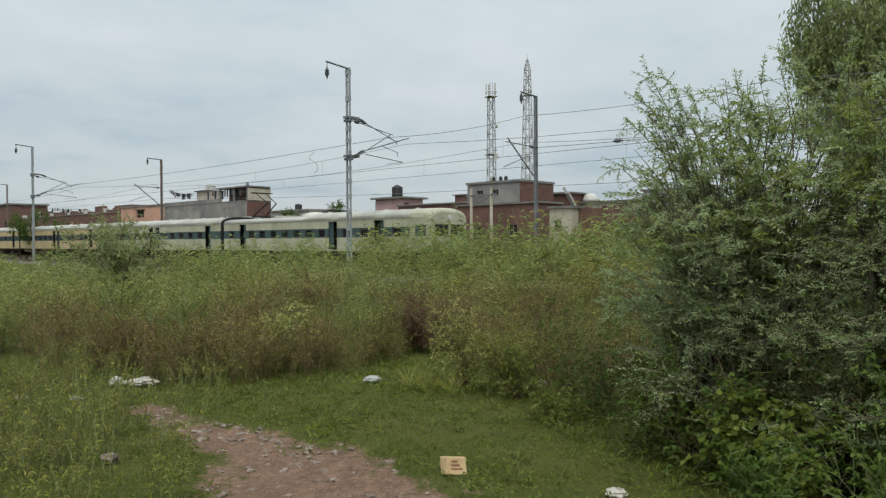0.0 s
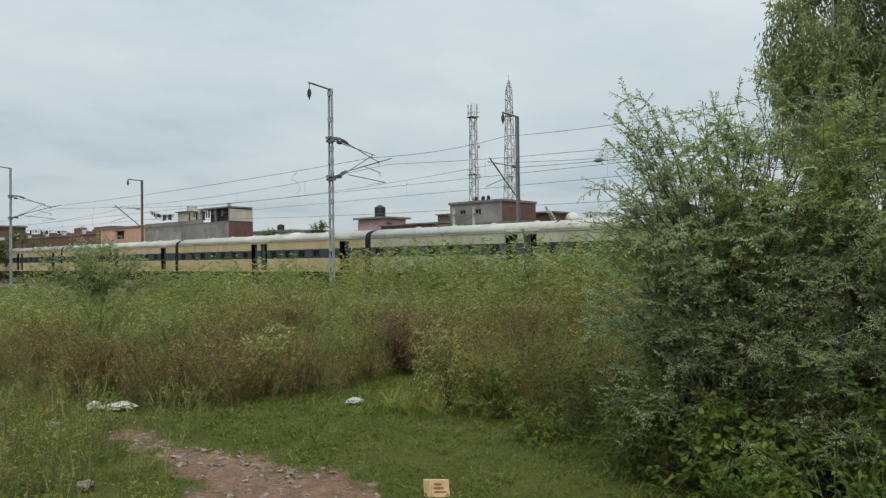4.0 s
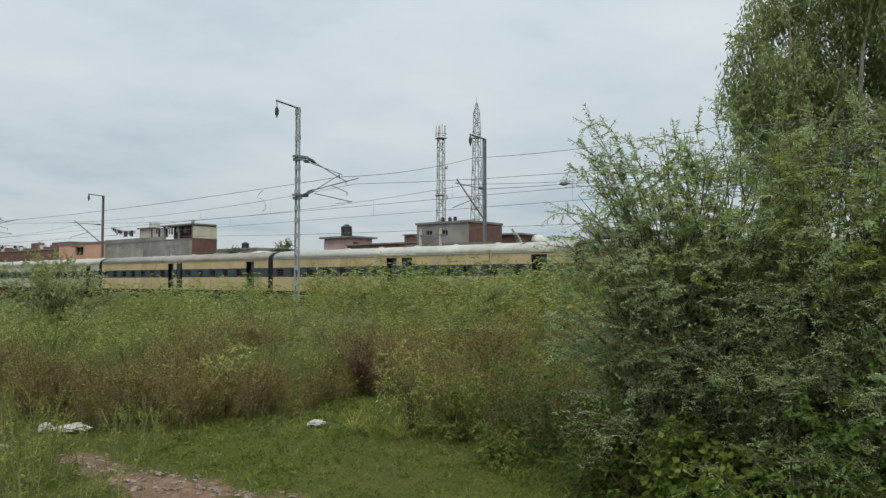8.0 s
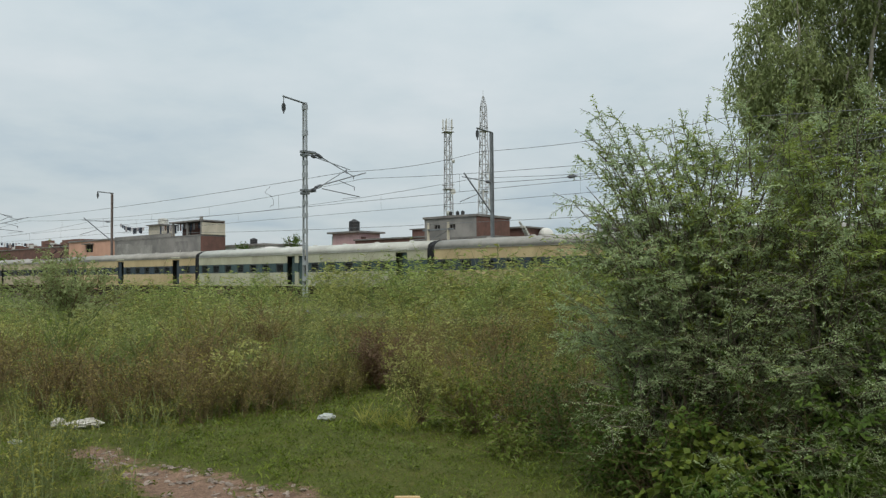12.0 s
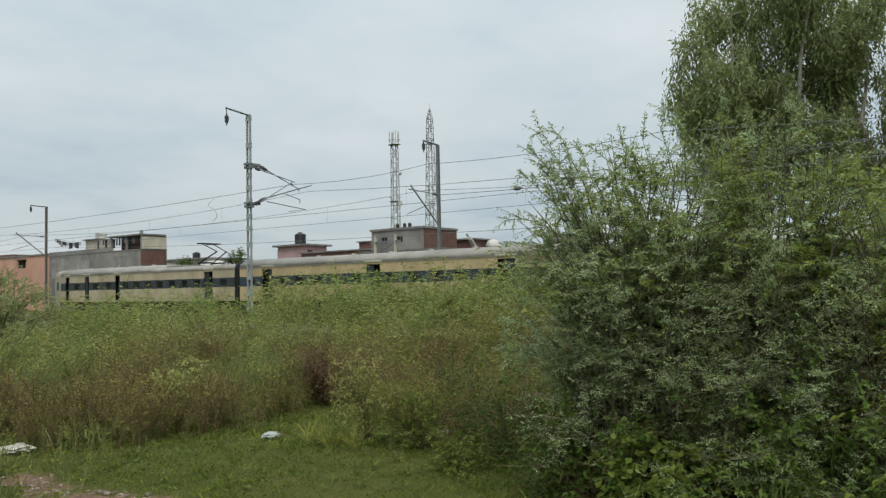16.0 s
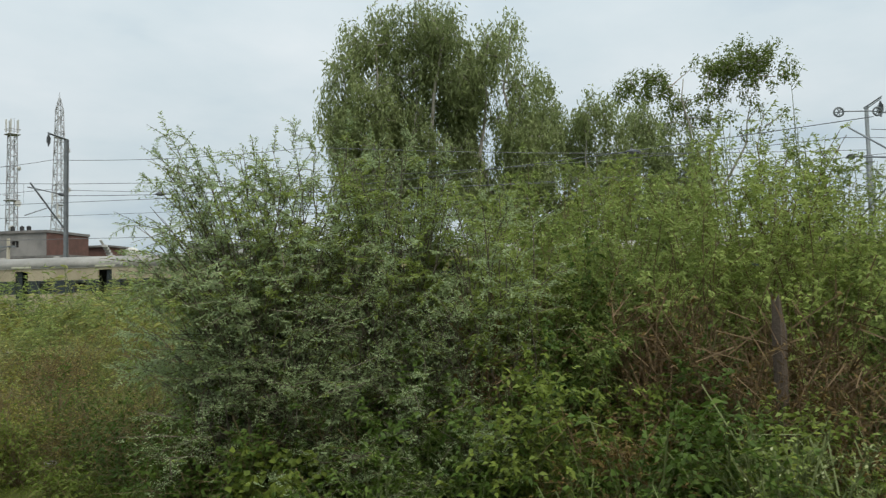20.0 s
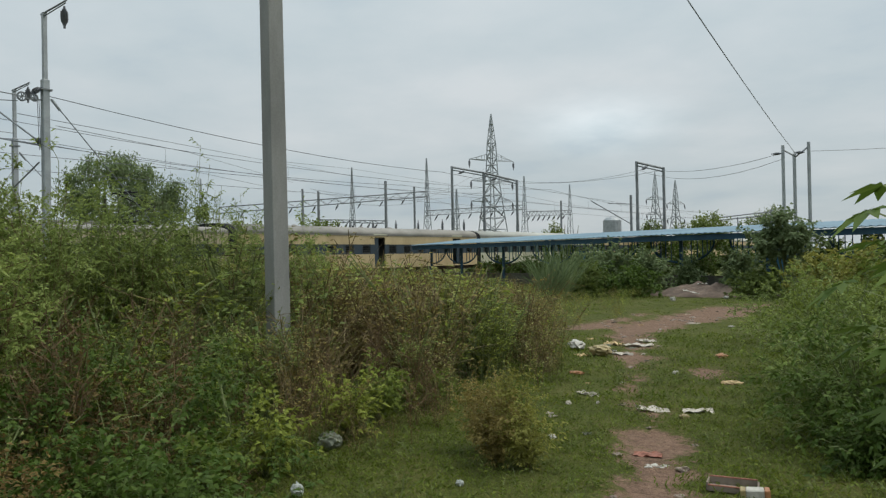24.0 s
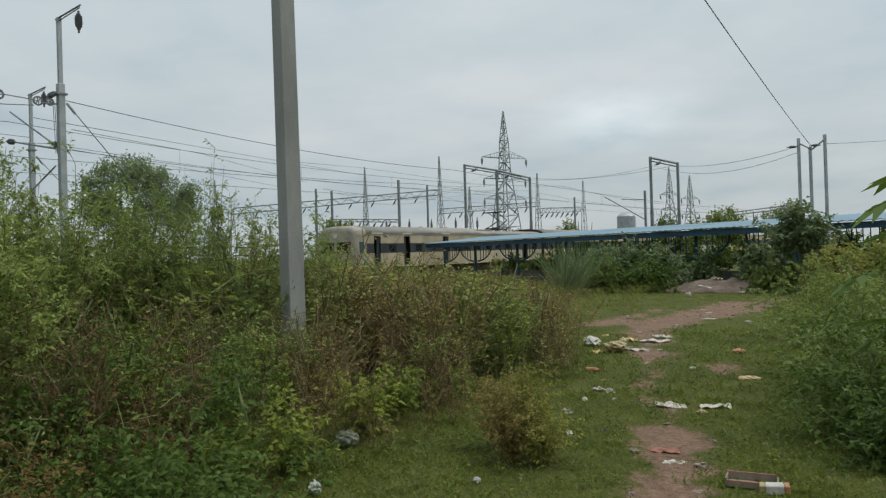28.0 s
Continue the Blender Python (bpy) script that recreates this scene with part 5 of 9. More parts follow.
def build_coach(paint, band, label, front_cab=False, rear_cab=False, panto=None, roofing="roof_coach", openings=DOORS, cab=1.6, hoods=None):
    """A coach along +x with its origin on the rails."""
    root = thing("train_coach", pose(0, 0, 0), label, "train coach", "coaches of the train")
    x0, x1 = -HALF + (cab if rear_cab else 0), HALF - (cab if front_cab else 0)
    doors = [d for d in openings if x0 + 0.5 < d[0] < x1 - 0.5]
    bm_low, bm_up = bmesh.new(), bmesh.new()
    cuts = [x0] + [v for c, w in doors for v in (c - w / 2, c + w / 2)] + [x1]
    windows, panels = [], []
    for a, b in zip(cuts[::2], cuts[1::2]):
        n = int((b - a - 0.3) // 1.25)
        cs = [a + (b - a) * (k + 0.5) / n for k in range(n)] if n > 0 else []
        for sy in (-1, 1):
            ya, yb = sorted((sy * WIDTH, sy * (WIDTH - 0.08)))
            box(bm_low, a, b, ya, yb, Z_BOT, Z_BAND0)
            box(bm_up, a, b, ya, yb, Z_BAND1, Z_GUT)
            xs = [a] + [v for c in cs for v in (c - 0.37, c + 0.37)] + [b]
            yc, yd = sorted((sy * (WIDTH - 0.003), sy * (WIDTH - 0.08)))
            for p, q in zip(xs[::2], xs[1::2]):
                panels.append((p, q, yc, yd))
            windows += [(c, sy) for c in cs]
    for c, w in doors:
        for sy in (-1, 1):
            ya, yb = sorted((sy * WIDTH, sy * (WIDTH - 0.08)))
            box(bm_up, c - w / 2, c + w / 2, ya, yb, Z_GUT - 0.12, Z_GUT)
            box(bm_low, c - w / 2, c + w / 2, ya, yb, Z_BOT, Z_BOT + 0.1)
    box(bm_low, x0, x1, -WIDTH + 0.08, WIDTH - 0.08, Z_BOT, Z_BOT + 0.06)
    part("lower_panel", bm_low, M[paint], root)
    part("upper_panel", bm_up, M[paint], root)
    for p, q, yc, yd in panels:
        part("band_panel", box(bmesh.new(), p, q, yc, yd, Z_BAND0, Z_BAND1), M[band], root, "dark painted panel between windows")
    # inner core: its dark colour stands in for a dim saloon behind doors and windows
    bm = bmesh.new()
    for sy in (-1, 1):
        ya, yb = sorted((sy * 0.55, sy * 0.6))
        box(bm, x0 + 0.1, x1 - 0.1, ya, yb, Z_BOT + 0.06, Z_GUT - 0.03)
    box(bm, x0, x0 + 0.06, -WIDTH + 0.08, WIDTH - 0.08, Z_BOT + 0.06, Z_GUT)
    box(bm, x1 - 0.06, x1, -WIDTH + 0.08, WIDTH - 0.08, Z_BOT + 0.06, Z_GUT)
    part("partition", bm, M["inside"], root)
    ref = None
    for c, sy in windows:
        m = pose(c, sy * (WIDTH - 0.055), (Z_BAND0 + Z_BAND1) / 2)
        if ref is None:
            bm = bmesh.new()
            hh = (Z_BAND1 - Z_BAND0) / 2 - 0.01
            for a, b, c0, d0 in ((-0.37, -0.32, -hh, hh), (0.32, 0.37, -hh, hh), (-0.32, 0.32, hh - 0.05, hh), (-0.32, 0.32, -hh, -hh + 0.05)):
                box(bm, a, b, -0.03, 0.03, c0, d0)
            for k in range(4):
                z = -hh + 0.1 + k * (2 * hh - 0.2) / 3
                box(bm, -0.32, 0.32, -0.012, 0.012, z - 0.012, z + 0.012)
            ref = part("barred_window", bm, M["frame_alu"], root, "grey window frame with bars")
            ref.matrix_basis = m
        else:
            again(ref, m, root)
    # door leaves, slid half open
    ref = None
    for k, (c, w) in enumerate(doors):
        for sy in (-1, 1):
            m = pose(c - 0.3 * (1 if k % 2 else -1), sy * (WIDTH - 0.12), Z_BOT + 0.1)
            if ref is None:
                bm = bmesh.new()
                box(bm, -0.27, 0.27, -0.02, 0.02, 0, Z_GUT - Z_BOT - 0.24)
                ref = part("door_leaf", bm, M[band], root, "dark sliding door leaf")
                ref.matrix_basis = m
            else:
                again(ref, m, root)
    ref = None
    for c, w in doors:
        for sy in (-1, 1):
            m = pose(c, sy * (WIDTH - 0.03), Z_GUT + 0.03)
            if ref is None:
                bm = bmesh.new()
                box(bm, -w / 2 - 0.18, w / 2 + 0.18, -0.07, 0.07, -0.03, 0.06, 0.015)
                ref = part("door_hood", bm, M[hoods or roofing], root, "rain hood over a door")
                ref.matrix_basis = m
            else:
                again(ref, m, root)
    # roof
    prof = roof_profile()
    bm = bmesh.new()
    tops = [(x0, 0.0), (x1, 0.0)]
    if panto:
        # the roof is lower under the pantograph
        edge = 1.7 if panto[0] > 0 else -0.1
        tops = [(x0, 0.0), (edge, 0.0), (edge + 0.8, WELL), (x1, WELL)] if panto[0] > 0 else [(x0, WELL), (edge - 0.8, WELL), (edge, 0.0), (x1, 0.0)]
    loft(bm, [[(x, y * 1.012, Z_GUT + (z - Z_GUT) * (1 - drop / (Z_TOP - Z_GUT))) for y, z in prof] for x, drop in tops])
    part("roof", bm, M[roofing], root, "dirty grey arched roof", True).data.polygons.foreach_set("use_smooth", [len(p.vertices) == 4 for p in root.children[-1].data.polygons])
    bm = bmesh.new()
    for sy in (-1, 1):
        ya, yb = sorted((sy * (WIDTH + 0.005), sy * (WIDTH + 0.035)))
        box(bm, x0, x1, ya, yb, Z_GUT - 0.015, Z_GUT + 0.02)
    part("gutter", bm, M[roofing], root)
    ref = None
    for k in range(7):
        x = -8.4 + 2.8 * k
        if not x0 + 0.5 < x < x1 - 0.5:
            continue
        m = pose(x, 0, Z_TOP - 0.02 - (WELL if panto and x * panto[0] > 0 and abs(x) > 1.6 else 0))
        if ref is None:
            bm = bmesh.new()
            lathe(bm, ((0.17, 0), (0.17, 0.05), (0.12, 0.09), (0.05, 0.10)), 8)
            ref = part("roof_vent", bm, M[roofing], root)
            ref.matrix_basis = m
        else:
            again(ref, m, root)
    # bellows at the coupled ends
    for driven, x, sx in ((rear_cab, -HALF, -1), (front_cab, HALF, 1)):
        if driven:
            continue
        bm = bmesh.new()
        ring = [(y * 0.97, z) for y, z in roof_profile(9, WIDTH, Z_GUT, Z_TOP)] + [(WIDTH * 0.97, Z_BOT), (-WIDTH * 0.97, Z_BOT)]
        xa = sorted((x, x + sx * 0.262))
        loft(bm, [[(xa[0] + 0.003, y, z) for y, z in ring], [(sum(xa) / 2, y * 0.96, Z_BOT + (z - Z_BOT) * 0.985) for y, z in ring], [(xa[1] - 0.003, y, z) for y, z in ring]])
        part("gangway_bellows", bm, M["black"], root, "black rubber gangway bellows")
    # driving cab
    for driven, sx in ((rear_cab, -1), (front_cab, 1)):
        if not driven:
            continue
        bm = bmesh.new()
        ring = [(y, z) for y, z in roof_profile(9, WIDTH, Z_GUT, Z_TOP)] + [(WIDTH, Z_BOT), (-WIDTH, Z_BOT)]
        rings = []
        for f, top, wid, low in ((0.0, 1.0, 1.0, 0.0), (0.8, 0.995, 1.0, 0.0), (0.92, 0.97, 0.985, 0.0), (0.98, 0.93, 0.96, 0.0), (1.0, 0.88, 0.93, 0.03)):
            x = sx * (HALF - cab + f * (cab + 0.08))
            rings.append([(x, y * wid, Z_BOT + low + (z - Z_BOT) * top) for y, z in ring])
        loft(bm, rings if sx > 0 else rings[::-1])
        cabp = part("driving_cab", bm, M["cab_dirty" if roofing == "roof_soot" else "pale"], root, "flat-fronted dirty driving cab" if roofing == "roof_soot" else "flat-fronted pale driving cab", False)
        for sy in (-1, 1):
            ya, yb = sorted((sy * (WIDTH - 0.02), sy * (WIDTH + 0.012)))
            xa, xb = sorted((sx * (HALF - cab * 0.72), sx * (HALF - 0.3)))
            part("cab_window", box(bmesh.new(), xa, xb, ya, yb, Z_BAND0 + 0.05, Z_BAND1 + 0.1), M["teal_band"], cabp, "dark cab side window")
        bm = bmesh.new()
        for ya, yb in ((-1.25, -0.12), (0.12, 1.25)):
            xa = sx * (HALF + 0.045)
            lo, hi = Z_BAND0 + 0.05, Z_BAND1 + 0.12
            vs = [bm.verts.new(p) for p in ((xa, ya, lo), (xa, yb, lo), (xa, yb, hi), (xa, ya, hi))]
            vo = [bm.verts.new((v.co.x + sx * 0.06, v.co.y, v.co.z)) for v in vs]
            bm.faces.new(vo if sx > 0 else vo[::-1])
            for k in range(4):
                j = (k + 1) % 4
                bm.faces.new((vs[k], vs[j], vo[j], vo[k]))
        part("windscreen", bm, M["black"], cabp, "dark windscreen panes")
        for ya in (-0.75, 0.75, 0.0):
            bm = bmesh.new()
            zz = Z_GUT - 0.05 if ya == 0 else Z_BAND0 - 0.25
            bar(bm, (sx * (HALF - 0.05), ya, zz), (sx * (HALF + 0.16), ya, zz), 0.15, 12)
            part("headlight", bm, M["white_wall"], cabp, "round headlight")
    # underframe and bogies
    bm = bmesh.new()
    box(bm, -HALF + 0.2, HALF - 0.2, -1.3, 1.3, 1.0, Z_BOT)
    for xa, xb in ((-4.5, -2.2), (-1.6, 0.9), (1.8, 4.2)):
        box(bm, xa, xb, -1.25, -0.5, 0.5, 1.0)
        box(bm, xa, xb, 0.5, 1.25, 0.5, 1.0)
    part("underframe", bm, M["under"], root, "rusty brown underframe with equipment boxes")
    for bx in (-7.4, 7.4):
        bm = bmesh.new()
        for sy in (-1, 1):
            ya, yb = sorted((sy * 0.98, sy * 1.12))
            box(bm, bx - 1.7, bx + 1.7, ya, yb, 0.5, 0.72)
            for wx in (-1.35, 1.35):
                box(bm, bx + wx - 0.2, bx + wx + 0.2, ya, yb, 0.28, 0.6)
            bar(bm, (bx, sy * 1.05, 0.45), (bx, sy * 1.05, 1.0), 0.14, 8)
        box(bm, bx - 0.25, bx + 0.25, -1.0, 1.0, 0.5, 0.8)
        bog = part("bogie", bm, M["under"], root, "dusty brown bogie")
        for wx in (-1.35, 1.35):
            bm = bmesh.new()
            bar(bm, (0, -0.95, 0), (0, 0.95, 0), 0.08, 8)
            for sy in (-1, 1):
                bar(bm, (0, sy * 0.78, 0), (0, sy * 0.90, 0), 0.455, 18)
            o = part("wheelset", bm, M["rail"], bog, "steel wheelset")
            o.matrix_basis = pose(bx + wx, 0, 0.455)
    # pantograph and roof gear
    if panto:
        px, sx, up = panto
        base = Z_TOP - WELL
        bm = bmesh.new()
        zt = base + up
        for sy in (-0.55, 0.55):
            bar(bm, (px - sx * 1.1, sy, base + 0.16), (px + sx * 0.5, sy, base + 0.16), 0.05, 4)
            bar(bm, (px - sx * 0.9, sy, base + 0.2), (px + sx * 0.75, sy * 0.7, (base + 0.2 + zt) / 2 + 0.05), 0.045, 5)
            bar(bm, (px + sx * 0.75, sy * 0.7, (base + 0.2 + zt) / 2 + 0.05), (px - sx * 0.75, sy * 0.8, zt), 0.032, 5)
        bar(bm, (px - sx * 0.75, -0.85, zt), (px - sx * 0.75, 0.85, zt), 0.045, 5)
        bar(bm, (px - sx * 0.4, -0.85, zt), (px - sx * 0.4, 0.85, zt), 0.035, 5)
        bar(bm, (px - sx * 0.75, 0, zt - 0.04), (px - sx * 0.3, 0, zt - 0.04), 0.03, 5)
        bar(bm, (px - sx * 0.9, -0.6, base + 0.2), (px - sx * 0.9, 0.6, base + 0.2), 0.06, 5)
        part("pantograph", bm, M["black"], root, "raised black pantograph")
        for k, xx in enumerate((-1.0, 0.4, 1.4, 2.0)):
            for sy in (-0.5, 0.5):
                part("roof_insulator", insulator(bmesh.new(), (px + xx, sy, base - 0.08), (px + xx, sy, base + 0.18), 0.07), M["insulator"], root)
        bm = bmesh.new()
        ex = px - math.copysign(3.2, px)
        box(bm, ex - 0.9, ex + 0.9, -0.9, 0.9, base - 0.12, base + 0.10, 0.03)
        part("roof_equipment", bm, M[roofing], root, "flat roof equipment box")
    return root


def build_train():
    pale = build_coach("pale", "teal_band", "pale cream suburban train coach with a slate window band")
    yellow = build_coach("cream", "blue_band", "yellow-cream suburban train coach with a dark blue window band")
    head = build_coach("pale", "teal_band", "pale cream driving motor coach with pantograph and rounded cab", front_cab=True, panto=(-7.6, 1, 1.95), openings=HEAD_DOORS, hoods="pale")
    tail = build_coach("cream_hazed", "black_band", "yellow-cream driving motor coach with raised pantograph at the train's end", rear_cab=True, panto=(6.9, 1, 1.5), roofing="roof_soot", openings=TAIL_DOORS, cab=0.9, hoods="pale")
    sooty = build_coach("cream", "blue_band", "yellow-cream suburban train coach with a soot-grey roof", roofing="roof_soot", openings=SIDE_DOORS, hoods="pale")
    sooty_two = build_coach("cream", "blue_band", "yellow-cream suburban train coach with a soot-grey roof", roofing="roof_soot")
    rest = [copy_thing(yellow, pose(0, 0, 0)) for _ in range(1)]
    pale_two = copy_thing(pale, pose(0, 0, 0))
    return [head, pale, yellow, rest[0], sooty_two, pale_two, sooty, tail]


TRAIN = build_train()


# ---------------------------------------------------------------- near pole
BEFORE = set(bpy.data.objects)
pole = thing("concrete_pole", pose(8.54, 1.0, -0.1, -0.3, -0.6, 0), "tall square concrete pole standing in weeds", "utility pole")
bm = bmesh.new()
rings = []
for z, w in ((0, 0.145), (3.0, 0.138), (6.5, 0.128), (9.0, 0.118)):
    turn = Matrix.Rotation(radians(38), 2)
    rings.append([(*(turn @ Vector((sx * w * 0.72, sy * w * 0.72))), z) for sx, sy in ((-1, -0.92), (-0.92, -1), (0.92, -1), (1, -0.92), (1, 0.92), (0.92, 1), (-0.92, 1), (-1, 0.92))])
loft(bm, rings)
part("shaft", bm, M["concrete_pole"], pole, "weathered tapering concrete shaft")


# ---------------------------------------------------------------- blue shelter
def shelter():
    a, b = Vector((46.2, -2.9, 0)), Vector((15.5, -20.0, 0))
    za, zb = 2.27, 2.30
    root = thing("platform_shelter", pose(0, 0, 0), "long blue sheet-roofed platform shelter on blue steel posts", "shelter")
    along = (b - a).normalized()
    side = Vector((-along.y, along.x, 0))
    if side.x < 0:
        side = -side
    length, width = (b - a).length, 4.6
    n = 40
    for k in range(n):
        p0, p1 = a + along * length * k / n, a + along * length * (k + 0.97) / n
        z0, z1 = za + (zb - za) * k / n, za + (zb - za) * (k + 0.97) / n
        bm = bmesh.new()
        rib = 6
        top, low = [], []
        for i in range(rib + 1):
            f = i / rib
            q = p0.lerp(p1, f)
            z = z0 + (z1 - z0) * f + (0.035 if i % 2 else 0)
            for lst, dz in ((top, 0.02), (low, 0.0)):
                lst.append([bm.verts.new(q + side * w + Vector((0, 0, z + dz + h))) for w, h in ((-0.15, 0.0), (width, 0.38))])
        for i in range(rib):
            bm.faces.new((top[i][0], top[i + 1][0], top[i + 1][1], top[i][1]))
            bm.faces.new((low[i][1], low[i + 1][1], low[i + 1][0], low[i][0]))
            bm.faces.new((low[i][0], low[i + 1][0], top[i + 1][0], top[i][0]))
            bm.faces.new((low[i + 1][1], low[i][1], top[i][1], top[i + 1][1]))
        part("roof_sheet", bm, M["blue_roof"], root, "pale blue corrugated roof sheet" if k == 0 else "")
    bm = bmesh.new()
    p, q = a + Vector((0, 0, za - 0.16)), b + Vector((0, 0, zb - 0.16))
    u = along * 0
    for o0, o1 in ((0.0, 0.05),):
        c = [p + side * o0, q + side * o0, q + side * o1, p + side * o1]
        lo = [bm.verts.new(v - Vector((0, 0, 0.08))) for v in c]
        hi = [bm.verts.new(v + Vector((0, 0, 0.14))) for v in c]
        bm.faces.new(lo[::-1]), bm.faces.new(hi)
        for k in range(4):
            j = (k + 1) % 4
            bm.faces.new((lo[k], lo[j], hi[j], hi[k]))
    part("fascia", bm, M["blue_steel"], root, "dark blue fascia beam")
    bays = 9
    for k in range(bays + 1):
        f = min(max(k / bays, 0.02), 0.99)
        base = a.lerp(b, f) + side * 1.0
        zt = za + (zb - za) * f - 0.2
        gz0 = float(ground_z(np.array([base.x]), np.array([base.y]))[0])
        bm = bmesh.new()
        bar(bm, base + Vector((0, 0, gz0 - 0.05)), base + Vector((0, 0, zt)), 0.085, 4)
        box(bm, base.x - 0.17, base.x + 0.17, base.y - 0.17, base.y + 0.17, gz0 - 0.05, gz0 + 0.12)
        post = part("post", bm, M["blue_steel"], root)
        for sgn in (-1, 1):
            if (k == 0 and sgn < 0) or (k == bays and sgn > 0):
                continue
            bm = bmesh.new()
            arc = [base + along * sgn * (0.05 + 1.55 * math.sin(t)) + Vector((0, 0, zt - 0.95 + 0.92 * (1 - math.cos(t)))) for t in np.linspace(0.1, 1.5, 8)]
            polybar(bm, arc, 0.045, 4)
            for i in range(1, 8):
                bar(bm, arc[i], Vector((arc[i].x, arc[i].y, zt)), 0.022, 4)
            part("arched_brace", bm, M["blue_steel"], post)
    # blue sheet boxed round two of the posts
    for f in (0.689, 0.403):
        base = a.lerp(b, f) + side * 0.7
        bm = bmesh.new()
        box(bm, -0.2, 0.2, -0.1, 0.1, -0.05, 1.72, 0.01)
        for v in bm.verts:
            v.co = base + along * v.co.x + side * v.co.y + Vector((0, 0, v.co.z))
        part("post_casing", bm, M["blue_sheet"], root, "blue sheet-metal casing round a post")
    # low kerb wall along the far side
    bm = bmesh.new()
    p, q = a + side * 3.2, b + side * 3.2
    c = [p, q, q + side * 0.3, p + side * 0.3]
    lo = [bm.verts.new(v + Vector((0, 0, -1.2))) for v in c]
    hi = [bm.verts.new(v + Vector((0, 0, 0.5))) for v in c]
    bm.faces.new(lo[::-1]), bm.faces.new(hi)
    for k in range(4):
        j = (k + 1) % 4
        bm.faces.new((lo[k], lo[j], hi[j], hi[k]))
    w = part("wall_low", bm, M["slab"])
    tagged(w, "low grey cement wall behind the blue shelter", "wall", kind="structure")


shelter()


# ---------------------------------------------------------------- substation and line gantries
def column_at(name, x, y, h, r, label, group, material="steel_dark", category="post"):
    root = thing(name, pose(x, y, -0.6), label, category, group)
    bm = bmesh.new()
    bar(bm, (0, 0, 0), (0, 0, h + 0.6), r, 4, r * 0.85)
    part("shaft", bm, M[material], root)
    return root


def portal(name, pts, heights, label, r=0.16):
    """Upright posts joined by a beam, with strain insulators."""
    root = thing(name, pose(0, 0, 0), label, "gantry", "substation gantries")
    for (x, y), h in zip(pts, heights):
        bm = bmesh.new()
        bar(bm, (x, y, -0.7), (x, y, h), r, 4)
        bar(bm, (x, y, -0.7), (x, y, h * 0.5), r * 1.2, 4)
        part("post", bm, M["steel_dark"], root)
    for (p, hp), (q, hq) in zip(zip(pts, heights), zip(pts[1:], heights[1:])):
        bm = bmesh.new()
        bar(bm, (*p, hp - 0.1), (*q, hq - 0.1), r * 0.75, 4)
        bar(bm, (*p, hp - 0.45), (*q, hq - 0.45), r * 0.4, 4)
        part("beam", bm, M["steel_dark"], root)
        c = Vector((*p, hp)).lerp(Vector((*q, hq)), 0.4)
        part("insulator", insulator(bmesh.new(), c + Vector((0, 0, -0.3)), c + Vector((-0.5, 0.9, -0.7)), 0.16), M["insulator"], root)
    return root


def truss_beam(name, p, q, depth, label, n=26):
    root = thing(name, pose(0, 0, 0), label, "gantry", "substation gantries")
    bm = bmesh.new()
    p, q = Vector(p), Vector(q)
    dz = Vector((0, 0, depth))
    w = (q - p).normalized().cross(Vector((0, 0, 1))) * depth * 0.5
    for o in (w, -w):
        bar(bm, p + o, q + o, 0.05, 4)
        bar(bm, p + o + dz, q + o + dz, 0.05, 4)
        for k in range(n):
            a, b = p.lerp(q, k / n), p.lerp(q, (k + 1) / n)
            bar(bm, *((a + o, b + o + dz) if k % 2 else (a + o + dz, b + o)), 0.03, 3)
    part("truss", bm, M["steel_dark"], root)
    for k in range(1, 9):
        c = p.lerp(q, k / 9.0)
        part("insulator", insulator(bmesh.new(), c, c + Vector((0.25, 0.6, -1.0)), 0.14), M["insulator"], root)
    return root


portal("gantry", ((89.5, -10.7), (88.9, -14.6), (88.2, -18.6)), (12.7, 11.9, 10.8), "dark steel three-post railway gantry")
portal("gantry", ((74.8, -28.8), (73.7, -31.3)), (11.3, 10.5), "dark steel two-post railway gantry")
column_at("steel_post", 95.1, -2.6, 11.5, 0.2, "dark upright steel post of the substation", "substation posts")
column_at("steel_post", 104.9, -7.0, 11.7, 0.17, "dark upright steel post of the substation", "substation posts")
column_at("steel_post", 99.7, 8.5, 11.0, 0.17, "dark upright steel post of the substation", "substation posts")
column_at("steel_post", 99.9, 6.4, 10.7, 0.19, "dark upright steel post of the substation", "substation posts")
column_at("steel_post", 96.0, -11.5, 10.2, 0.17, "dark upright steel post of the substation", "substation posts")
column_at("steel_post", 104.5, -28.6, 9.4, 0.16, "dark upright steel post of the substation", "substation posts")
truss_beam("gantry_beam", (112, 22, 8.6), (119.6, -9.9, 11.4), 0.9, "long lattice steel busbar beam of the substation")
truss_beam("gantry_beam", (119.6, -9.9, 8.3), (127.0, -28.1, 9.6), 0.8, "long lattice steel busbar beam of the substation")
truss_beam("gantry_beam", (127.0, -28.1, 8.4), (134.7, -38.5, 9.0), 0.8, "long lattice steel busbar beam of the substation")
truss_beam("gantry_beam", (100.0, 6.4, 6.5), (95.5, -2.5, 6.0), 0.35, "low busbar rail with upright insulators", 12)
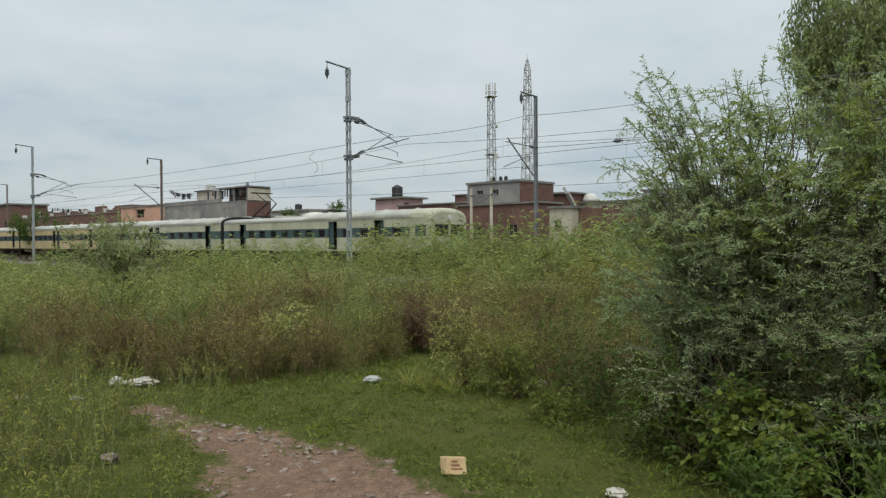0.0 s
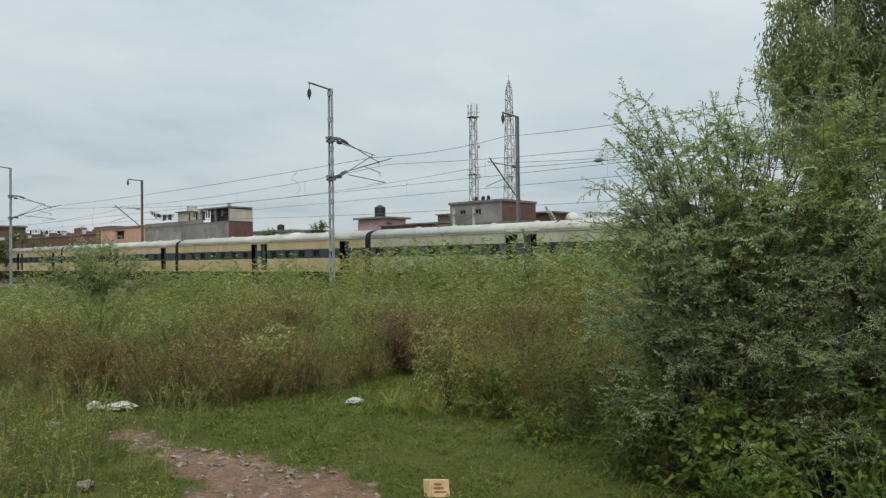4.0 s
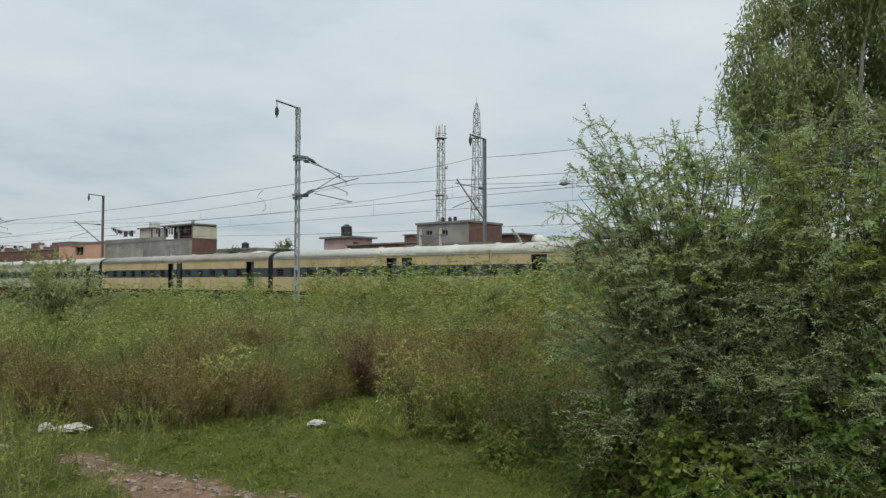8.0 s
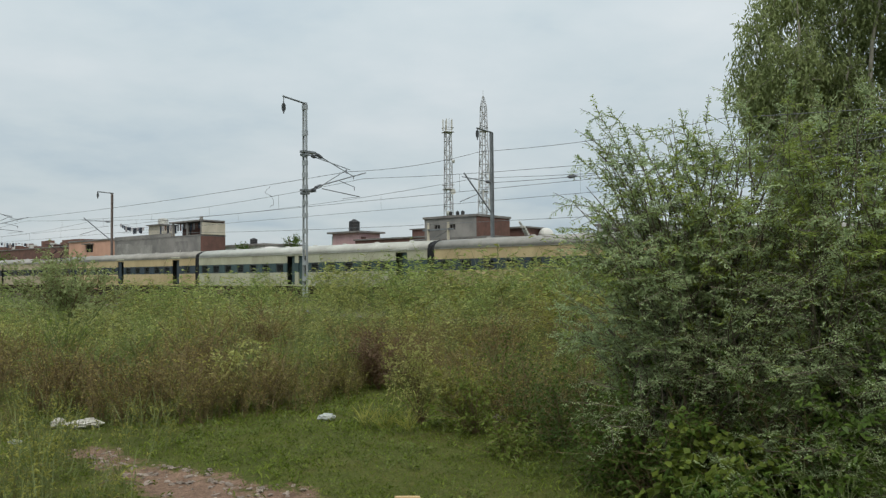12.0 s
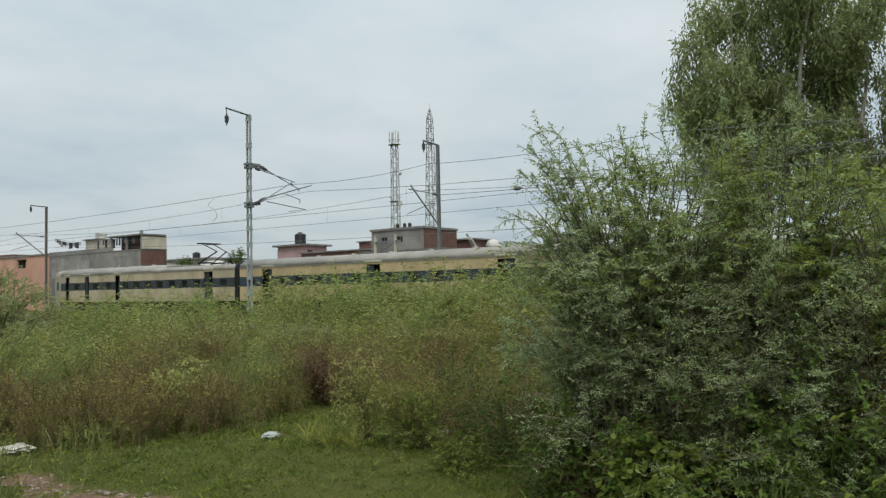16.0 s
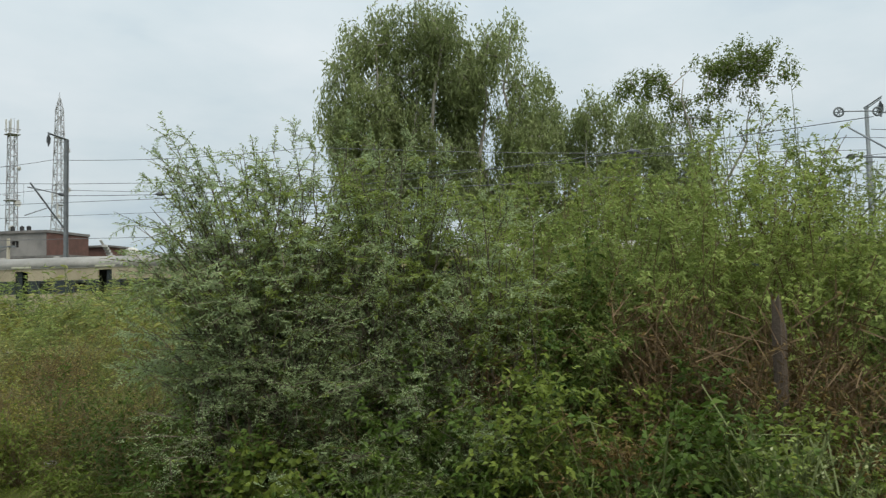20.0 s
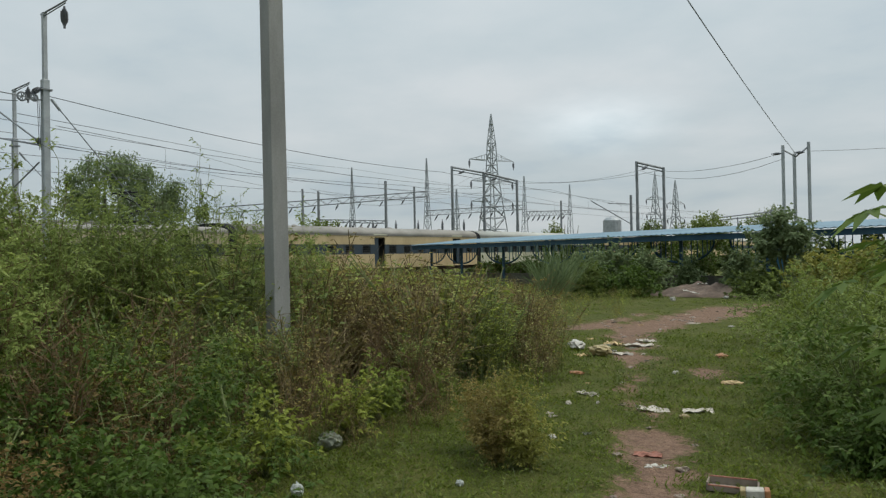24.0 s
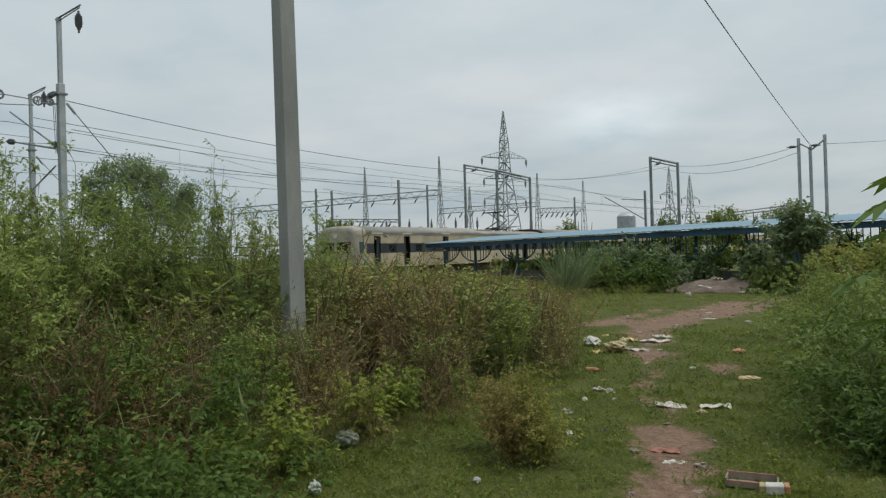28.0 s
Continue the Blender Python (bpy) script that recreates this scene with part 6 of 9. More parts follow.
for x, y, h, b, lab in ((119.7, -10.1, 17.8, 0.75, "pointed lattice steel mast of the substation"), (130.1, 2.4, 17.6, 0.7, "pointed lattice steel mast of the substation"),
                        (127.0, -28.1, 15.5, 0.65, "pointed lattice steel mast of the substation"), (134.7, -38.6, 14.7, 0.65, "pointed lattice steel mast of the substation"),
                        (118.0, -14.8, 12.5, 0.6, "pointed lattice steel mast of the substation"), (132.0, 29.0, 16.0, 0.6, "pointed lattice steel mast of the substation")):
    root = thing("lattice_mast", pose(x, y, -0.6, 0, 0, 30), lab, "lattice mast", "substation masts")
    bm = bmesh.new()
    lattice(bm, b, 0.28, h * 0.62, 0.048, 7)
    lattice(bm, 0.28, 0.05, h * 0.38 + 0.6, 0.045, 4, z0=h * 0.62)
    part("lattice", bm, M["steel"], root)
# low equipment with upright insulators
for k in range(11):
    x, y = 108 + 1.5 * math.sin(k * 2.1), 16 - 3.4 * k
    root = thing("substation_support", pose(x, y, -0.6, 0, 0, 10), "steel stand with an upright insulator in the substation", "insulator stand", "insulator stands")
    bm = bmesh.new()
    lattice(bm, 0.25, 0.2, 5.6, 0.045, 5)
    part("stand", bm, M["steel_dark"], root)
    part("insulator", insulator(bmesh.new(), (0, 0, 5.6), (0, 0, 7.6), 0.2), M["insulator"], root)


def pylon(x, y, h, w, label, arms, r=0.14):
    root = thing("pylon", pose(x, y, -0.6, 0, 0, -65), label, "pylon", "transmission pylons")
    bm = bmesh.new()
    lattice(bm, w, w * 0.30, h * 0.62, r, 8)
    lattice(bm, w * 0.30, w * 0.22, h * 0.20, r, 4, z0=h * 0.62)
    lattice(bm, w * 0.22, 0.06, h * 0.18 + 0.6, r * 0.8, 4, z0=h * 0.82)
    part("lattice", bm, M["steel"], root)
    for z, half in arms:
        bm = bmesh.new()
        ww = w * 0.26
        for sgn in (-1, 1):
            tip = Vector((sgn * half, 0, z))
            for oy in (-ww, ww):
                bar(bm, (sgn * ww, oy, z), tip, r * 0.8, 3)
                bar(bm, (sgn * ww, oy, z + h * 0.045), tip, r * 0.7, 3)
                for f in (0.3, 0.6):
                    bar(bm, Vector((sgn * ww, oy, z)).lerp(tip, f), Vector((sgn * ww, oy, z + h * 0.045)).lerp(tip, f), r * 0.5, 3)
        part("crossarm", bm, M["steel"], root)
        for sgn in (-1, 1):
            part("string_insulator", insulator(bmesh.new(), (sgn * half, 0, z), (sgn * half - 0.7, -1.0, z - 2.2), 0.28), M["insulator"], root)


pylon(177.4, -31.2, 36.5, 3.4, "tall lattice steel transmission pylon with crossarms", ((25.6, 6.6), (20.4, 6.2), (15.4, 6.2)), 0.12)
pylon(277.5, -114.3, 33.2, 3.0, "distant lattice steel transmission pylon", ((23, 5.2), (17, 5.0)), 0.13)
pylon(274.5, -121.3, 29.7, 2.8, "distant lattice steel transmission pylon", ((21, 5.0), (15, 4.8)), 0.13)

# three-legged line post with its wires
root = thing("triple_pole", pose(0, 0, 0), "three slim grey steel poles standing together", "utility pole")
for x, y, h in ((45.4, -27.5, 8.5), (45.1, -28.1, 7.9), (44.6, -28.8, 8.6)):
    bm = bmesh.new()
    box(bm, x - 0.075, x + 0.075, y - 0.075, y + 0.075, -0.6, h)
    part("pole", bm, M["steel"], root)
bm = bmesh.new()
bar(bm, (45.4, -27.5, 8.2), (45.0, -28.15, 7.7), 0.05, 4)
bar(bm, (45.0, -28.15, 7.7), (44.6, -28.8, 8.3), 0.05, 4)
part("brace", bm, M["steel_dark"], root)
for c in ((45.3, -27.4, 7.95), (44.7, -28.6, 7.95)):
    part("insulator", insulator(bmesh.new(), c, Vector(c) + Vector((0.3, 0.6, 0.0)), 0.1), M["insulator"], root)
wire_run("service_wire", [(11.0, -4.6, 8.9), (18.2, -8.4, 8.25), (45.0, -28.1, 7.95)], "single dark wire slanting down to a triple pole", 0.021, 0.12)
wire_run("line_wire", [(45.4, -27.5, 8.0), (74.0, -31.0, 10.2), (88.5, -18.5, 10.5), (119.7, -10.1, 13.0)], "long slack line wire above the shelter", 0.022, 0.5)
wire_run("line_wire", [(45.4, -27.5, 7.6), (74.5, -29.0, 10.3), (89.0, -14.6, 11.5)], "long slack line wire above the shelter", 0.02, 1.1)
wire_run("line_wire", [(44.6, -28.8, 8.0), (38.0, -44.0, 8.6)], "line wire leaving a triple pole", 0.018, 0.3)
for run in (((32.9, 14.8, 8.05), (44.1, 13.3, 8.95), (69.5, 9.7, 10.95), (100.1, 2.1, 12.8)), ((35.3, 14.2, 7.95), (54.6, 12.8, 9.5), (94.7, 9.3, 11.4)), ((59.7, 6.6, 9.45), (95.1, 1.8, 13.15), (109.3, -13.0, 12.4)), ((37.2, 15.0, 7.3), (56.3, 14.2, 8.6), (96.7, 8.9, 10.2))):
    wire_run("line_wire", run, "line wire running from the railway to the substation", 0.02, 0.0)
for k, (z0, zl) in enumerate(((11.0, 9.5), (10.5, 9.0), (9.6, 8.4))):
    wire_run("line_wire", [(99.8, 7.5 - k, z0), (119.6, -9.9 + k, zl + 2), (177.0, -31.0, 12 + 6 * k)], "line wire of the substation", 0.03, 0.6)
# small railway signal bracket and post
root = thing("bracket_mast", pose(84.4, -31.7, -0.6), "dark steel mast with a slanting cantilever", "railway mast")
bm = bmesh.new()
bar(bm, (0, 0, 0), (0, 0, 9.1), 0.16, 4)
part("column", bm, M["steel_dark"], root)
bm = bmesh.new()
bar(bm, (0, 0, 5.6), (-0.8, 5.2, 8.4), 0.06, 5)
bar(bm, (0, 0, 8.0), (-0.4, 3.0, 8.1), 0.05, 5)
part("cantilever", bm, M["steel_dark"], root)
root = thing("boom_gantry", pose(0, 0, 0), "low steel post with a long level boom", "gantry")
bm = bmesh.new()
bar(bm, (64.8, -38.0, -0.6), (64.8, -38.0, 5.4), 0.14, 4)
part("post", bm, M["steel_dark"], root)
bm = bmesh.new()
bar(bm, (64.8, -38.0, 5.2), (67.3, -33.3, 4.75), 0.05, 4)
bar(bm, (64.8, -38.0, 4.9), (67.3, -33.3, 4.5), 0.05, 4)
bar(bm, (66.2, -35.4, 3.0), (66.2, -35.4, 4.8), 0.06, 4)
part("boom", bm, M["steel_dark"], root)
# distant water tower
root = thing("water_tower", pose(113.4, -39.4, -0.6), "squat pale grey water tower far off", "water tower")
part("bowl", lathe(bmesh.new(), ((1.0, 5.0), (1.45, 5.5), (1.45, 7.4), (0.9, 7.9), (0.15, 8.0)), 16), M["steel"], root)
for a in range(6):
    bm = bmesh.new()
    bar(bm, (1.2 * math.cos(a), 1.2 * math.sin(a), 0), (1.0 * math.cos(a), 1.0 * math.sin(a), 5.3), 0.1, 6)
    part("leg", bm, M["render_grey"], root)
# blue tarpaulin over a stall behind the weeds
root = thing("tarpaulin", pose(24.6, 10.2, 0), "crumpled bright blue tarpaulin stretched on poles", "tarpaulin")
bm = bmesh.new()
gr = bmesh.ops.create_grid(bm, x_segments=14, y_segments=8, size=1.0)["verts"]
for v in gr:
    v.co = Vector((v.co.x * 0.9, v.co.y * 1.2, 1.62 + 0.07 * math.sin(5 * v.co.x + 2 * v.co.y) + 0.05 * math.sin(9 * v.co.y) - 0.1 * v.co.x))
bmesh.ops.solidify(bm, geom=bm.faces[:], thickness=0.01)
part("sheet", bm, M["tarp_blue"], root)
for x, y in ((-0.8, -1.1), (0.8, -1.1), (-0.8, 1.1), (0.8, 1.1)):
    bm = bmesh.new()
    bar(bm, (x, y, -0.9), (x, y, 1.66), 0.03, 6)
    part("pole", bm, M["bark_dark"], root)


for ob in [o for o in bpy.data.objects if o not in BEFORE and o.parent is None]:
    ob.matrix_basis = SITE @ ob.matrix_basis


# ---------------------------------------------------------------- plants
R = np.random.RandomState(11)


def unit(v):
    return v / (np.linalg.norm(v, axis=-1, keepdims=True) + 1e-9)


def rand_dirs(n, r=None):
    r = r or R
    return unit(r.normal(size=(n, 3)))


def leaf_quads(base, axis, length, width, r=None, droop=0.25, face=(0, 0, 1.0), loose=0.75):
    """Pointed leaves: four corners each, from the base along the axis, turned towards face more or less."""
    n = len(base)
    axis = unit(axis)
    side = unit(np.cross(axis, np.asarray(face) + rand_dirs(n, r) * loose))
    L, W = np.broadcast_to(length, n)[:, None], np.broadcast_to(width, n)[:, None]
    down = np.array([0, 0, -1.0])
    mid = base + axis * L * 0.45
    v = np.stack([base, mid + side * W / 2, base + axis * L + down * L * droop, mid - side * W / 2], 1).reshape(-1, 3)
    return v, np.arange(4 * n).reshape(-1, 4)


def stem_quads(p, q, r0, r1):
    """Three-sided stalks from p to q."""
    n = len(p)
    ax = unit(q - p)
    u = unit(np.cross(ax, np.array([0.31, 0.77, 0.55])))
    w = np.cross(ax, u)
    r0, r1 = np.broadcast_to(r0, n)[:, None], np.broadcast_to(r1, n)[:, None]
    ring = [u * math.cos(a) + w * math.sin(a) for a in (0, 2.094, 4.189)]
    v = np.stack([p + k * r0 for k in ring] + [q + k * r1 for k in ring], 1).reshape(-1, 3)
    f = np.array([[0, 1, 4, 3], [1, 2, 5, 4], [2, 0, 3, 5]])
    return v, (np.arange(n)[:, None, None] * 6 + f).reshape(-1, 4)


class Bunch:
    """Gathers pieces of foliage; each piece names its material slot."""

    def __init__(self):
        self.v, self.q, self.m, self.n = [], [], [], 0

    def add(self, vq, slot):
        v, q = vq
        self.v.append(v), self.q.append(q + self.n), self.m.append(np.full(len(q), slot))
        self.n += len(v)
        return self

    def arrays(self):
        return np.concatenate(self.v), np.concatenate(self.q), np.concatenate(self.m)

    def build(self, name, materials):
        return mesh_np(name, *self.arrays()[:2], [M[k] for k in materials], self.arrays()[2])


def ribbon_quads(p, q, w0, w1, r):
    """Flat thin stalks, one face each."""
    side = unit(np.cross(unit(q - p), rand_dirs(len(p), r)))
    v = np.stack([p - side * w0, p + side * w0, q + side * w1, q - side * w1], 1).reshape(-1, 3)
    return v, np.arange(4 * len(p)).reshape(-1, 4)


def weed(seed, h, stems, leaves, leaf_l, leaf_w, spread=0.35, bare=0.15, twigs=0, up=0.6, tip_slot=None, droop=0.25, thick=1.0):
    """A weed of the given height: leaning stalks with side twigs, and that many leaves in all. Slots: 0 stalk, 1 leaf, tip_slot for the heads."""
    r = np.random.RandomState(seed)
    b = Bunch()
    segs = []
    for _ in range(stems):
        a, lean, hh = r.uniform(0, 6.283), spread * r.uniform(0.2, 1.0), h * r.uniform(0.6, 1.0)
        t = np.linspace(0, 1, 4)[:, None]
        d = np.array([math.cos(a), math.sin(a), 0])
        line = d * lean * hh * t**1.6 + np.array([0, 0, 1.0]) * hh * t + d * r.uniform(0, 0.05) + r.normal(size=(4, 3)) * 0.02 * h * t
        b.add(ribbon_quads(line[:-1], line[1:], 0.006 * thick * h**0.5, 0.004 * thick * h**0.5, r), 0)
        segs.append((line, bare, 1.0))
        for _ in range(twigs):
            k = r.uniform(0.3, 0.95)
            i = min(int(k * 3), 2)
            p = line[i] + (line[i + 1] - line[i]) * (k * 3 - i)
            e = p + unit(r.normal(size=3) + np.array([0, 0, 0.6])) * h * r.uniform(0.12, 0.28)
            b.add(ribbon_quads(p[None], e[None], 0.003, 0.002, r), 0)
            segs.append((np.stack([p, p * 0.67 + e * 0.33, p * 0.33 + e * 0.67, e]), 0.0, 0.6))
    share = np.array([q[2] for q in segs])
    which = r.choice(len(segs), leaves, p=share / share.sum())
    lines = np.stack([q[0] for q in segs])[which]
    low = np.array([q[1] for q in segs])[which]
    k = low + (1 - low) * r.uniform(size=leaves)
    i = np.minimum((k * 3).astype(int), 2)
    rows = np.arange(leaves)
    pts = lines[rows, i] + (lines[rows, i + 1] - lines[rows, i]) * (k * 3 - i)[:, None]
    ang = r.uniform(0, 6.283, leaves)
    dirs = np.stack([np.cos(ang), np.sin(ang), up + r.normal(size=leaves) * 0.35], 1)
    size = r.uniform(0.55, 1.2, leaves)
    hi = (pts[:, 2] > 0.72 * h) if tip_slot is not None else np.zeros(leaves, bool)
    b.add(leaf_quads(pts[~hi], dirs[~hi], leaf_l * size[~hi], leaf_w * size[~hi], r, droop), 1)
    if hi.any():
        b.add(leaf_quads(pts[hi], dirs[hi], leaf_l * 0.7 * size[hi], leaf_w * size[hi], r, 0.0), tip_slot)
    return b.arrays()


def tuft(seed, h, n, spread=0.5, width=0.006, foot=0.05):
    """A tuft of grass blades."""
    r = np.random.RandomState(seed)
    a = r.uniform(0, 6.283, n)
    base = np.stack([np.cos(a + 1.9), np.sin(a + 1.9), 0 * a], 1) * (foot * np.sqrt(r.uniform(0, 1, n)))[:, None]
    d = np.stack([np.cos(a) * spread, np.sin(a) * spread, np.ones(n)], 1) + r.normal(size=(n, 3)) * 0.2
    hh = h * r.uniform(0.5, 1, n)
    v, q = leaf_quads(base, d, hh, np.full(n, width), r, 0.2)
    return v, q, np.ones(len(q), int)


def scatter(name, templates, xy, scale, materials, label, category, sink=0.0, lean=0.12, z=None):
    """One object of kind stuff: copies of the templates stood on the ground at the given places."""
    xy = np.asarray(xy)
    n = len(xy)
    z = ground_z(xy[:, 0], xy[:, 1]) if z is None else z
    pick = R.randint(0, len(templates), n)
    V, Q, MI, TN, off = [], [], [], [], 0
    for k, (tv, tq, tm) in enumerate(templates):
        ids = np.where(pick == k)[0]
        if not len(ids):
            continue
        a = R.uniform(0, 6.283, len(ids))
        s = np.broadcast_to(scale, n)[ids]
        c, sn = np.cos(a), np.sin(a)
        lx, ly = R.normal(size=len(ids)) * lean, R.normal(size=len(ids)) * lean
        x = tv[None, :, 0] * c[:, None] - tv[None, :, 1] * sn[:, None] + tv[None, :, 2] * lx[:, None]
        y = tv[None, :, 0] * sn[:, None] + tv[None, :, 1] * c[:, None] + tv[None, :, 2] * ly[:, None]
        p = np.stack([x, y, np.broadcast_to(tv[None, :, 2], x.shape)], -1) * s[:, None, None]
        p += np.stack([xy[ids, 0], xy[ids, 1], z[ids] - sink], 1)[:, None]
        V.append(p.reshape(-1, 3))
        Q.append((tq[None] + (np.arange(len(ids)) * len(tv))[:, None, None]).reshape(-1, 4) + off)
        MI.append(np.tile(tm, len(ids)))
        TN.append(np.repeat(R.uniform(0, 1, len(ids)), len(tv)))
        off += len(ids) * len(tv)
    ob = mesh_np(name, np.concatenate(V), np.concatenate(Q), [M[k] for k in materials], np.concatenate(MI), tone=np.concatenate(TN))
    return tagged(ob, label, category, kind="stuff")


def polar(n, az0, az1, d0, d1, power=1.0):
    """Random places: azimuth in degrees to the left of north, distance d0 to d1."""
    az = np.radians(R.uniform(az0, az1, n))
    d = np.sqrt(R.uniform(d0**2, d1**2, n)) if power == 1.0 else d0 + (d1 - d0) * R.uniform(0, 1, n) ** power
    return np.stack([-np.sin(az) * d, np.cos(az) * d], 1)


EDGE_AZ = np.array([-40.0, -20.0, -12.0, -7.0, -1.5, 3.0, 6.5, 10.0, 17.5, 24.5, 30.0, 45.0, 70.0])
EDGE_D = np.array([7.2, 7.0, 7.2, 7.6, 10.6, 10.2, 9.6, 8.7, 8.6, 10.0, 11.2, 9.0, 8.0])


def behind_edge(xy, extra=0.0):
    az = np.degrees(np.arctan2(-xy[:, 0], xy[:, 1]))
    return np.hypot(xy[:, 0], xy[:, 1]) > np.interp(az, EDGE_AZ, EDGE_D) + extra + 0.35 * fbm(xy[:, 0], xy[:, 1], 9, 3, 1.6)


def field_d(xy):
    return xy[:, 0] * 0.669 + xy[:, 1] * 0.743


olive = [weed(100 + k, 1.0, 8, 160, 0.056, 0.022, 0.6, 0.06, 4, 0.4, thick=0.6) for k in range(4)]
dry = [weed(110 + k, 1.0, 9, 170, 0.045, 0.018, 0.6, 0.12, 5, 0.5, thick=0.6) for k in range(4)]
feather = [weed(120 + k, 1.0, 8, 150, 0.062, 0.022, 0.5, 0.08, 4, 0.5) for k in range(4)]
broad = [weed(130 + k, 1.0, 7, 110, 0.085, 0.05, 0.6, 0.08, 1, 0.3, droop=0.4) for k in range(4)]
fine = [weed(150 + k, 1.0, 6, 170, 0.06, 0.024, 0.6, 0.08, 5, 0.4) for k in range(5)]
feather_far = [weed(140 + k, 1.0, 6, 105, 0.085, 0.026, 0.6, 0.3, 4, 0.35, thick=0.3) for k in range(5)]

def clumped(centres, r0, r1, each):
    """Plants gathered into rounded clumps: places, height by place in the clump, and two random numbers that the whole clump shares."""
    n = len(centres)
    rad = np.repeat(R.uniform(r0, r1, n), each)
    f = np.sqrt(R.uniform(0, 1, n * each))
    a = R.uniform(0, 6.283, n * each)
    xy = np.repeat(centres, each, 0) + np.stack([np.cos(a), np.sin(a)], 1) * (rad * f)[:, None]
    return xy, 1.0 - 0.45 * f**2, np.repeat(R.uniform(size=n), each), np.repeat(R.uniform(size=n), each)


# meadow in front of the railway: rounded clumps of one kind each
p = polar(150, 70, -22, 8.3, 14.0)
az = np.concatenate([np.linspace(27, 7, 17), np.linspace(5, -11, 9)]) + R.uniform(-0.6, 0.6, 26)
rim = np.interp(az, EDGE_AZ, EDGE_D) + R.uniform(0.15, 0.45, 26)
rim = np.stack([-np.sin(np.radians(az)) * rim, np.cos(np.radians(az)) * rim], 1)
p, dome, lot, lot2 = clumped(np.concatenate([p[behind_edge(p, 0.2)], rim]), 0.35, 0.75, 8)
lot[-26 * 8:] *= 0.75
far = np.hypot(p[:, 0], p[:, 1])
front = lot + 0.35 * fbm(p[:, 0], p[:, 1], 19, 3, 1.1)
hmix = (0.8 + 0.3 * np.clip((far - 8.5) / 5, 0, 1)) * dome * (0.72 + 0.5 * lot2) * R.uniform(0.85, 1.1, len(p))
k = front < 0.44
scatter("brown_weeds", dry, p[k], hmix[k], ["stem_brown", "leaf_dry"], "dense brown seeding weeds at the meadow's edge", "weeds")
k = (front >= 0.44) & (front < 0.72)
scatter("olive_weeds", olive, p[k], hmix[k], ["stem_brown", "leaf_olive"], "olive-green bushy weeds", "weeds")
k = front >= 0.72
scatter("leafy_weeds", feather, p[k], hmix[k], ["stem_green", "leaf_weed"], "light green leafy weeds among the brown ones", "weeds")
p = polar(205, 62, -32, 13.0, 28.5)
p, dome, lot, lot2 = clumped(p[(field_d(p) < 26.6) & behind_edge(p)], 0.8, 1.6, 8)
az = np.degrees(np.arctan2(-p[:, 0], p[:, 1]))
far = np.hypot(p[:, 0], p[:, 1])
tall = np.interp(az, (-30, -14, -4, 4, 12, 20, 40), (2.3, 2.45, 2.35, 2.15, 1.85, 1.5, 1.5)) * np.interp(far, (13, 18, 26), (0.78, 0.95, 1.15)) * dome * (0.8 + 0.35 * lot2) * R.uniform(0.88, 1.08, len(p))
tone = lot + np.interp(far, (13, 17), (-0.2, 0.15))
for name, lo, hi, mats, lab in (("green_meadow_weeds", 0.55, 9, ["stem_green", "leaf_feather"], "tall feathery green weeds filling the field before the railway"),
                                ("pale_meadow_weeds", 0.22, 0.55, ["stem_green", "leaf_seed"], "tall pale seeding weeds in the field before the railway"),
                                ("olive_meadow_weeds", -9, 0.22, ["stem_brown", "leaf_olive"], "tall olive-brown weeds filling the field before the railway")):
    k = (tone >= lo) & (tone < hi)
    scatter(name, feather_far, p[k], tall[k], mats, lab, "weeds")
p = polar(380, 62, -32, 10.0, 28.0)
p = p[(field_d(p) < 27.2) & behind_edge(p)]
scatter("low_meadow_weeds", feather_far, p, R.uniform(0.5, 0.9, len(p)), ["stem_green", "leaf_feather"], "lower green weeds between the tall clumps", "weeds")

# the tops of the growth towards the shelter fall off with the azimuth
TOP_AZ = np.array([-112.0, -107.0, -103.7, -99.3, -95.0, -89.6, -87.0, -85.6, -84.4, -81.0, -76.4, -73.5, -70.0, -68.0, -66.5, -64.5, -62.4, -58.7, -54.8, -50.7, -48.6, -44.0, -40.0, -33.0, -25.0])
TOP_EL = np.array([-5.0, -4.0, -2.6, -1.5, -0.9, -0.3, 0.5, 1.6, 0.6, 2.2, 3.2, 4.6, 5.2, 6.0, 7.5, 9.0, 9.8, 10.2, 10.3, 10.0, 8.8, 9.0, 8.6, 8.0, 8.0])


def top_at(x, y, most=3.5):
    az = np.degrees(np.arctan2(-x, y))
    return np.clip(1.6 + np.tan(np.radians(np.interp(az, TOP_AZ, TOP_EL))) * np.hypot(x, y), 0.5, most)


def pole_gap(x, y):
    """The weeds stay low on the footpath's side of the concrete pole."""
    px, py = x - 0.36, y + 0.39
    az, d = np.degrees(np.arctan2(-px, py)), np.hypot(px, py)
    return np.where((np.abs(az + 82.8) < 2.6) & (d < 8.7), np.clip(1.6 - 0.065 * d, 0.35, 9), 9.0)


# weeds round the concrete pole and towards the shelter
WEST_EDGE = tuple(site(x, y) for x, y in ((3.2, 0.9), (5.2, 0.55), (7.2, -1.0), (8.8, -2.1), (11.5, -3.3), (15.0, -4.9), (18.0, -6.6), (27.0, -11.0), (36.0, -15.0)))


def in_weeds(xy):
    best = np.interp(xy[:, 0], [q[0] for q in WEST_EDGE], [q[1] for q in WEST_EDGE])
    return xy[:, 1] > best + 0.35 * fbm(xy[:, 0], xy[:, 1], 31, 3, 1.3)


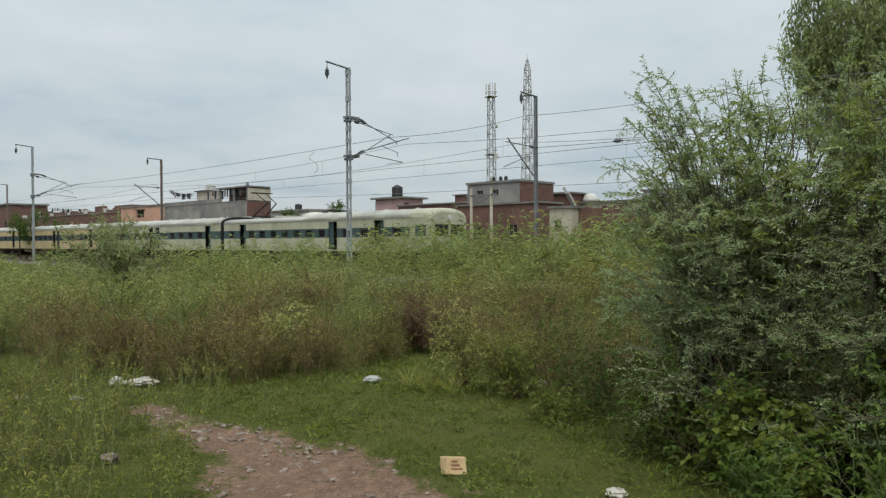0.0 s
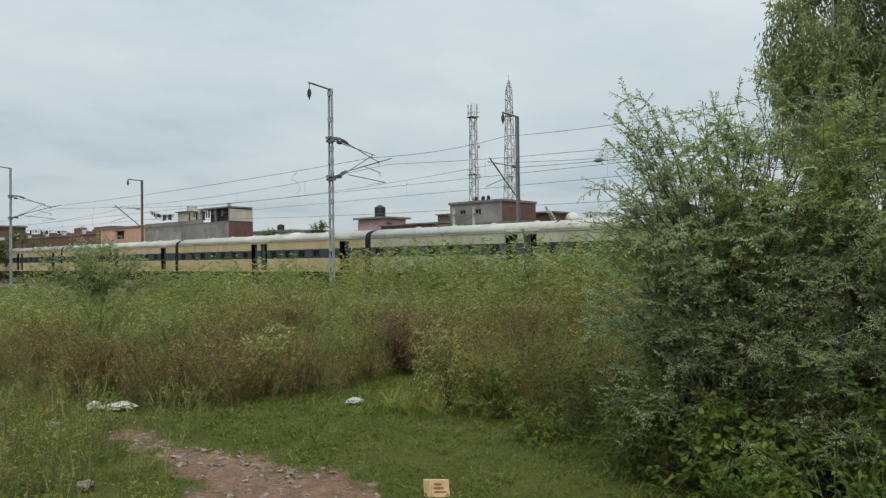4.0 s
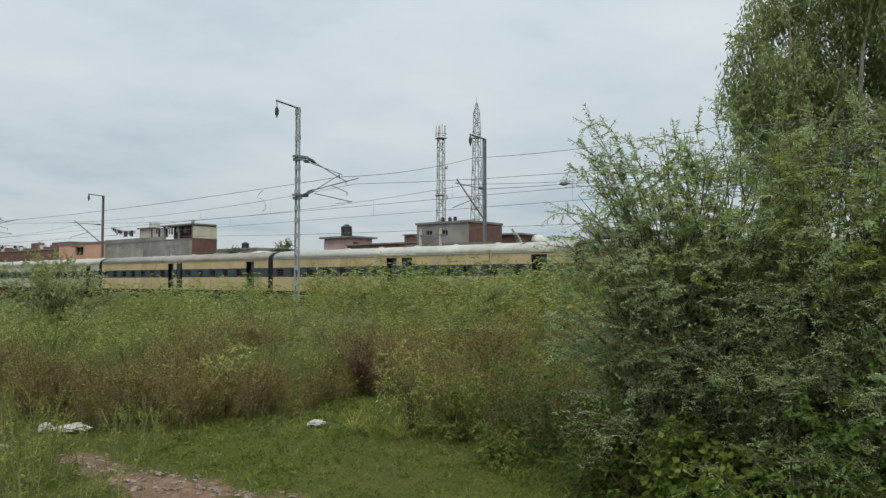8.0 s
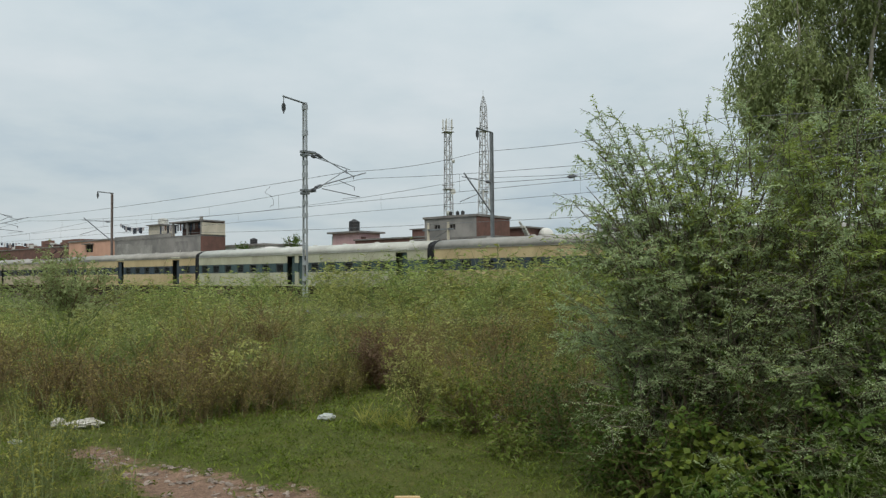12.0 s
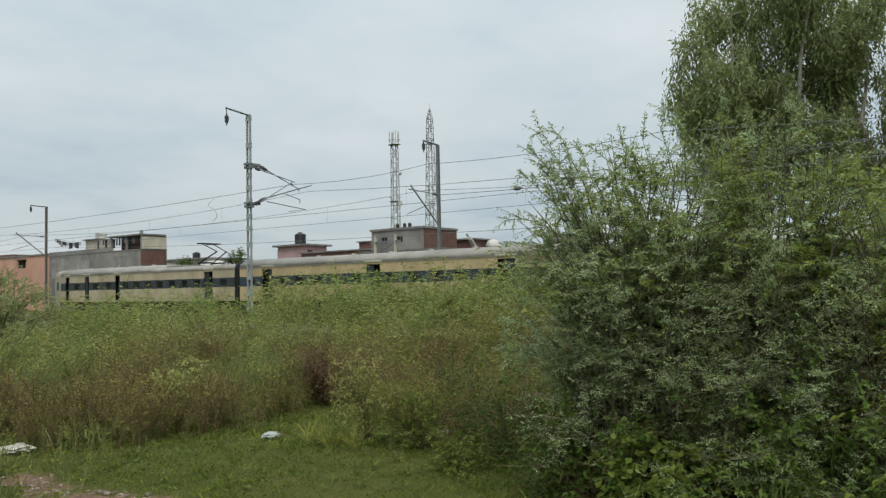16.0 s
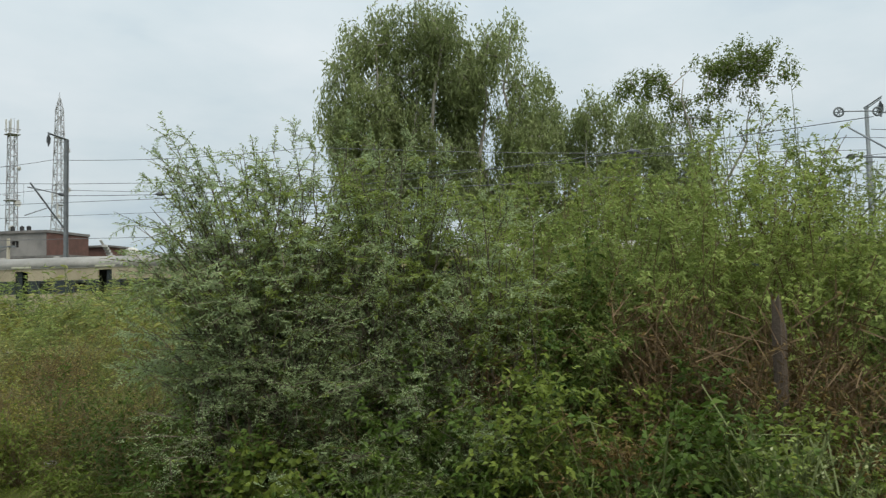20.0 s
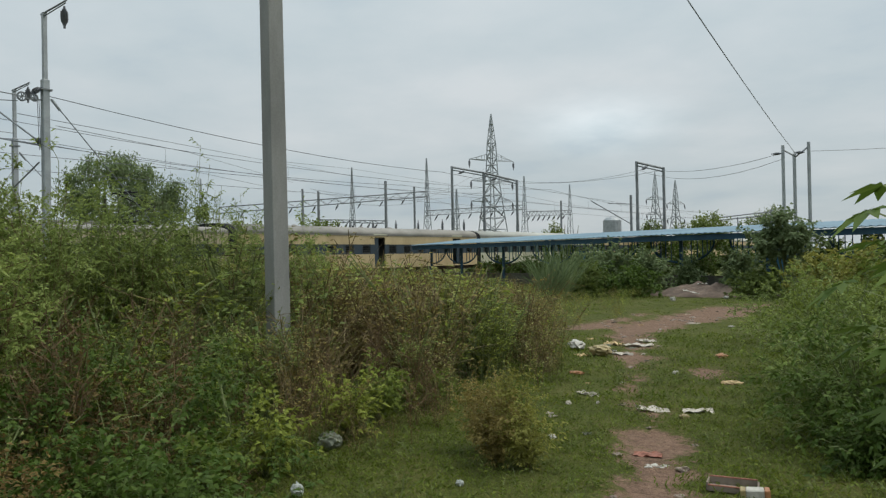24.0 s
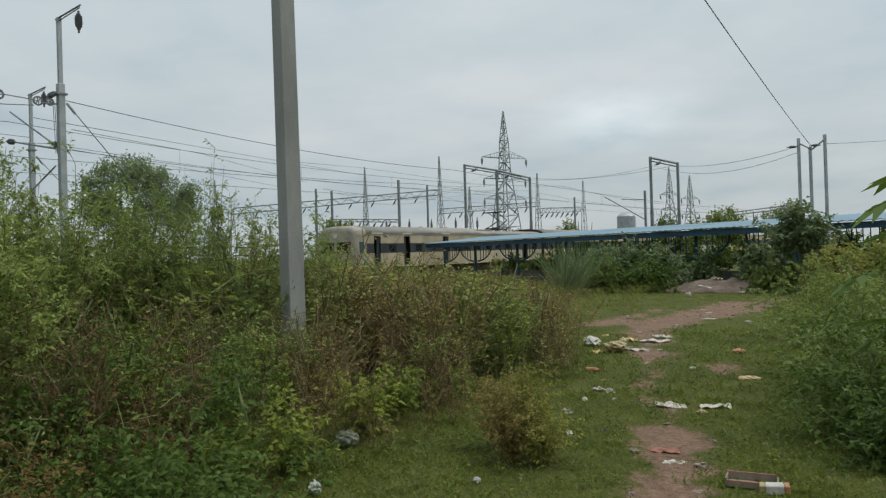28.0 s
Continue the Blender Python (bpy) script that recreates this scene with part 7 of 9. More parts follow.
p, dome, lot, lot2 = clumped(polar(230, -34, -112, 3.4, 13.0), 0.3, 0.7, 7)
k = in_weeds(p) & (p[:, 0] > 2.6)
p, dome, lot, lot2 = p[k], dome[k], lot[k], lot2[k]
far = np.hypot(p[:, 0], p[:, 1])
az = np.degrees(np.arctan2(-p[:, 0], p[:, 1]))
edge = np.clip((p[:, 1] - np.interp(p[:, 0], [q[0] for q in WEST_EDGE], [q[1] for q in WEST_EDGE])) / 0.8, 0.55, 1) * dome * (0.85 + 0.35 * lot2)
hh = np.interp(far, (3.2, 4.5, 6.0, 8.0, 8.6, 13.0), (0.5, 0.75, 1.05, 1.2, 1.6, 1.9)) * np.interp(az, (-112, -92, -82, -70, -34), (0.9, 0.95, 1.0, 1.2, 1.25)) * edge
hh = np.minimum(np.minimum(hh, top_at(p[:, 0], p[:, 1]) * 1.05), pole_gap(p[:, 0], p[:, 1]))
tone = lot + 0.1 * R.normal(size=len(p)) + np.interp(far, (4.2, 5.4, 7.0), (-0.06, 0.0, 0.12)) - np.where((az < -69) & (az > -86), np.interp(far, (4.0, 6.0, 7.5), (0.14, 0.1, 0.0)), 0.0) + np.where((az < -86) & (far > 6.0), 0.2, 0.0)
tan = (az < -85.5) & (far > 5.8) & ((lot2 * 3.7) % 1.0 < 0.36)
# nearer clumps lean to dark broad leaves, which also carry the low growth's shade
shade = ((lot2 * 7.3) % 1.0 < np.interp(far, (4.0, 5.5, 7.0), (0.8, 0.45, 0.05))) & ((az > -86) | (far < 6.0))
for name, temp, lo, hi, broad_ones, mats, lab in (
        ("brown_dead_weeds", dry, -9, 0.15, False, ["stem_dead", "leaf_dead"], "dead reddish-brown weeds tangled in green ones"),
        ("green_weeds", fine, 0.15, 0.42, False, ["stem_green", "leaf_weed"], "rank green weeds round a concrete pole"),
        ("feathery_weeds", fine, 0.42, 0.72, False, ["stem_green", "leaf_yellow"], "feathery yellow-green weeds round a concrete pole"),
        ("olive_weeds", fine, 0.72, 0.98, False, ["stem_green", "leaf_feather"], "light olive weeds round a concrete pole"),
        ("pale_weeds", fine, 0.98, 9, False, ["stem_brown", "leaf_seed"], "pale seeding weeds round a concrete pole"),
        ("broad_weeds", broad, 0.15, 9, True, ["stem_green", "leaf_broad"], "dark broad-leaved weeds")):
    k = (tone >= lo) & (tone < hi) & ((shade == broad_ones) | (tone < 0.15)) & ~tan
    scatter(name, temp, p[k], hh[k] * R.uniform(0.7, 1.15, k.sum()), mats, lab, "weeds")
scatter("tan_weeds", dry, p[tan], hh[tan] * R.uniform(0.75, 1.15, tan.sum()), ["stem_brown", "leaf_dry"], "tan seeding weeds round a concrete pole", "weeds")
p = polar(1150, -76, -128, 13.0, 34.0)
p = p[in_weeds(p) & (field_d(p) < 27.5)]
far = np.hypot(p[:, 0], p[:, 1])
tone = R.uniform(size=len(p)) + 0.4 * fbm(p[:, 0], p[:, 1], 35, 2, 0.4)
hh = np.minimum(top_at(p[:, 0], p[:, 1]), 1.75) * R.uniform(0.75, 1.08, len(p))
k = tone > 0.45
scatter("green_field_weeds", feather_far, p[k], hh[k], ["stem_green", "leaf_yellow"], "light green weeds filling the field towards the shelter", "weeds")
scatter("olive_field_weeds", feather_far, p[~k], hh[~k], ["stem_brown", "leaf_olive"], "yellowing weeds filling the field towards the shelter", "weeds")
p = polar(120, -40, -78, 13.0, 28.0)
p = p[field_d(p) < 27.0]
scatter("hidden_field_weeds", feather_far, p, R.uniform(1.1, 1.7, len(p)), ["stem_green", "leaf_weed"], "green weeds between the bushes and the railway", "weeds")

# short grass
turf = [tuft(200 + k2, 0.055, 9, 0.9, 0.010, 0.14) for k2 in range(6)]
turf_far = [tuft(206 + k2, 0.085, 8, 0.8, 0.017, 0.2) for k2 in range(5)]
for az0, az1, lab, rings in ((60, -24, "short green turf beside the footpath", ((5200, 3.2, 7.8, turf), (2800, 7.6, 11.5, turf_far))),
                             (-84, -134, "short green turf beside the littered footpath", ((4300, 3.4, 8.6, turf), (2900, 8.4, 15.0, turf_far), (2800, 15.0, 32.0, turf_far)))):
    for count, d0, d1, kinds in rings:
        p = polar(count, az0, az1, d0, d1)
        k = (dirt_at(p[:, 0], p[:, 1]) < 0.3 + 0.35 * R.uniform(size=len(p)))
        size = R.uniform(0.5, 1.25, len(p)) * (1 + 0.4 * fbm(p[:, 0], p[:, 1], 41, 3, 1.6))
        scatter("grass_turf", kinds, p[k], size[k], ["stem_green", "leaf_grass"], lab, "grass")
# creeping low plants in the turf
creep = [weed(220 + k2, 0.13, 5, 26, 0.032, 0.02, 1.2, 0.0, 0, 0.5) for k2 in range(4)]
p = np.concatenate([polar(800, 60, -24, 3.4, 10.5), polar(950, -86, -130, 3.6, 13.0)])
k = dirt_at(p[:, 0], p[:, 1]) < 0.45
scatter("creeping_weeds", creep, p[k], R.uniform(0.5, 1.1, k.sum()), ["stem_green", "leaf_grass"], "small creeping weeds in the turf", "weeds")
p = np.concatenate([polar(240, 52, 16, 5.5, 9.8), polar(90, 36, 19, 4.4, 7.6)])
k = dirt_at(p[:, 0], p[:, 1]) < 0.3
scatter("thin_weeds", [weed(225 + k2, 1.0, 5, 60, 0.09, 0.024, 0.45, 0.1, 1, 1.0) for k2 in range(3)], p[k], R.uniform(0.25, 0.6, k.sum()), ["stem_green", "leaf_olive"], "thin young weeds in the turf", "weeds")
p = np.concatenate([polar(110, 52, 26.5, 5.6, 9.6), polar(40, 42, 29, 4.6, 7.0)])
k = dirt_at(p[:, 0], p[:, 1]) < 0.2
scatter("thin_dry_weeds", [weed(228 + k2, 1.0, 6, 80, 0.05, 0.016, 0.4, 0.25, 3, 0.8, thick=0.4) for k2 in range(3)], p[k], R.uniform(0.2, 0.45, k.sum()), ["stem_brown", "leaf_seed"], "thin pale seeding weeds in the turf", "weeds")


# ---------------------------------------------------------------- bushes and trees
def limb_lines(r, n, height, radius, low=0.12, steps=7, flop=0.25, z0=0.0):
    """Lines from a common base out to an egg-shaped outline, arching outwards."""
    out = []
    for _ in range(n):
        a = r.uniform(0, 6.283)
        e = math.asin(r.uniform(low, 1.0) ** 0.8)
        tip = np.array([math.cos(a) * math.cos(e) * radius, math.sin(a) * math.cos(e) * radius, math.sin(e) * height]) * r.uniform(0.82, 1.06)
        t = np.linspace(0, 1, steps)[:, None]
        mid = np.array([tip[0] * 0.35, tip[1] * 0.35, tip[2] * (0.62 + flop)])
        line = 2 * t * (1 - t) * mid + t**2 * tip + r.normal(size=(steps, 3)) * 0.035 * radius * t
        line[:, 2] += z0
        out.append(line)
    return out


def on_line(line, k):
    n = len(line) - 1
    i = np.minimum((k * n).astype(int), n - 1)
    return line[i] + (line[i + 1] - line[i]) * (k * n - i)[:, None], unit(line[i + 1] - line[i])


def pinnate(base, axis, length, pairs, leaf_l, leaf_w, r, face):
    """Feather leaves: a row of leaflets on both sides of each stalk, lying in one plane."""
    n = len(base)
    axis = unit(axis)
    side = unit(np.cross(axis, face))
    f = (np.arange(pairs) + 0.6) / pairs
    bp = base[:, None] + axis[:, None] * (f[None, :, None] * np.broadcast_to(length, n)[:, None, None])
    taper = np.tile(1.05 - 0.5 * np.abs(f - 0.45), n)
    vs, qs, off = [], [], 0
    fc = np.repeat(face, pairs, 0)
    for sg in (-1, 1):
        ax = np.broadcast_to((axis * 0.45 + sg * side)[:, None], bp.shape).reshape(-1, 3) + r.normal(size=(n * pairs, 3)) * 0.28
        v, q = leaf_quads(bp.reshape(-1, 3), ax, leaf_l * taper * r.uniform(0.85, 1.1, n * pairs), leaf_w, r, 0.15, fc, 0.6)
        vs.append(v), qs.append(q + off)
        off += len(v)
    return np.concatenate(vs), np.concatenate(qs)


def thorn_bush(x, y, lobes, shoots, label, seed):
    """A thorn bush: arching dark limbs into each lobe, side twigs set with feather leaves, and long bare-tipped shoots.
    lobes: (centre x, y, z, radius x, y, z, limbs, twigs to a limb, frond pairs or 0 for single pinnae, share of young leaves)."""
    r = np.random.RandomState(seed)
    g = float(ground_z(np.array([x]), np.array([y]))[0]) - 0.03
    root = thing("thorn_bush", pose(x, y, g), label, "bush", "thorn bushes")
    wood, fol, fresh = Bunch(), Bunch(), Bunch()
    foot = np.array([x, y, g])

    def dress(p0, e1, gap, pairs, young, length, width):
        """Leaves in two rows on the twigs from p0 to e1."""
        n = len(p0)
        span = np.linalg.norm(e1 - p0, axis=1)
        m = max(3, int(span.mean() / gap))
        f = (np.arange(m) + 0.5) / m
        f = np.tile(f, n) + r.uniform(-0.3, 0.3, n * m) / m
        pp, ee = np.repeat(p0, m, 0), np.repeat(e1, m, 0)
        sag = np.repeat(0.10 * span, m) * f**2
        bp = pp + (ee - pp) * f[:, None] - np.array([0, 0, 1.0]) * sag[:, None]
        along = unit(ee - pp)
        flat = unit(np.cross(along, np.array([0, 0, 1.0]) + r.normal(size=along.shape) * 0.5))
        new_leaf = r.uniform(size=len(bp)) < np.repeat((r.uniform(size=n) < young).astype(float), m) * 0.85 + 0.05
        for sg in (-1, 1):
            ax = along * 0.75 + flat * sg + r.normal(size=bp.shape) * 0.22 + np.array([0, 0, 0.12])
            face = unit(np.array([0, 0, 1.0]) + r.normal(size=bp.shape) * 0.35)
            size = length * (1.1 - 0.5 * f) * r.uniform(0.7, 1.15, len(bp))
            for sel, dst in ((~new_leaf, fol), (new_leaf, fresh)):
                if not sel.any():
                    continue
                if pairs:
                    dst.add(pinnate(bp[sel], ax[sel], size[sel], pairs, width * 1.9, width, r, face[sel]), 0)
                else:
                    dst.add(leaf_quads(bp[sel], ax[sel], size[sel], width, r, 0.18, face[sel], 0.3), 0)

    for cx, cy, cz, rx, ry, rz, limbs, twigs, pairs, young in lobes:
        c = np.array([cx, cy, cz]) - foot
        for _ in range(limbs):
            d = unit(r.normal(size=3) + np.array([0, 0, 0.25]))
            tip = c + d * np.array([rx, ry, rz]) * r.uniform(0.72, 1.08)
            t = np.linspace(0, 1, 8)[:, None]
            start = np.append(r.normal(size=2) * 0.22, 0.0)
            mid = start * 0.4 + np.array([c[0] * 0.45, c[1] * 0.45, max(c[2] * 0.75, 0.3)]) + r.normal(size=3) * 0.12
            line = (1 - t) ** 2 * start + 2 * t * (1 - t) * mid + t**2 * tip + r.normal(size=(8, 3)) * 0.02 * t
            w = 0.011 * np.linspace(1, 0.2, 8)
            wood.add(stem_quads(line[:-1], line[1:], w[:-1], w[1:]), 0)
            k = np.sort(r.uniform(0.36, 1.0, twigs))
            p0, dl = on_line(line, k)
            out = unit((p0 - c) * np.array([1, 1, 0.6]) + 1e-6)
            e1 = p0 + unit(dl * np.array([0.5, 0.5, 0.25]) + out * np.array([0.6, 0.6, 0.25]) + r.normal(size=(twigs, 3)) * np.array([0.75, 0.75, 0.45]) + np.array([0, 0, 0.12])) * (r.uniform(0.16, 0.42, twigs) * (1.25 - 0.55 * k))[:, None]
            wood.add(ribbon_quads(p0, e1, 0.003, 0.0015, r), 0)
            dress(p0, e1, 0.045 if pairs else 0.0185, pairs, young, 0.075 if pairs else 0.052, 0.0085 if pairs else 0.0145)
    # long shoots that stand out of the crown
    for tx, ty, tz, bx, by, bz in shoots:
        a, b = np.array([bx, by, bz]) - foot, np.array([tx, ty, tz]) - foot
        t = np.linspace(0, 1, 7)[:, None]
        line = a + (b - a) * t + np.array([0, 0, 0.10]) * np.sin(3.1416 * t) + r.normal(size=(7, 3)) * 0.012
        w = np.linspace(0.006, 0.0018, 7)
        wood.add(stem_quads(line[:-1], line[1:], w[:-1], w[1:]), 0)
        dress(line[:-1], line[1:], 0.024, 0, 0.2, 0.05, 0.0105)
        n = 17
        k = np.linspace(0.1, 0.97, n)
        p0, dl = on_line(line, k)
        e1 = p0 + unit(dl + r.normal(size=(n, 3)) * 0.75) * (r.uniform(0.14, 0.4, n) * (1.2 - 0.8 * k))[:, None]
        wood.add(ribbon_quads(p0, e1, 0.0025, 0.0015, r), 0)
        dress(p0, e1, 0.024, 0, 0.2, 0.045, 0.0105)
    for name, b, m, lab in (("branch_work", wood, "bark_dark", ""), ("foliage", fol, "leaf_bush", ""), ("young_foliage", fresh, "leaf_young", "fresh yellow-green shoots")):
        if b.n:
            o = b.build(name, [m])
            o.parent = root
            if lab:
                o["label"] = lab
    return root


def from_bend(az, d, z):
    """A place by azimuth and distance from the bend of the footpath, with its height."""
    a = math.radians(az)
    return 0.13 - math.sin(a) * d, -0.03 + math.cos(a) * d, z


def bush(name, x, y, height, radius, limbs, twigs, per_twig, leaf, mats, label, seed, low=0.05, twig_len=0.45, category="bush", group="", flop=0.25, start=0.25, young=None, stalk=0.018):
    """A shrub of many limbs from one base; its wood is one part and its foliage another."""
    r = np.random.RandomState(seed)
    root = thing(name, pose(x, y, float(ground_z(np.array([x]), np.array([y]))[0]) - 0.03), label, category, group)
    wood, fol, fresh = Bunch(), Bunch(), Bunch()
    for line in limb_lines(r, limbs, height, radius, low, flop=flop):
        w = stalk * height / 2.5 * np.linspace(1, 0.22, len(line))
        wood.add(stem_quads(line[:-1], line[1:], w[:-1], w[1:]), 0)
        k = np.sort(r.uniform(start, 1.0, twigs))
        p, d = on_line(line, k)
        e = p + unit(d * 0.6 + r.normal(size=(twigs, 3)) * 0.75 + np.array([0, 0, 0.15])) * (twig_len * r.uniform(0.5, 1.1, twigs))[:, None]
        wood.add(ribbon_quads(p, e, 0.28 * stalk * height / 2.5, 0.13 * stalk, r), 0)
        f = r.uniform(0.1, 1.0, (twigs, per_twig))
        bp = (p[:, None] + (e - p)[:, None] * f[..., None]).reshape(-1, 3)
        ax = np.repeat(unit(e - p), per_twig, 0) * 0.7 + r.normal(size=(twigs * per_twig, 3)) * 0.6
        ax[:, 2] *= 0.6
        is_young = np.zeros(len(bp), bool) if young is None else bp[:, 2] > young * height * r.uniform(0.75, 1.2, len(bp))
        for sel, dst in ((~is_young, fol), (is_young, fresh)):
            if not sel.any():
                continue
            dst.add(leaf_quads(bp[sel], ax[sel], leaf[0] * r.uniform(0.6, 1.15, sel.sum()), leaf[1], r, 0.3, unit(np.array([0, 0, 1.0]) + unit(bp[sel] * np.array([1, 1, 0.0])) * 0.5)), 0)
    wob = wood.build("branch_work", [mats[0]])
    wob.parent = root
    fob = fol.build("foliage", [mats[1]])
    fob.parent = root
    if fresh.n:
        o = fresh.build("young_foliage", [mats[2]])
        o.parent = root
        o["label"] = "fresh yellow-green shoots"
    return root


# the big thorny bushes beside the footpath
def lobe(az, d, z, rx, rz, limbs, twigs, pairs, young):
    return (*from_bend(az, d, z), rx, rx, rz, limbs, twigs, pairs, young)


def shoot(az, d, z, az0, z0):
    return (*from_bend(az, d, z), *from_bend(az0, d, z0))


thorn_bush(*from_bend(-22, 5.75, 0)[:2],
           [lobe(-18.0, 5.75, 2.05, 0.66, 0.55, 34, 14, 0, 0.15), lobe(-19.0, 5.6, 1.5, 0.78, 0.66, 38, 13, 0, 0.05), lobe(-25.5, 5.7, 2.08, 0.7, 0.56, 36, 13, 0, 0.6), lobe(-22.5, 5.5, 1.75, 0.66, 0.55, 24, 12, 0, 0.3),
            lobe(-15.5, 6.2, 1.2, 0.6, 0.5, 34, 12, 0, 0.1), lobe(-19.5, 5.45, 0.75, 0.74, 0.6, 36, 10, 3, 0.0), lobe(-25.5, 5.3, 1.3, 0.72, 0.66, 44, 12, 3, 0.0), lobe(-26.0, 5.1, 0.6, 0.7, 0.55, 34, 9, 4, 0.0),
            lobe(-26.0, 5.8, 2.42, 0.52, 0.44, 22, 12, 0, 0.55), lobe(-17.4, 5.8, 2.25, 0.42, 0.42, 12, 9, 0, 0.15), lobe(-20.2, 5.85, 2.42, 0.48, 0.36, 14, 9, 0, 0.2)],
           [shoot(-14.0, 5.7, 2.93, -18.5, 1.9), shoot(-15.6, 5.75, 2.86, -19.5, 1.9), shoot(-11.6, 5.6, 2.12, -17.5, 1.8), shoot(-20.6, 5.8, 2.74, -22.0, 2.1), shoot(-23.6, 5.8, 2.98, -24.5, 2.2),
            shoot(-12.8, 5.7, 2.5, -18.0, 1.8), shoot(-17.4, 5.9, 2.7, -20.0, 2.0), shoot(-28.2, 5.7, 2.95, -27.5, 2.2), shoot(-12.4, 5.6, 1.7, -17.0, 1.5), shoot(-13.4, 5.7, 2.7, -18.0, 1.9), shoot(-25.4, 5.7, 2.85, -25.5, 2.2)],
           "large airy thorn bush with feathery grey-green leaves and long shoots", 151)
thorn_bush(*from_bend(-32, 5.6, 0)[:2],
           [lobe(-32.0, 5.6, 2.0, 0.76, 0.6, 38, 13, 0, 0.65), lobe(-30.0, 5.4, 1.6, 0.7, 0.55, 24, 12, 0, 0.4), lobe(-31.5, 5.2, 1.3, 0.72, 0.66, 44, 12, 3, 0.05), lobe(-32.0, 4.95, 0.6, 0.7, 0.55, 34, 9, 4, 0.0), lobe(-30.2, 5.7, 2.36, 0.5, 0.42, 20, 12, 0, 0.6), lobe(-34.2, 5.7, 2.25, 0.5, 0.44, 20, 12, 0, 0.55)],
           [shoot(-33.0, 5.7, 2.85, -32.0, 2.2), shoot(-36.0, 5.6, 2.65, -34.0, 2.0), shoot(-30.0, 5.6, 2.8, -31.0, 2.1)],
           "dense thorn bush with yellow-green top shoots", 53)
thorn_bush(*from_bend(-38.5, 5.4, 0)[:2],
           [lobe(-38.0, 5.5, 1.8, 0.65, 0.55, 28, 13, 0, 0.6), lobe(-37.5, 5.1, 1.1, 0.6, 0.6, 30, 11, 3, 0.05), lobe(-37.0, 4.8, 0.5, 0.55, 0.5, 20, 9, 4, 0.0), lobe(-38.4, 5.6, 2.15, 0.48, 0.44, 16, 12, 0, 0.55)],
           [shoot(-41.0, 5.6, 2.3, -39.0, 1.7)],
           "thorn bush grown into the tall weeds", 58)
# leafy undergrowth added at the thorn bush's foot; its dark leaves deepen the shade there
for k2, (x, y, h, r2) in enumerate(((1.75, 5.25, 0.95, 0.5), (2.0, 4.85, 1.0, 0.55), (2.45, 4.6, 1.15, 0.65), (3.0, 4.45, 1.15, 0.65), (3.5, 4.2, 1.1, 0.6), (2.2, 5.4, 1.1, 0.6))):
    bush("undergrowth_bush", x, y, h, r2, 30, 10, 9, (0.05, 0.022), ("stem_brown", "leaf_broad"), "leafy undergrowth below a thorn bush, coloured dark for the shade there", 370 + k2, 0.05, 0.26, "bush", "undergrowth bushes", start=0.15)

# tall upright shrubs beyond it, brown below and green above
rs = np.random.RandomState(77)
made = 0
for ring, (d0, d1, n) in enumerate(((5.7, 6.6, 9), (6.7, 8.0, 13), (8.1, 9.6, 11), (9.8, 12.0, 8))):
    for k2 in range(n):
        az_s = -38.0 - 38.0 * (k2 + rs.uniform(0.15, 0.85)) / n
        d_s = rs.uniform(d0, d1)
        if az_s < -68 and d_s < 8.3:
            continue
        x, y = -math.sin(math.radians(az_s)) * d_s, math.cos(math.radians(az_s)) * d_s
        h = float(top_at(np.array(x), np.array(y))) * (1.1, 1.0, 0.92, 1.05)[(k2 + ring) % 4] * (0.9 if ring == 0 else 1.0)
        pale = (k2 * 3 + ring) % 5 == 0
        bush("shrub", x, y, h, 0.40 * h, 15, 16, 16, (0.055, 0.019), ("stem_brown", "leaf_young" if pale else "leaf_feather"),
             "light green narrow-leaved tall shrub" if pale else "tall upright narrow-leaved green shrub among weeds", 600 + made, 0.55, 0.24, "shrub", "shrubs in the weeds", flop=0.1, start=0.5 if ring < 2 else 0.36, stalk=0.008)
        made += 1
for k2, (az_s, d_s, h, r2) in enumerate(((-70.5, 9.0, 2.75, 0.95), (-72.8, 9.2, 2.6, 0.95), (-74.6, 9.4, 2.35, 0.8), (-85.0, 10.6, 2.15, 0.7), (-87.2, 10.4, 2.2, 0.75), (-77.5, 10.2, 2.35, 0.8), (-82.0, 10.8, 2.1, 0.8))):
    bush("shrub", -math.sin(math.radians(az_s)) * d_s, math.cos(math.radians(az_s)) * d_s, h, r2, 34, 13, 9, (0.07, 0.02), ("stem_green", "leaf_feather"), "rounded green shrub near a concrete pole", 660 + k2, 0.2, 0.3, "shrub", "shrubs in the weeds", start=0.15, stalk=0.009)
# thin upright feathery saplings against the sky
for k2, (az_s, d_s, h) in enumerate(((-62.4, 8.0, 3.5), (-60.2, 8.6, 3.2), (-64.2, 8.2, 2.95), (-66.0, 8.6, 2.9), (-67.4, 9.0, 2.75), (-75.6, 9.4, 2.55), (-77.4, 9.6, 2.3), (-79.4, 9.4, 2.75), (-80.6, 9.6, 2.7), (-82.3, 9.8, 2.6), (-57.5, 9.4, 3.5), (-52.6, 9.0, 3.4), (-83.6, 9.2, 2.2), (-78.4, 10.0, 2.2))):
    x, y = -math.sin(math.radians(az_s)) * d_s, math.cos(math.radians(az_s)) * d_s
    bush("sapling", x, y, h * 1.03, 0.5, 6, 18, 8, (0.06, 0.016), ("stem_green", "leaf_feather"), "thin upright feathery sapling", 80 + k2, 0.9, 0.24, "sapling", "feathery saplings", flop=0.0, start=0.3, stalk=0.008)
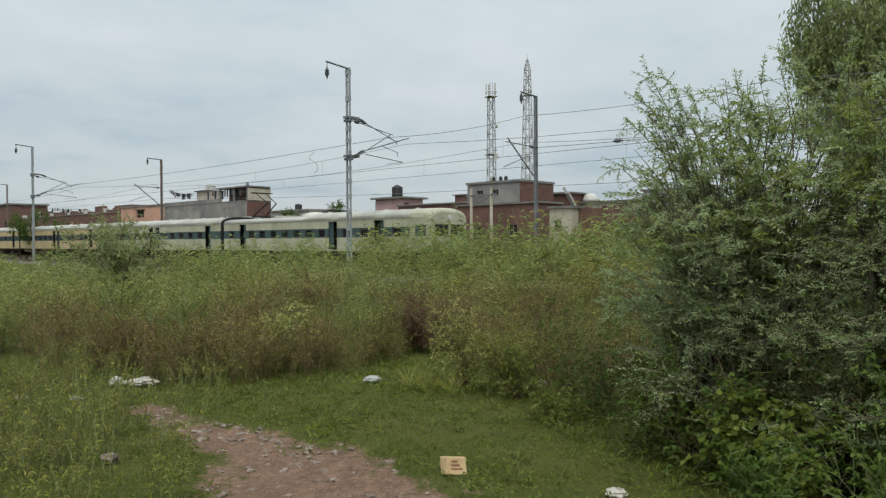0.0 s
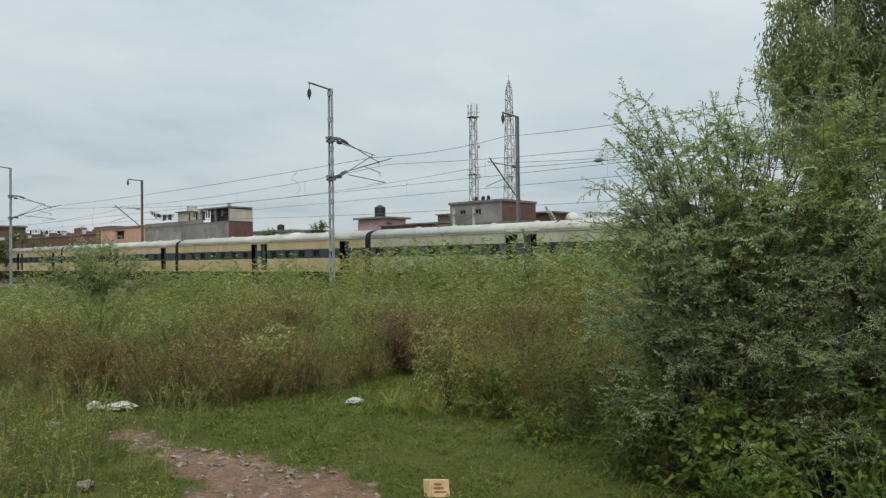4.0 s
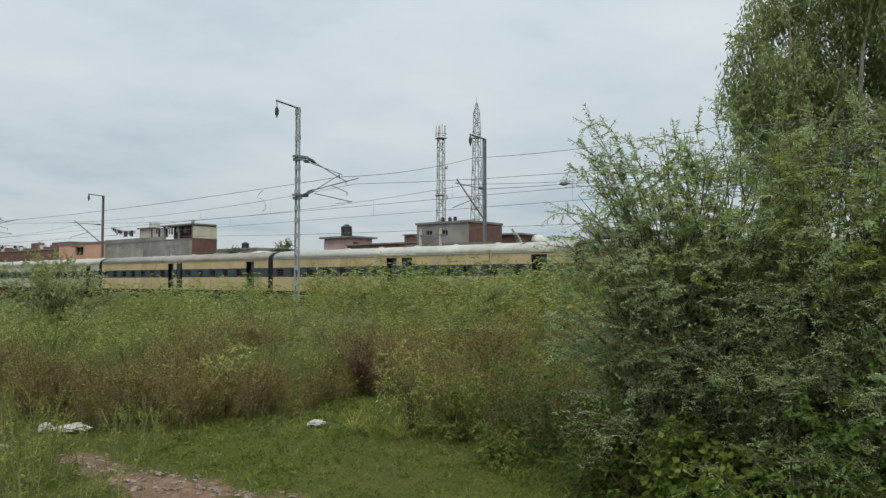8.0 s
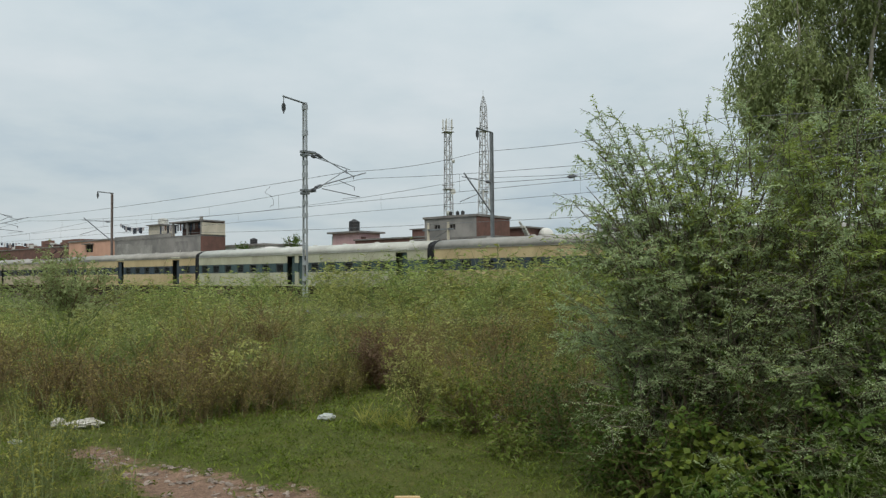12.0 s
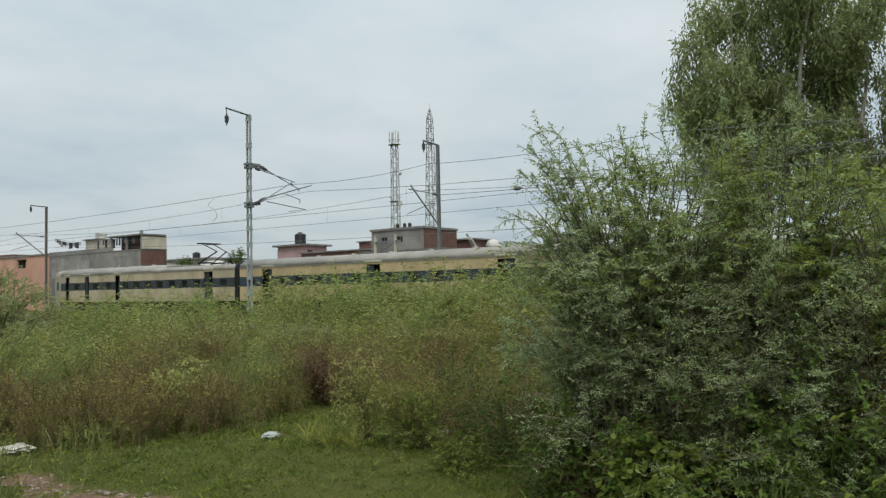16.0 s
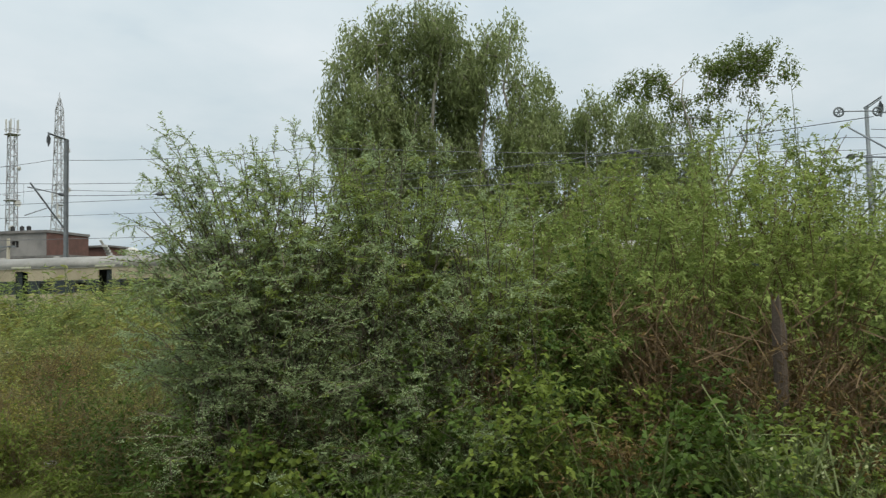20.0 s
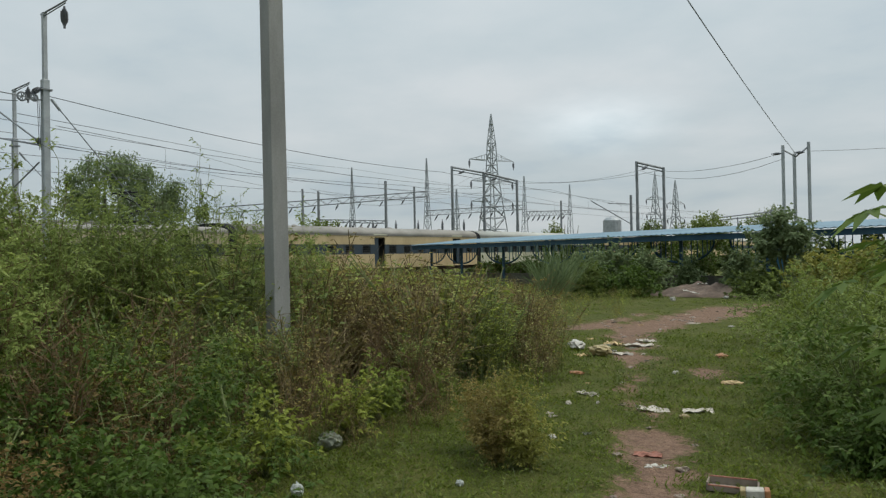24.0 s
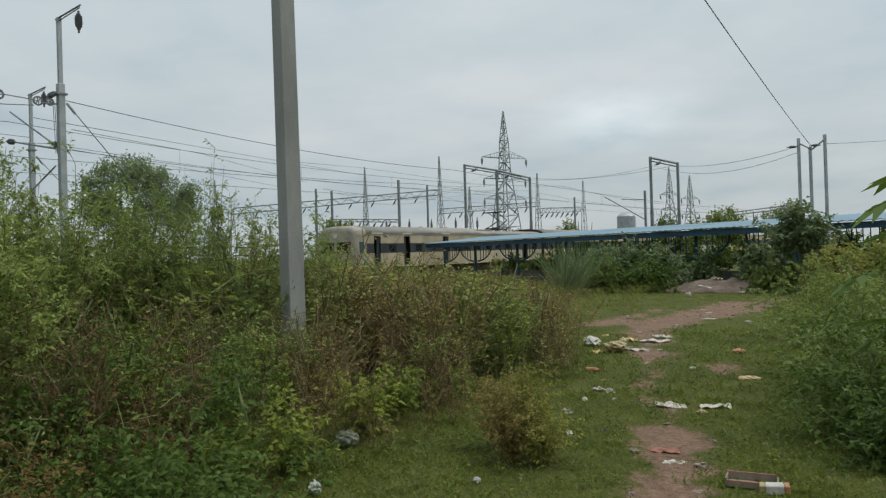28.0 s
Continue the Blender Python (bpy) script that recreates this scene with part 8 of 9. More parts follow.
# weeds closing in on the pole's foot
p = np.stack([R.uniform(7.5, 8.15, 26), R.uniform(0.5, 1.25, 26)], 1)
scatter("pole_foot_weeds", fine, p, R.uniform(0.8, 1.12, 26), ["stem_green", "leaf_feather"], "light green weeds at the foot of a concrete pole", "weeds")
# dead brown stalks standing in the weeds
p = np.concatenate([polar(20, -50, -57.5, 5.2, 6.2), polar(26, -59, -67, 5.2, 6.4), polar(10, -69.5, -73.5, 5.4, 6.4), polar(10, -88, -100, 6.4, 8.5), polar(9, -74, -84, 5.6, 8.0), polar(6, -38, -43, 5.0, 5.6)])
scatter("dead_stalks", [weed(280 + k2, 1.0, 15, 150, 0.032, 0.012, 0.14, 0.25, 3, 0.9, thick=0.22) for k2 in range(3)], p, np.minimum(np.minimum(0.66 * top_at(p[:, 0], p[:, 1]), 1.65), pole_gap(p[:, 0], p[:, 1])) * R.uniform(0.7, 1.1, len(p)), ["stem_dead", "leaf_dead"], "dead reddish-brown stalks standing among green weeds", "weeds", lean=0.05)
# leafy tangles low in front of the shrubs
rs = np.random.RandomState(78)
for k2 in range(22):
    az_s, d_s = -36 - 46 * (k2 + rs.uniform(0.2, 0.8)) / 22, (4.7, 5.5, 6.3)[k2 % 3] + rs.uniform(-0.25, 0.25)
    x, y = -math.sin(math.radians(az_s)) * d_s, math.cos(math.radians(az_s)) * d_s
    dead = (k2 % 5 in (1, 3) and -70 < az_s < -47) or k2 in (15, 19)
    bush("tangled_bush", x, y, (1.25, 1.55, 1.8)[k2 % 3] * rs.uniform(0.85, 1.1) * (1.0 if az_s > -49 else 0.76 if az_s > -68 else 0.62), 0.75, 32, 11, 9, ((0.04, 0.014) if dead else (0.055, 0.026)), ("stem_dead" if dead else "stem_green", "leaf_dead" if dead else ("leaf_broad", "leaf_weed", "leaf_feather", "leaf_broad")[(k2 * 7) % 4] if k2 < 10 else ("leaf_broad", "leaf_weed")[k2 % 3 == 0 and k2 < 15]),
         "tangled dry brown weeds grown into a mound" if dead else "tangled leafy green weeds grown into a mound", 700 + k2, 0.05, 0.3, "bush", "tangled bushes", flop=0.2, start=0.2, stalk=0.003 if dead else 0.006)
for k2, (x, y, h, r2, lf) in enumerate(((6.05, -1.45, 0.8, 0.3, "leaf_olive"), (5.85, -1.28, 0.6, 0.28, "leaf_dry"), (6.3, -1.25, 0.72, 0.3, "leaf_dry"), (5.75, -1.5, 0.5, 0.25, "leaf_olive"))):
    bush("seeding_shrub", x, y, h, r2, 26, 10, 9, (0.038, 0.013), ("stem_brown", lf), "tan-olive seeding weed standing in the grass", 341 + 30 * k2, 0.5, 0.16, "weed", "seeding weeds in the grass", flop=0.0, start=0.12, stalk=0.006)
# bush at the right of the littered path
for x, y, h, r2, seed, lf, lab in ((5.7, -4.05, 1.15, 0.85, 71, "leaf_broad", "dense dark green low bush beside the path"), (6.95, -4.95, 1.4, 1.05, 72, "leaf_feather", "dense green bush beside the path"),
                                   (8.7, -5.7, 1.4, 1.1, 73, "leaf_weed", "green bush with yellowing tops beside the path"), (6.1, -5.6, 1.55, 1.0, 74, "leaf_feather", "green bush beside the path"),
                                   (11.4, -7.2, 1.3, 1.4, 75, "leaf_feather", "olive weedy bush beside the path"), (15.0, -11.0, 1.0, 1.4, 76, "leaf_weed", "spreading green bush near the clearing"),
                                   (5.4, -4.5, 0.8, 0.7, 77, "leaf_broad", "dark low leafy bush beside the path"), (5.0, -3.75, 0.45, 0.45, 79, "leaf_broad", "dark low leafy bush beside the path"), (18.5, -14.8, 1.1, 1.5, 78, "leaf_weed", "green bush beside the shelter")):
    bush("bush", *site(x, y), h, r2, 46, 11, 10, (0.065, 0.028), ("stem_green", lf), lab, seed, 0.02, 0.32, "bush", "bushes beside the path", flop=0.2, start=0.15)
# broad-leaved sapling close to the viewer
def castor(x, y, height, leaves, label, seed):
    """A broad-leaved plant: one jointed stalk, long leaf stalks and seven-fingered leaves."""
    r = np.random.RandomState(seed)
    root = thing("castor_sapling", pose(x, y, float(ground_z(np.array([x]), np.array([y]))[0]) - 0.03), label, "sapling")
    wood, fol = Bunch(), Bunch()
    t = np.linspace(0, 1, 6)[:, None]
    line = np.array([0.06, 0.05, height]) * t + r.normal(size=(6, 3)) * 0.02 * t
    wood.add(stem_quads(line[:-1], line[1:], np.linspace(0.014, 0.007, 5), np.linspace(0.012, 0.005, 5)), 0)
    for n in range(leaves):
        k = 0.62 + 0.38 * n / (leaves - 1)
        p0, _ = on_line(line, np.array([k]))
        a = n * 2.4 + r.uniform(-0.3, 0.3)
        d = np.array([math.cos(a), math.sin(a), r.uniform(0.15, 0.6)])
        e = p0[0] + d * r.uniform(0.14, 0.26)
        wood.add(ribbon_quads(p0, e[None], 0.005, 0.004, r), 0)
        out = unit(np.array([math.cos(a), math.sin(a), -0.35 + r.normal() * 0.2]))
        side = np.array([-math.sin(a), math.cos(a), 0.0])
        ang = np.radians(np.array([-115, -75, -38, 0, 38, 75, 115])) + r.normal(size=7) * 0.06
        ax = np.cos(ang)[:, None] * out + np.sin(ang)[:, None] * side
        size = r.uniform(0.13, 0.19) * np.array([0.6, 0.8, 0.95, 1.05, 0.95, 0.8, 0.6])
        fol.add(leaf_quads(np.repeat(e[None], 7, 0), ax, size, size * 0.36, r, 0.2, unit(np.array([0, 0, 1.0]) + out * 0.3), 0.1), 0)
    for name, b, m in (("stalk", wood, "stem_green"), ("foliage", fol, "leaf_broad")):
        o = b.build(name, [m])
        o.parent = root


castor(2.56, -2.29, 1.72, 22, "broad-leaved sapling with fingered leaves at the path's edge", 79)
castor(2.62, -2.42, 1.1, 9, "low broad-leaved sapling at the path's edge", 80)
bush("round_leaved_plant", 2.02, -1.95, 1.15, 0.42, 16, 5, 4, (0.085, 0.075), ("stem_green", "leaf_bush"), "round-leaved grey-green plant at the path's edge", 83, 0.2, 0.14, "plant", start=0.3)
# bright leafy plants at the weeds' front edge
for k2, (x, y, h, r2) in enumerate(((5.45, 0.75, 0.5, 0.34), (5.95, 0.45, 0.55, 0.38), (6.55, 1.2, 0.8, 0.45), (5.65, 2.05, 0.55, 0.4), (6.9, -0.1, 0.6, 0.4), (7.4, -0.4, 0.65, 0.4), (8.05, -0.75, 0.7, 0.45), (7.7, 1.9, 1.05, 0.5), (8.4, 0.5, 0.6, 0.5), (7.2, 0.9, 0.95, 0.45))):
    bush("leafy_plant", x, y, h, r2, 20, 7, 7, (0.066, 0.03), ("stem_green", "leaf_yellow" if k2 % 3 == 1 else "leaf_weed"), "bright green leafy plant at the edge of the weeds", 810 + k2, 0.2, 0.2, "plant", "leafy plants", start=0.15)
# shrubs before and under the shelter
def at_az(az, d):
    a = math.radians(az)
    return -math.sin(a) * d, math.cos(a) * d


for k2, (az_s, d_s, h, r2, lf, lab) in enumerate((
        (-105.2, 32.0, 1.3, 1.0, "leaf_shrub", "weedy shrub before the shelter"), (-107.2, 31.0, 1.9, 1.1, "leaf_shrub", "broad-leaved grey-green shrub before the shelter"),
        (-109.2, 30.0, 2.0, 1.2, "leaf_shrub", "broad-leaved grey-green shrub before the shelter"), (-111.6, 29.6, 1.6, 0.9, "leaf_shrub", "broad-leaved grey-green shrub before the shelter"),
        (-110.2, 27.6, 1.3, 1.2, "leaf_broad", "low dark weedy shrub before the shelter"), (-107.6, 28.0, 1.2, 1.2, "leaf_tree", "low weedy shrub before the shelter"),
        (-118.0, 28.8, 1.7, 0.8, "leaf_shrub", "broad-leaved shrub leaning on the shelter"), (-119.0, 26.6, 0.9, 0.9, "leaf_tree", "low leafy shrub beside the mound"),
        (-123.0, 25.0, 1.6, 1.2, "leaf_olive", "weedy shrub under the shelter"),
        (-125.4, 23.0, 1.7, 1.3, "leaf_olive", "olive weedy shrub under the shelter"), (-127.6, 21.6, 1.7, 1.3, "leaf_weed", "weedy shrub under the shelter"),
        (-114.4, 31.4, 1.3, 0.6, "leaf_shrub", "small grey-green shrub under the shelter"))):
    bush("shrub", *at_az(az_s, d_s), h, r2, 38, 10, 8, (0.15, 0.085), ("stem_green", lf), lab, 91 + k2, 0.08, 0.42, "shrub", "shrubs before the shelter", flop=0.15, start=0.2)
bush("creeper_shrub", *at_az(-120.9, 27.0), 2.85, 1.6, 44, 10, 8, (0.17, 0.10), ("stem_green", "leaf_shrub"), "leafy creeper climbing over the shelter's roof edge", 107, 0.6, 0.35, "shrub", flop=0.2, start=0.5)
# row of dark-leaved shrubs that fills in the shade seen under the shelter's roof
for k2 in range(17):
    f = (k2 + 0.5) / 17
    x, y = 46.2 + (15.5 - 46.2) * f + 0.487 * 4.9, -2.9 + (-20.0 + 2.9) * f - 0.874 * 4.9
    bush("undergrowth_shrub", *site(x, y), 2.2 + 0.4 * f + 0.2 * math.sin(k2 * 2.1), 1.35, 34, 9, 7, (0.19, 0.11), ("stem_green", "leaf_broad"), "dense dark shrub shaded by the shelter's roof", 340 + k2, 0.03, 0.45, "shrub", "shrubs behind the shelter", flop=0.15, start=0.15)
scatter("reed_grass", [tuft(230 + k2, 2.9, 70, 0.28, 0.03) for k2 in range(2)], np.array([(25.6, -6.7), (26.0, -6.3), (25.9, -7.1), (25.2, -6.4)]), 1.0, ["stem_green", "leaf_shrub"], "clump of tall arching reed grass before the shelter", "grass")
# shrub before the railway, and one leafy plant in the meadow
bush("shrub", -8.95, 20.1, 2.4, 2.2, 80, 17, 11, (0.10, 0.04), ("stem_brown", "leaf_euc"), "rounded grey-green shrub standing in the meadow", 97, 0.05, 0.4, "shrub", start=0.15)
bush("leafy_plant", -1.95, 9.0, 0.95, 0.5, 13, 6, 5, (0.09, 0.035), ("stem_green", "leaf_seed"), "light green leafy plant among brown weeds", 98, 0.3, 0.2, "plant")
bush("seeding_shrub", 0.22, 7.65, 1.15, 0.5, 26, 11, 10, (0.036, 0.015), ("stem_brown", "leaf_seed"), "upright pale seeding shrub at the meadow's edge", 99, 0.3, 0.2, "shrub", flop=0.05, start=0.3, stalk=0.012)
bush("seeding_shrub", 0.66, 7.5, 0.95, 0.5, 24, 10, 10, (0.036, 0.015), ("stem_brown", "leaf_olive"), "upright olive seeding shrub at the meadow's edge", 101, 0.3, 0.2, "shrub", flop=0.05, start=0.3, stalk=0.012)
bush("purple_weed", -0.3, 10.4, 1.0, 0.5, 40, 10, 10, (0.04, 0.015), ("stem_dead", "leaf_purple"), "dark purplish-brown dead shrub in the meadow", 100, 0.3, 0.2, "shrub", flop=0.0, stalk=0.012)
# low shrubs and leafy plants: leaf_broad paints the thorn bush's shade onto most
for k2, (x, y, h, r2) in enumerate(((0.75, 7.2, 0.75, 0.5), (1.35, 7.5, 0.85, 0.6), (1.5, 6.6, 0.7, 0.55), (0.9, 6.4, 0.35, 0.4), (2.0, 7.6, 1.2, 0.7), (1.2, 8.8, 1.1, 0.7), (1.65, 5.5, 0.7, 0.5), (2.0, 4.75, 0.75, 0.5), (2.6, 4.35, 0.8, 0.5), (3.2, 4.1, 0.8, 0.5))):
    bush("low_shrub", x, y, h, r2, 26, 8, 8, (0.045, 0.018), ("stem_brown", "leaf_weed" if x < 1.1 else "leaf_broad"), "low green shrub at the foot of the thorn bush", 300 + k2, 0.05, 0.22, "shrub", "low shrubs", start=0.1)
for k2, (x, y, h, r2, lf) in enumerate(((1.75, 4.0, 0.5, 0.35, "leaf_broad"), (2.3, 3.7, 0.8, 0.5, "leaf_broad"), (2.9, 3.6, 0.8, 0.5, "leaf_broad"), (3.5, 3.3, 0.75, 0.5, "leaf_broad"), (3.9, 2.7, 0.7, 0.5, "leaf_broad"), (4.2, 2.0, 0.5, 0.45, "leaf_broad"), (4.4, 3.3, 1.0, 0.6, "leaf_weed"))):
    bush("leafy_plant", x, y, h, r2, 18, 7, 7, (0.052, 0.022), ("stem_green", lf), "leafy green plant at the foot of the thorn bush", 320 + k2, 0.25, 0.2, "plant", "leafy plants", start=0.15)
# yellow-green plants given a darker green in place of the deep shade here
for k2, (x, y, h, r2) in enumerate(((1.83, 4.5, 0.62, 0.28), (2.12, 4.42, 0.72, 0.3), (2.0, 4.2, 0.5, 0.25))):
    bush("round_leaved_plant", x, y, h, r2, 14, 5, 5, (0.06, 0.054), ("stem_green", "leaf_weed"), "round-leaved plant at the thorn bush's foot, coloured darker for deep shade", 345 + k2, 0.3, 0.13, "plant", "round-leaved plants", start=0.3, stalk=0.012)
# white-flowered weeds nearby
p = np.stack([R.uniform(3.75, 4.55, 34), R.uniform(1.75, 2.55, 34)], 1)
scatter("white_flowered_weeds", [weed(240 + k2, 0.7, 6, 150, 0.035, 0.013, 0.5, 0.1, 3, 0.8, 2) for k2 in range(3)], p, R.uniform(0.8, 1.25, 34), ["stem_green", "leaf_weed", "flower_white"], "weeds with many tiny white flower heads", "weeds")
# dry grass fan by the white bag
scatter("dry_grass", [tuft(250 + k2, 0.5, 40, 0.9, 0.006) for k2 in range(3)], np.array([[-0.35, 7.6], [-0.15, 7.45], [0.1, 7.3]]), 1.0, ["stem_brown", "leaf_olive"], "fan of long pale grass beside a plastic bag", "grass")


def tree(x, y, height, label, seed, clumps, leaf, mat_leaf, bark="bark", trunk_r=0.22, hang=0.8, per=420, forks=3, z0=None, fork_at=0.25, spread=(0.12, 0.26)):
    """A tree: forked trunk with limbs to each clump, and a crown of separate leaves. clumps: (x, y, z, radius, height)."""
    r = np.random.RandomState(seed)
    root = thing("tree", pose(x, y, float(ground_z(np.array([x]), np.array([y]))[0]) - 0.1 if z0 is None else z0), label, "tree", "trees beyond the railway")
    bole, wood, crown = Bunch(), Bunch(), Bunch()
    base = np.array([[0, 0, 0], [0.05, 0, height * fork_at * 0.5], [0.0, 0.1, height * fork_at]])
    n8 = lambda p, q, a, b: tube_quads(p, q, a, b)
    bole.add(n8(base[:-1], base[1:], np.array([trunk_r * 1.25, trunk_r]), np.array([trunk_r, trunk_r * 0.85])), 0)
    stems = []
    for k in range(forks):
        a = 6.283 * k / forks + r.uniform(0, 1)
        lean = r.uniform(*spread) * height
        top = np.array([math.cos(a) * lean, math.sin(a) * lean, height * r.uniform(0.78, 0.92)])
        t = np.linspace(0, 1, 7)[:, None]
        line = base[-1] * (1 - t) + top * t + np.array([math.cos(a), math.sin(a), 0]) * lean * 0.25 * np.sin(3.1416 * t) + r.normal(size=(7, 3)) * 0.012 * height * t
        w = trunk_r * 0.7 * np.linspace(1, 0.2, 7)
        limb = Bunch()
        limb.add(n8(line[:-1], line[1:], w[:-1], w[1:]), 0)
        limb.build("limb", [bark]).parent = root
        stems.append(line)
    pts = np.concatenate([base] + stems)
    hub = pts.mean(0)
    for cx, cy, cz, cr, ch in sorted(clumps, key=lambda q: math.hypot(q[0] - hub[0], q[1] - hub[1]) + 0.5 * q[2]):
        c = np.array([cx, cy, cz])
        below = pts[(pts[:, 2] < cz + 0.3) | (pts[:, 2] <= base[-1, 2])]
        j = below[np.argmin(np.linalg.norm(below - c, axis=1) + 0.3 * np.abs(cz - below[:, 2]))]
        mid = (j + c) / 2 + r.normal(size=3) * 0.15 * cr
        ln = np.stack([j, mid, c])
        pts = np.concatenate([pts, mid[None], c[None]])
        wood.add(n8(ln[:-1], ln[1:], np.array([trunk_r * 0.28, trunk_r * 0.18]), np.array([trunk_r * 0.18, trunk_r * 0.06])), 0)
        n = int(per * cr * ch)
        twigs = max(6, n // 22)
        tp0 = c + rand_dirs(twigs, r) * np.array([cr, cr, ch]) * (r.uniform(0.25, 1.0, (twigs, 1)) ** 0.6)
        wood.add(stem_quads(np.repeat(c[None], twigs, 0) * 0.5 + tp0 * 0.5, tp0, trunk_r * 0.05, trunk_r * 0.02), 0)
        which = r.randint(0, twigs, n)
        lp = tp0[which] + r.normal(size=(n, 3)) * np.array([0.2, 0.2, 0.3 + 0.25 * hang]) * (0.45 + 0.25 * cr) - np.array([0, 0, 1]) * r.uniform(0, 0.6, (n, 1)) * hang
        ax = r.normal(size=(n, 3)) + np.array([0, 0, -1.6 * hang])
        crown.add(leaf_quads(lp, ax, leaf[0] * r.uniform(0.6, 1.2, n), leaf[1], r, 0.1), 0)
    bole.build("trunk", [bark]).parent = root
    wood.build("branch_work", [bark]).parent = root
    o = crown.build("crown", [mat_leaf])
    o.parent = root
    return root


def tube_quads(p, q, r0, r1, sides=7):
    """Round limbs from p to q."""
    n = len(p)
    ax = unit(q - p)
    u = unit(np.cross(ax, np.array([0.31, 0.77, 0.15])))
    w = np.cross(ax, u)
    r0, r1 = np.broadcast_to(r0, n)[:, None], np.broadcast_to(r1, n)[:, None]
    ring = [u * math.cos(a) + w * math.sin(a) for a in np.arange(sides) * 6.2832 / sides]
    v = np.stack([p + k * r0 for k in ring] + [q + k * r1 for k in ring], 1).reshape(-1, 3)
    f = np.array([[i, (i + 1) % sides, sides + (i + 1) % sides, sides + i] for i in range(sides)])
    return v, (np.arange(n)[:, None, None] * (2 * sides) + f).reshape(-1, 4)


def egg(seed, n, rx, z0, z1, size):
    """Clumps spread through an egg-shaped crown."""
    r = np.random.RandomState(seed)
    out = []
    for _ in range(n):
        d = unit(r.normal(size=3)) * r.uniform(0.35, 1.0) ** 0.5
        s = size * r.uniform(0.75, 1.25)
        out.append((d[0] * (rx - s * 0.6), d[1] * (rx - s * 0.6), (z0 + z1) / 2 + d[2] * ((z1 - z0) / 2 - s * 0.5), s, s * r.uniform(0.8, 1.2)))
    return out


# eucalyptus group beyond the line
for az_t, d_t, ht, rx, low, n, seed, lab in ((-29.4, 47, 21.4, 3.4, 4.6, 56, 401, "tall eucalyptus with hanging grey-green foliage and pale trunks"),
                                             (-33.8, 48, 22.0, 4.1, 5.2, 66, 402, "tall eucalyptus with hanging grey-green foliage and pale trunks"),
                                             (-39.3, 49, 20.9, 4.2, 5.0, 64, 403, "tall eucalyptus with hanging grey-green foliage and pale trunks")):
    x, y = at_az(az_t, d_t)
    tree(x, y, ht, lab, seed, egg(seed, n, rx, low, ht, 1.3), (0.36, 0.105), "leaf_euc", "bark", 0.3, 1.0, 260, 3, spread=(0.05, 0.12))
for az_t, d_t, ht, rx, low, n, seed, lab in ((-43.6, 52, 17.2, 2.9, 2.5, 32, 404, "slender drooping green tree"), (-47.0, 50, 16.6, 2.9, 2.5, 30, 405, "slender drooping green tree"), (-50.4, 52, 15.6, 2.8, 3.0, 28, 406, "drooping green tree with grey limbs"), (-53.6, 52, 13.5, 2.4, 2.0, 18, 414, "low drooping green tree")):
    x, y = at_az(az_t, d_t)
    tree(x, y, ht, lab, seed, egg(seed, n, rx, low, ht, 1.2), (0.34, 0.11), "leaf_euc", "bark", 0.16, 0.9, 290, 2, spread=(0.03, 0.08))
rs = np.random.RandomState(47)
OPEN_CROWN = []
for n, mx, mz, wx, wz, size in ((22, 3.6, 17.4, 2.9, 2.2, 0.95), (12, 0.8, 17.6, 2.0, 1.5, 0.85), (16, -3.6, 16.9, 2.2, 1.3, 0.9), (12, 0.0, 15.4, 3.4, 1.3, 0.75), (9, 2.6, 14.0, 3.4, 1.3, 0.7), (9, -2.5, 13.2, 2.8, 1.6, 0.75)):
    for _ in range(n):
        d3 = unit(rs.normal(size=3)) * rs.uniform(0.3, 1.0)
        across, deep = mx + d3[0] * wx, d3[1] * 2.0
        OPEN_CROWN.append((across * 0.579 + deep * 0.815, -across * 0.815 + deep * 0.579, mz + d3[2] * wz, size * rs.uniform(0.8, 1.2), size * 0.75))
x, y = at_az(-54.6, 55)
tree(x, y, 17.5, "spreading open-crowned tree with bare grey limbs below", 407, OPEN_CROWN, (0.24, 0.12), "leaf_tree", "bark", 0.2, 0.4, 260, 4, fork_at=0.4)
x, y = at_az(-72.2, 46)
tree(x, y, 8.3, "round dark green tree behind a railway mast", 408, egg(408, 30, 3.7, 3.4, 9.2, 0.85), (0.22, 0.08), "leaf_shrub", "bark_dark", 0.22, 0.3, 900, 3)
x, y = at_az(-77.5, 60)
tree(x, y, 7.4, "dark conical tree behind the railway", 409, [(0, 0, 2.5, 1.1, 1.2), (0, 0, 4.0, 0.95, 1.1), (0, 0, 5.4, 0.7, 1.0), (0, 0, 6.6, 0.4, 0.8)], (0.24, 0.10), "leaf_tree", "bark_dark", 0.15, 0.2, 700, 2)
# far small trees
for az_t, d_t, ht, rx, seed in ((-86.5, 58, 5.3, 2.1, 410), (-105.4, 74, 6.3, 2.6, 411), (-112.6, 84, 6.8, 3.0, 412), (-115.6, 74, 5.4, 2.2, 413), (-101.0, 110, 5.5, 2.6, 415), (-119.5, 90, 6.4, 2.6, 416)):
    x, y = at_az(az_t, d_t)
    tree(x, y, ht, "small dark green tree far behind the shelter", seed, egg(seed, 14, rx, 1.6, ht, 1.0), (0.30, 0.13), "leaf_tree", "bark_dark", 0.15, 0.2, 330, 3)
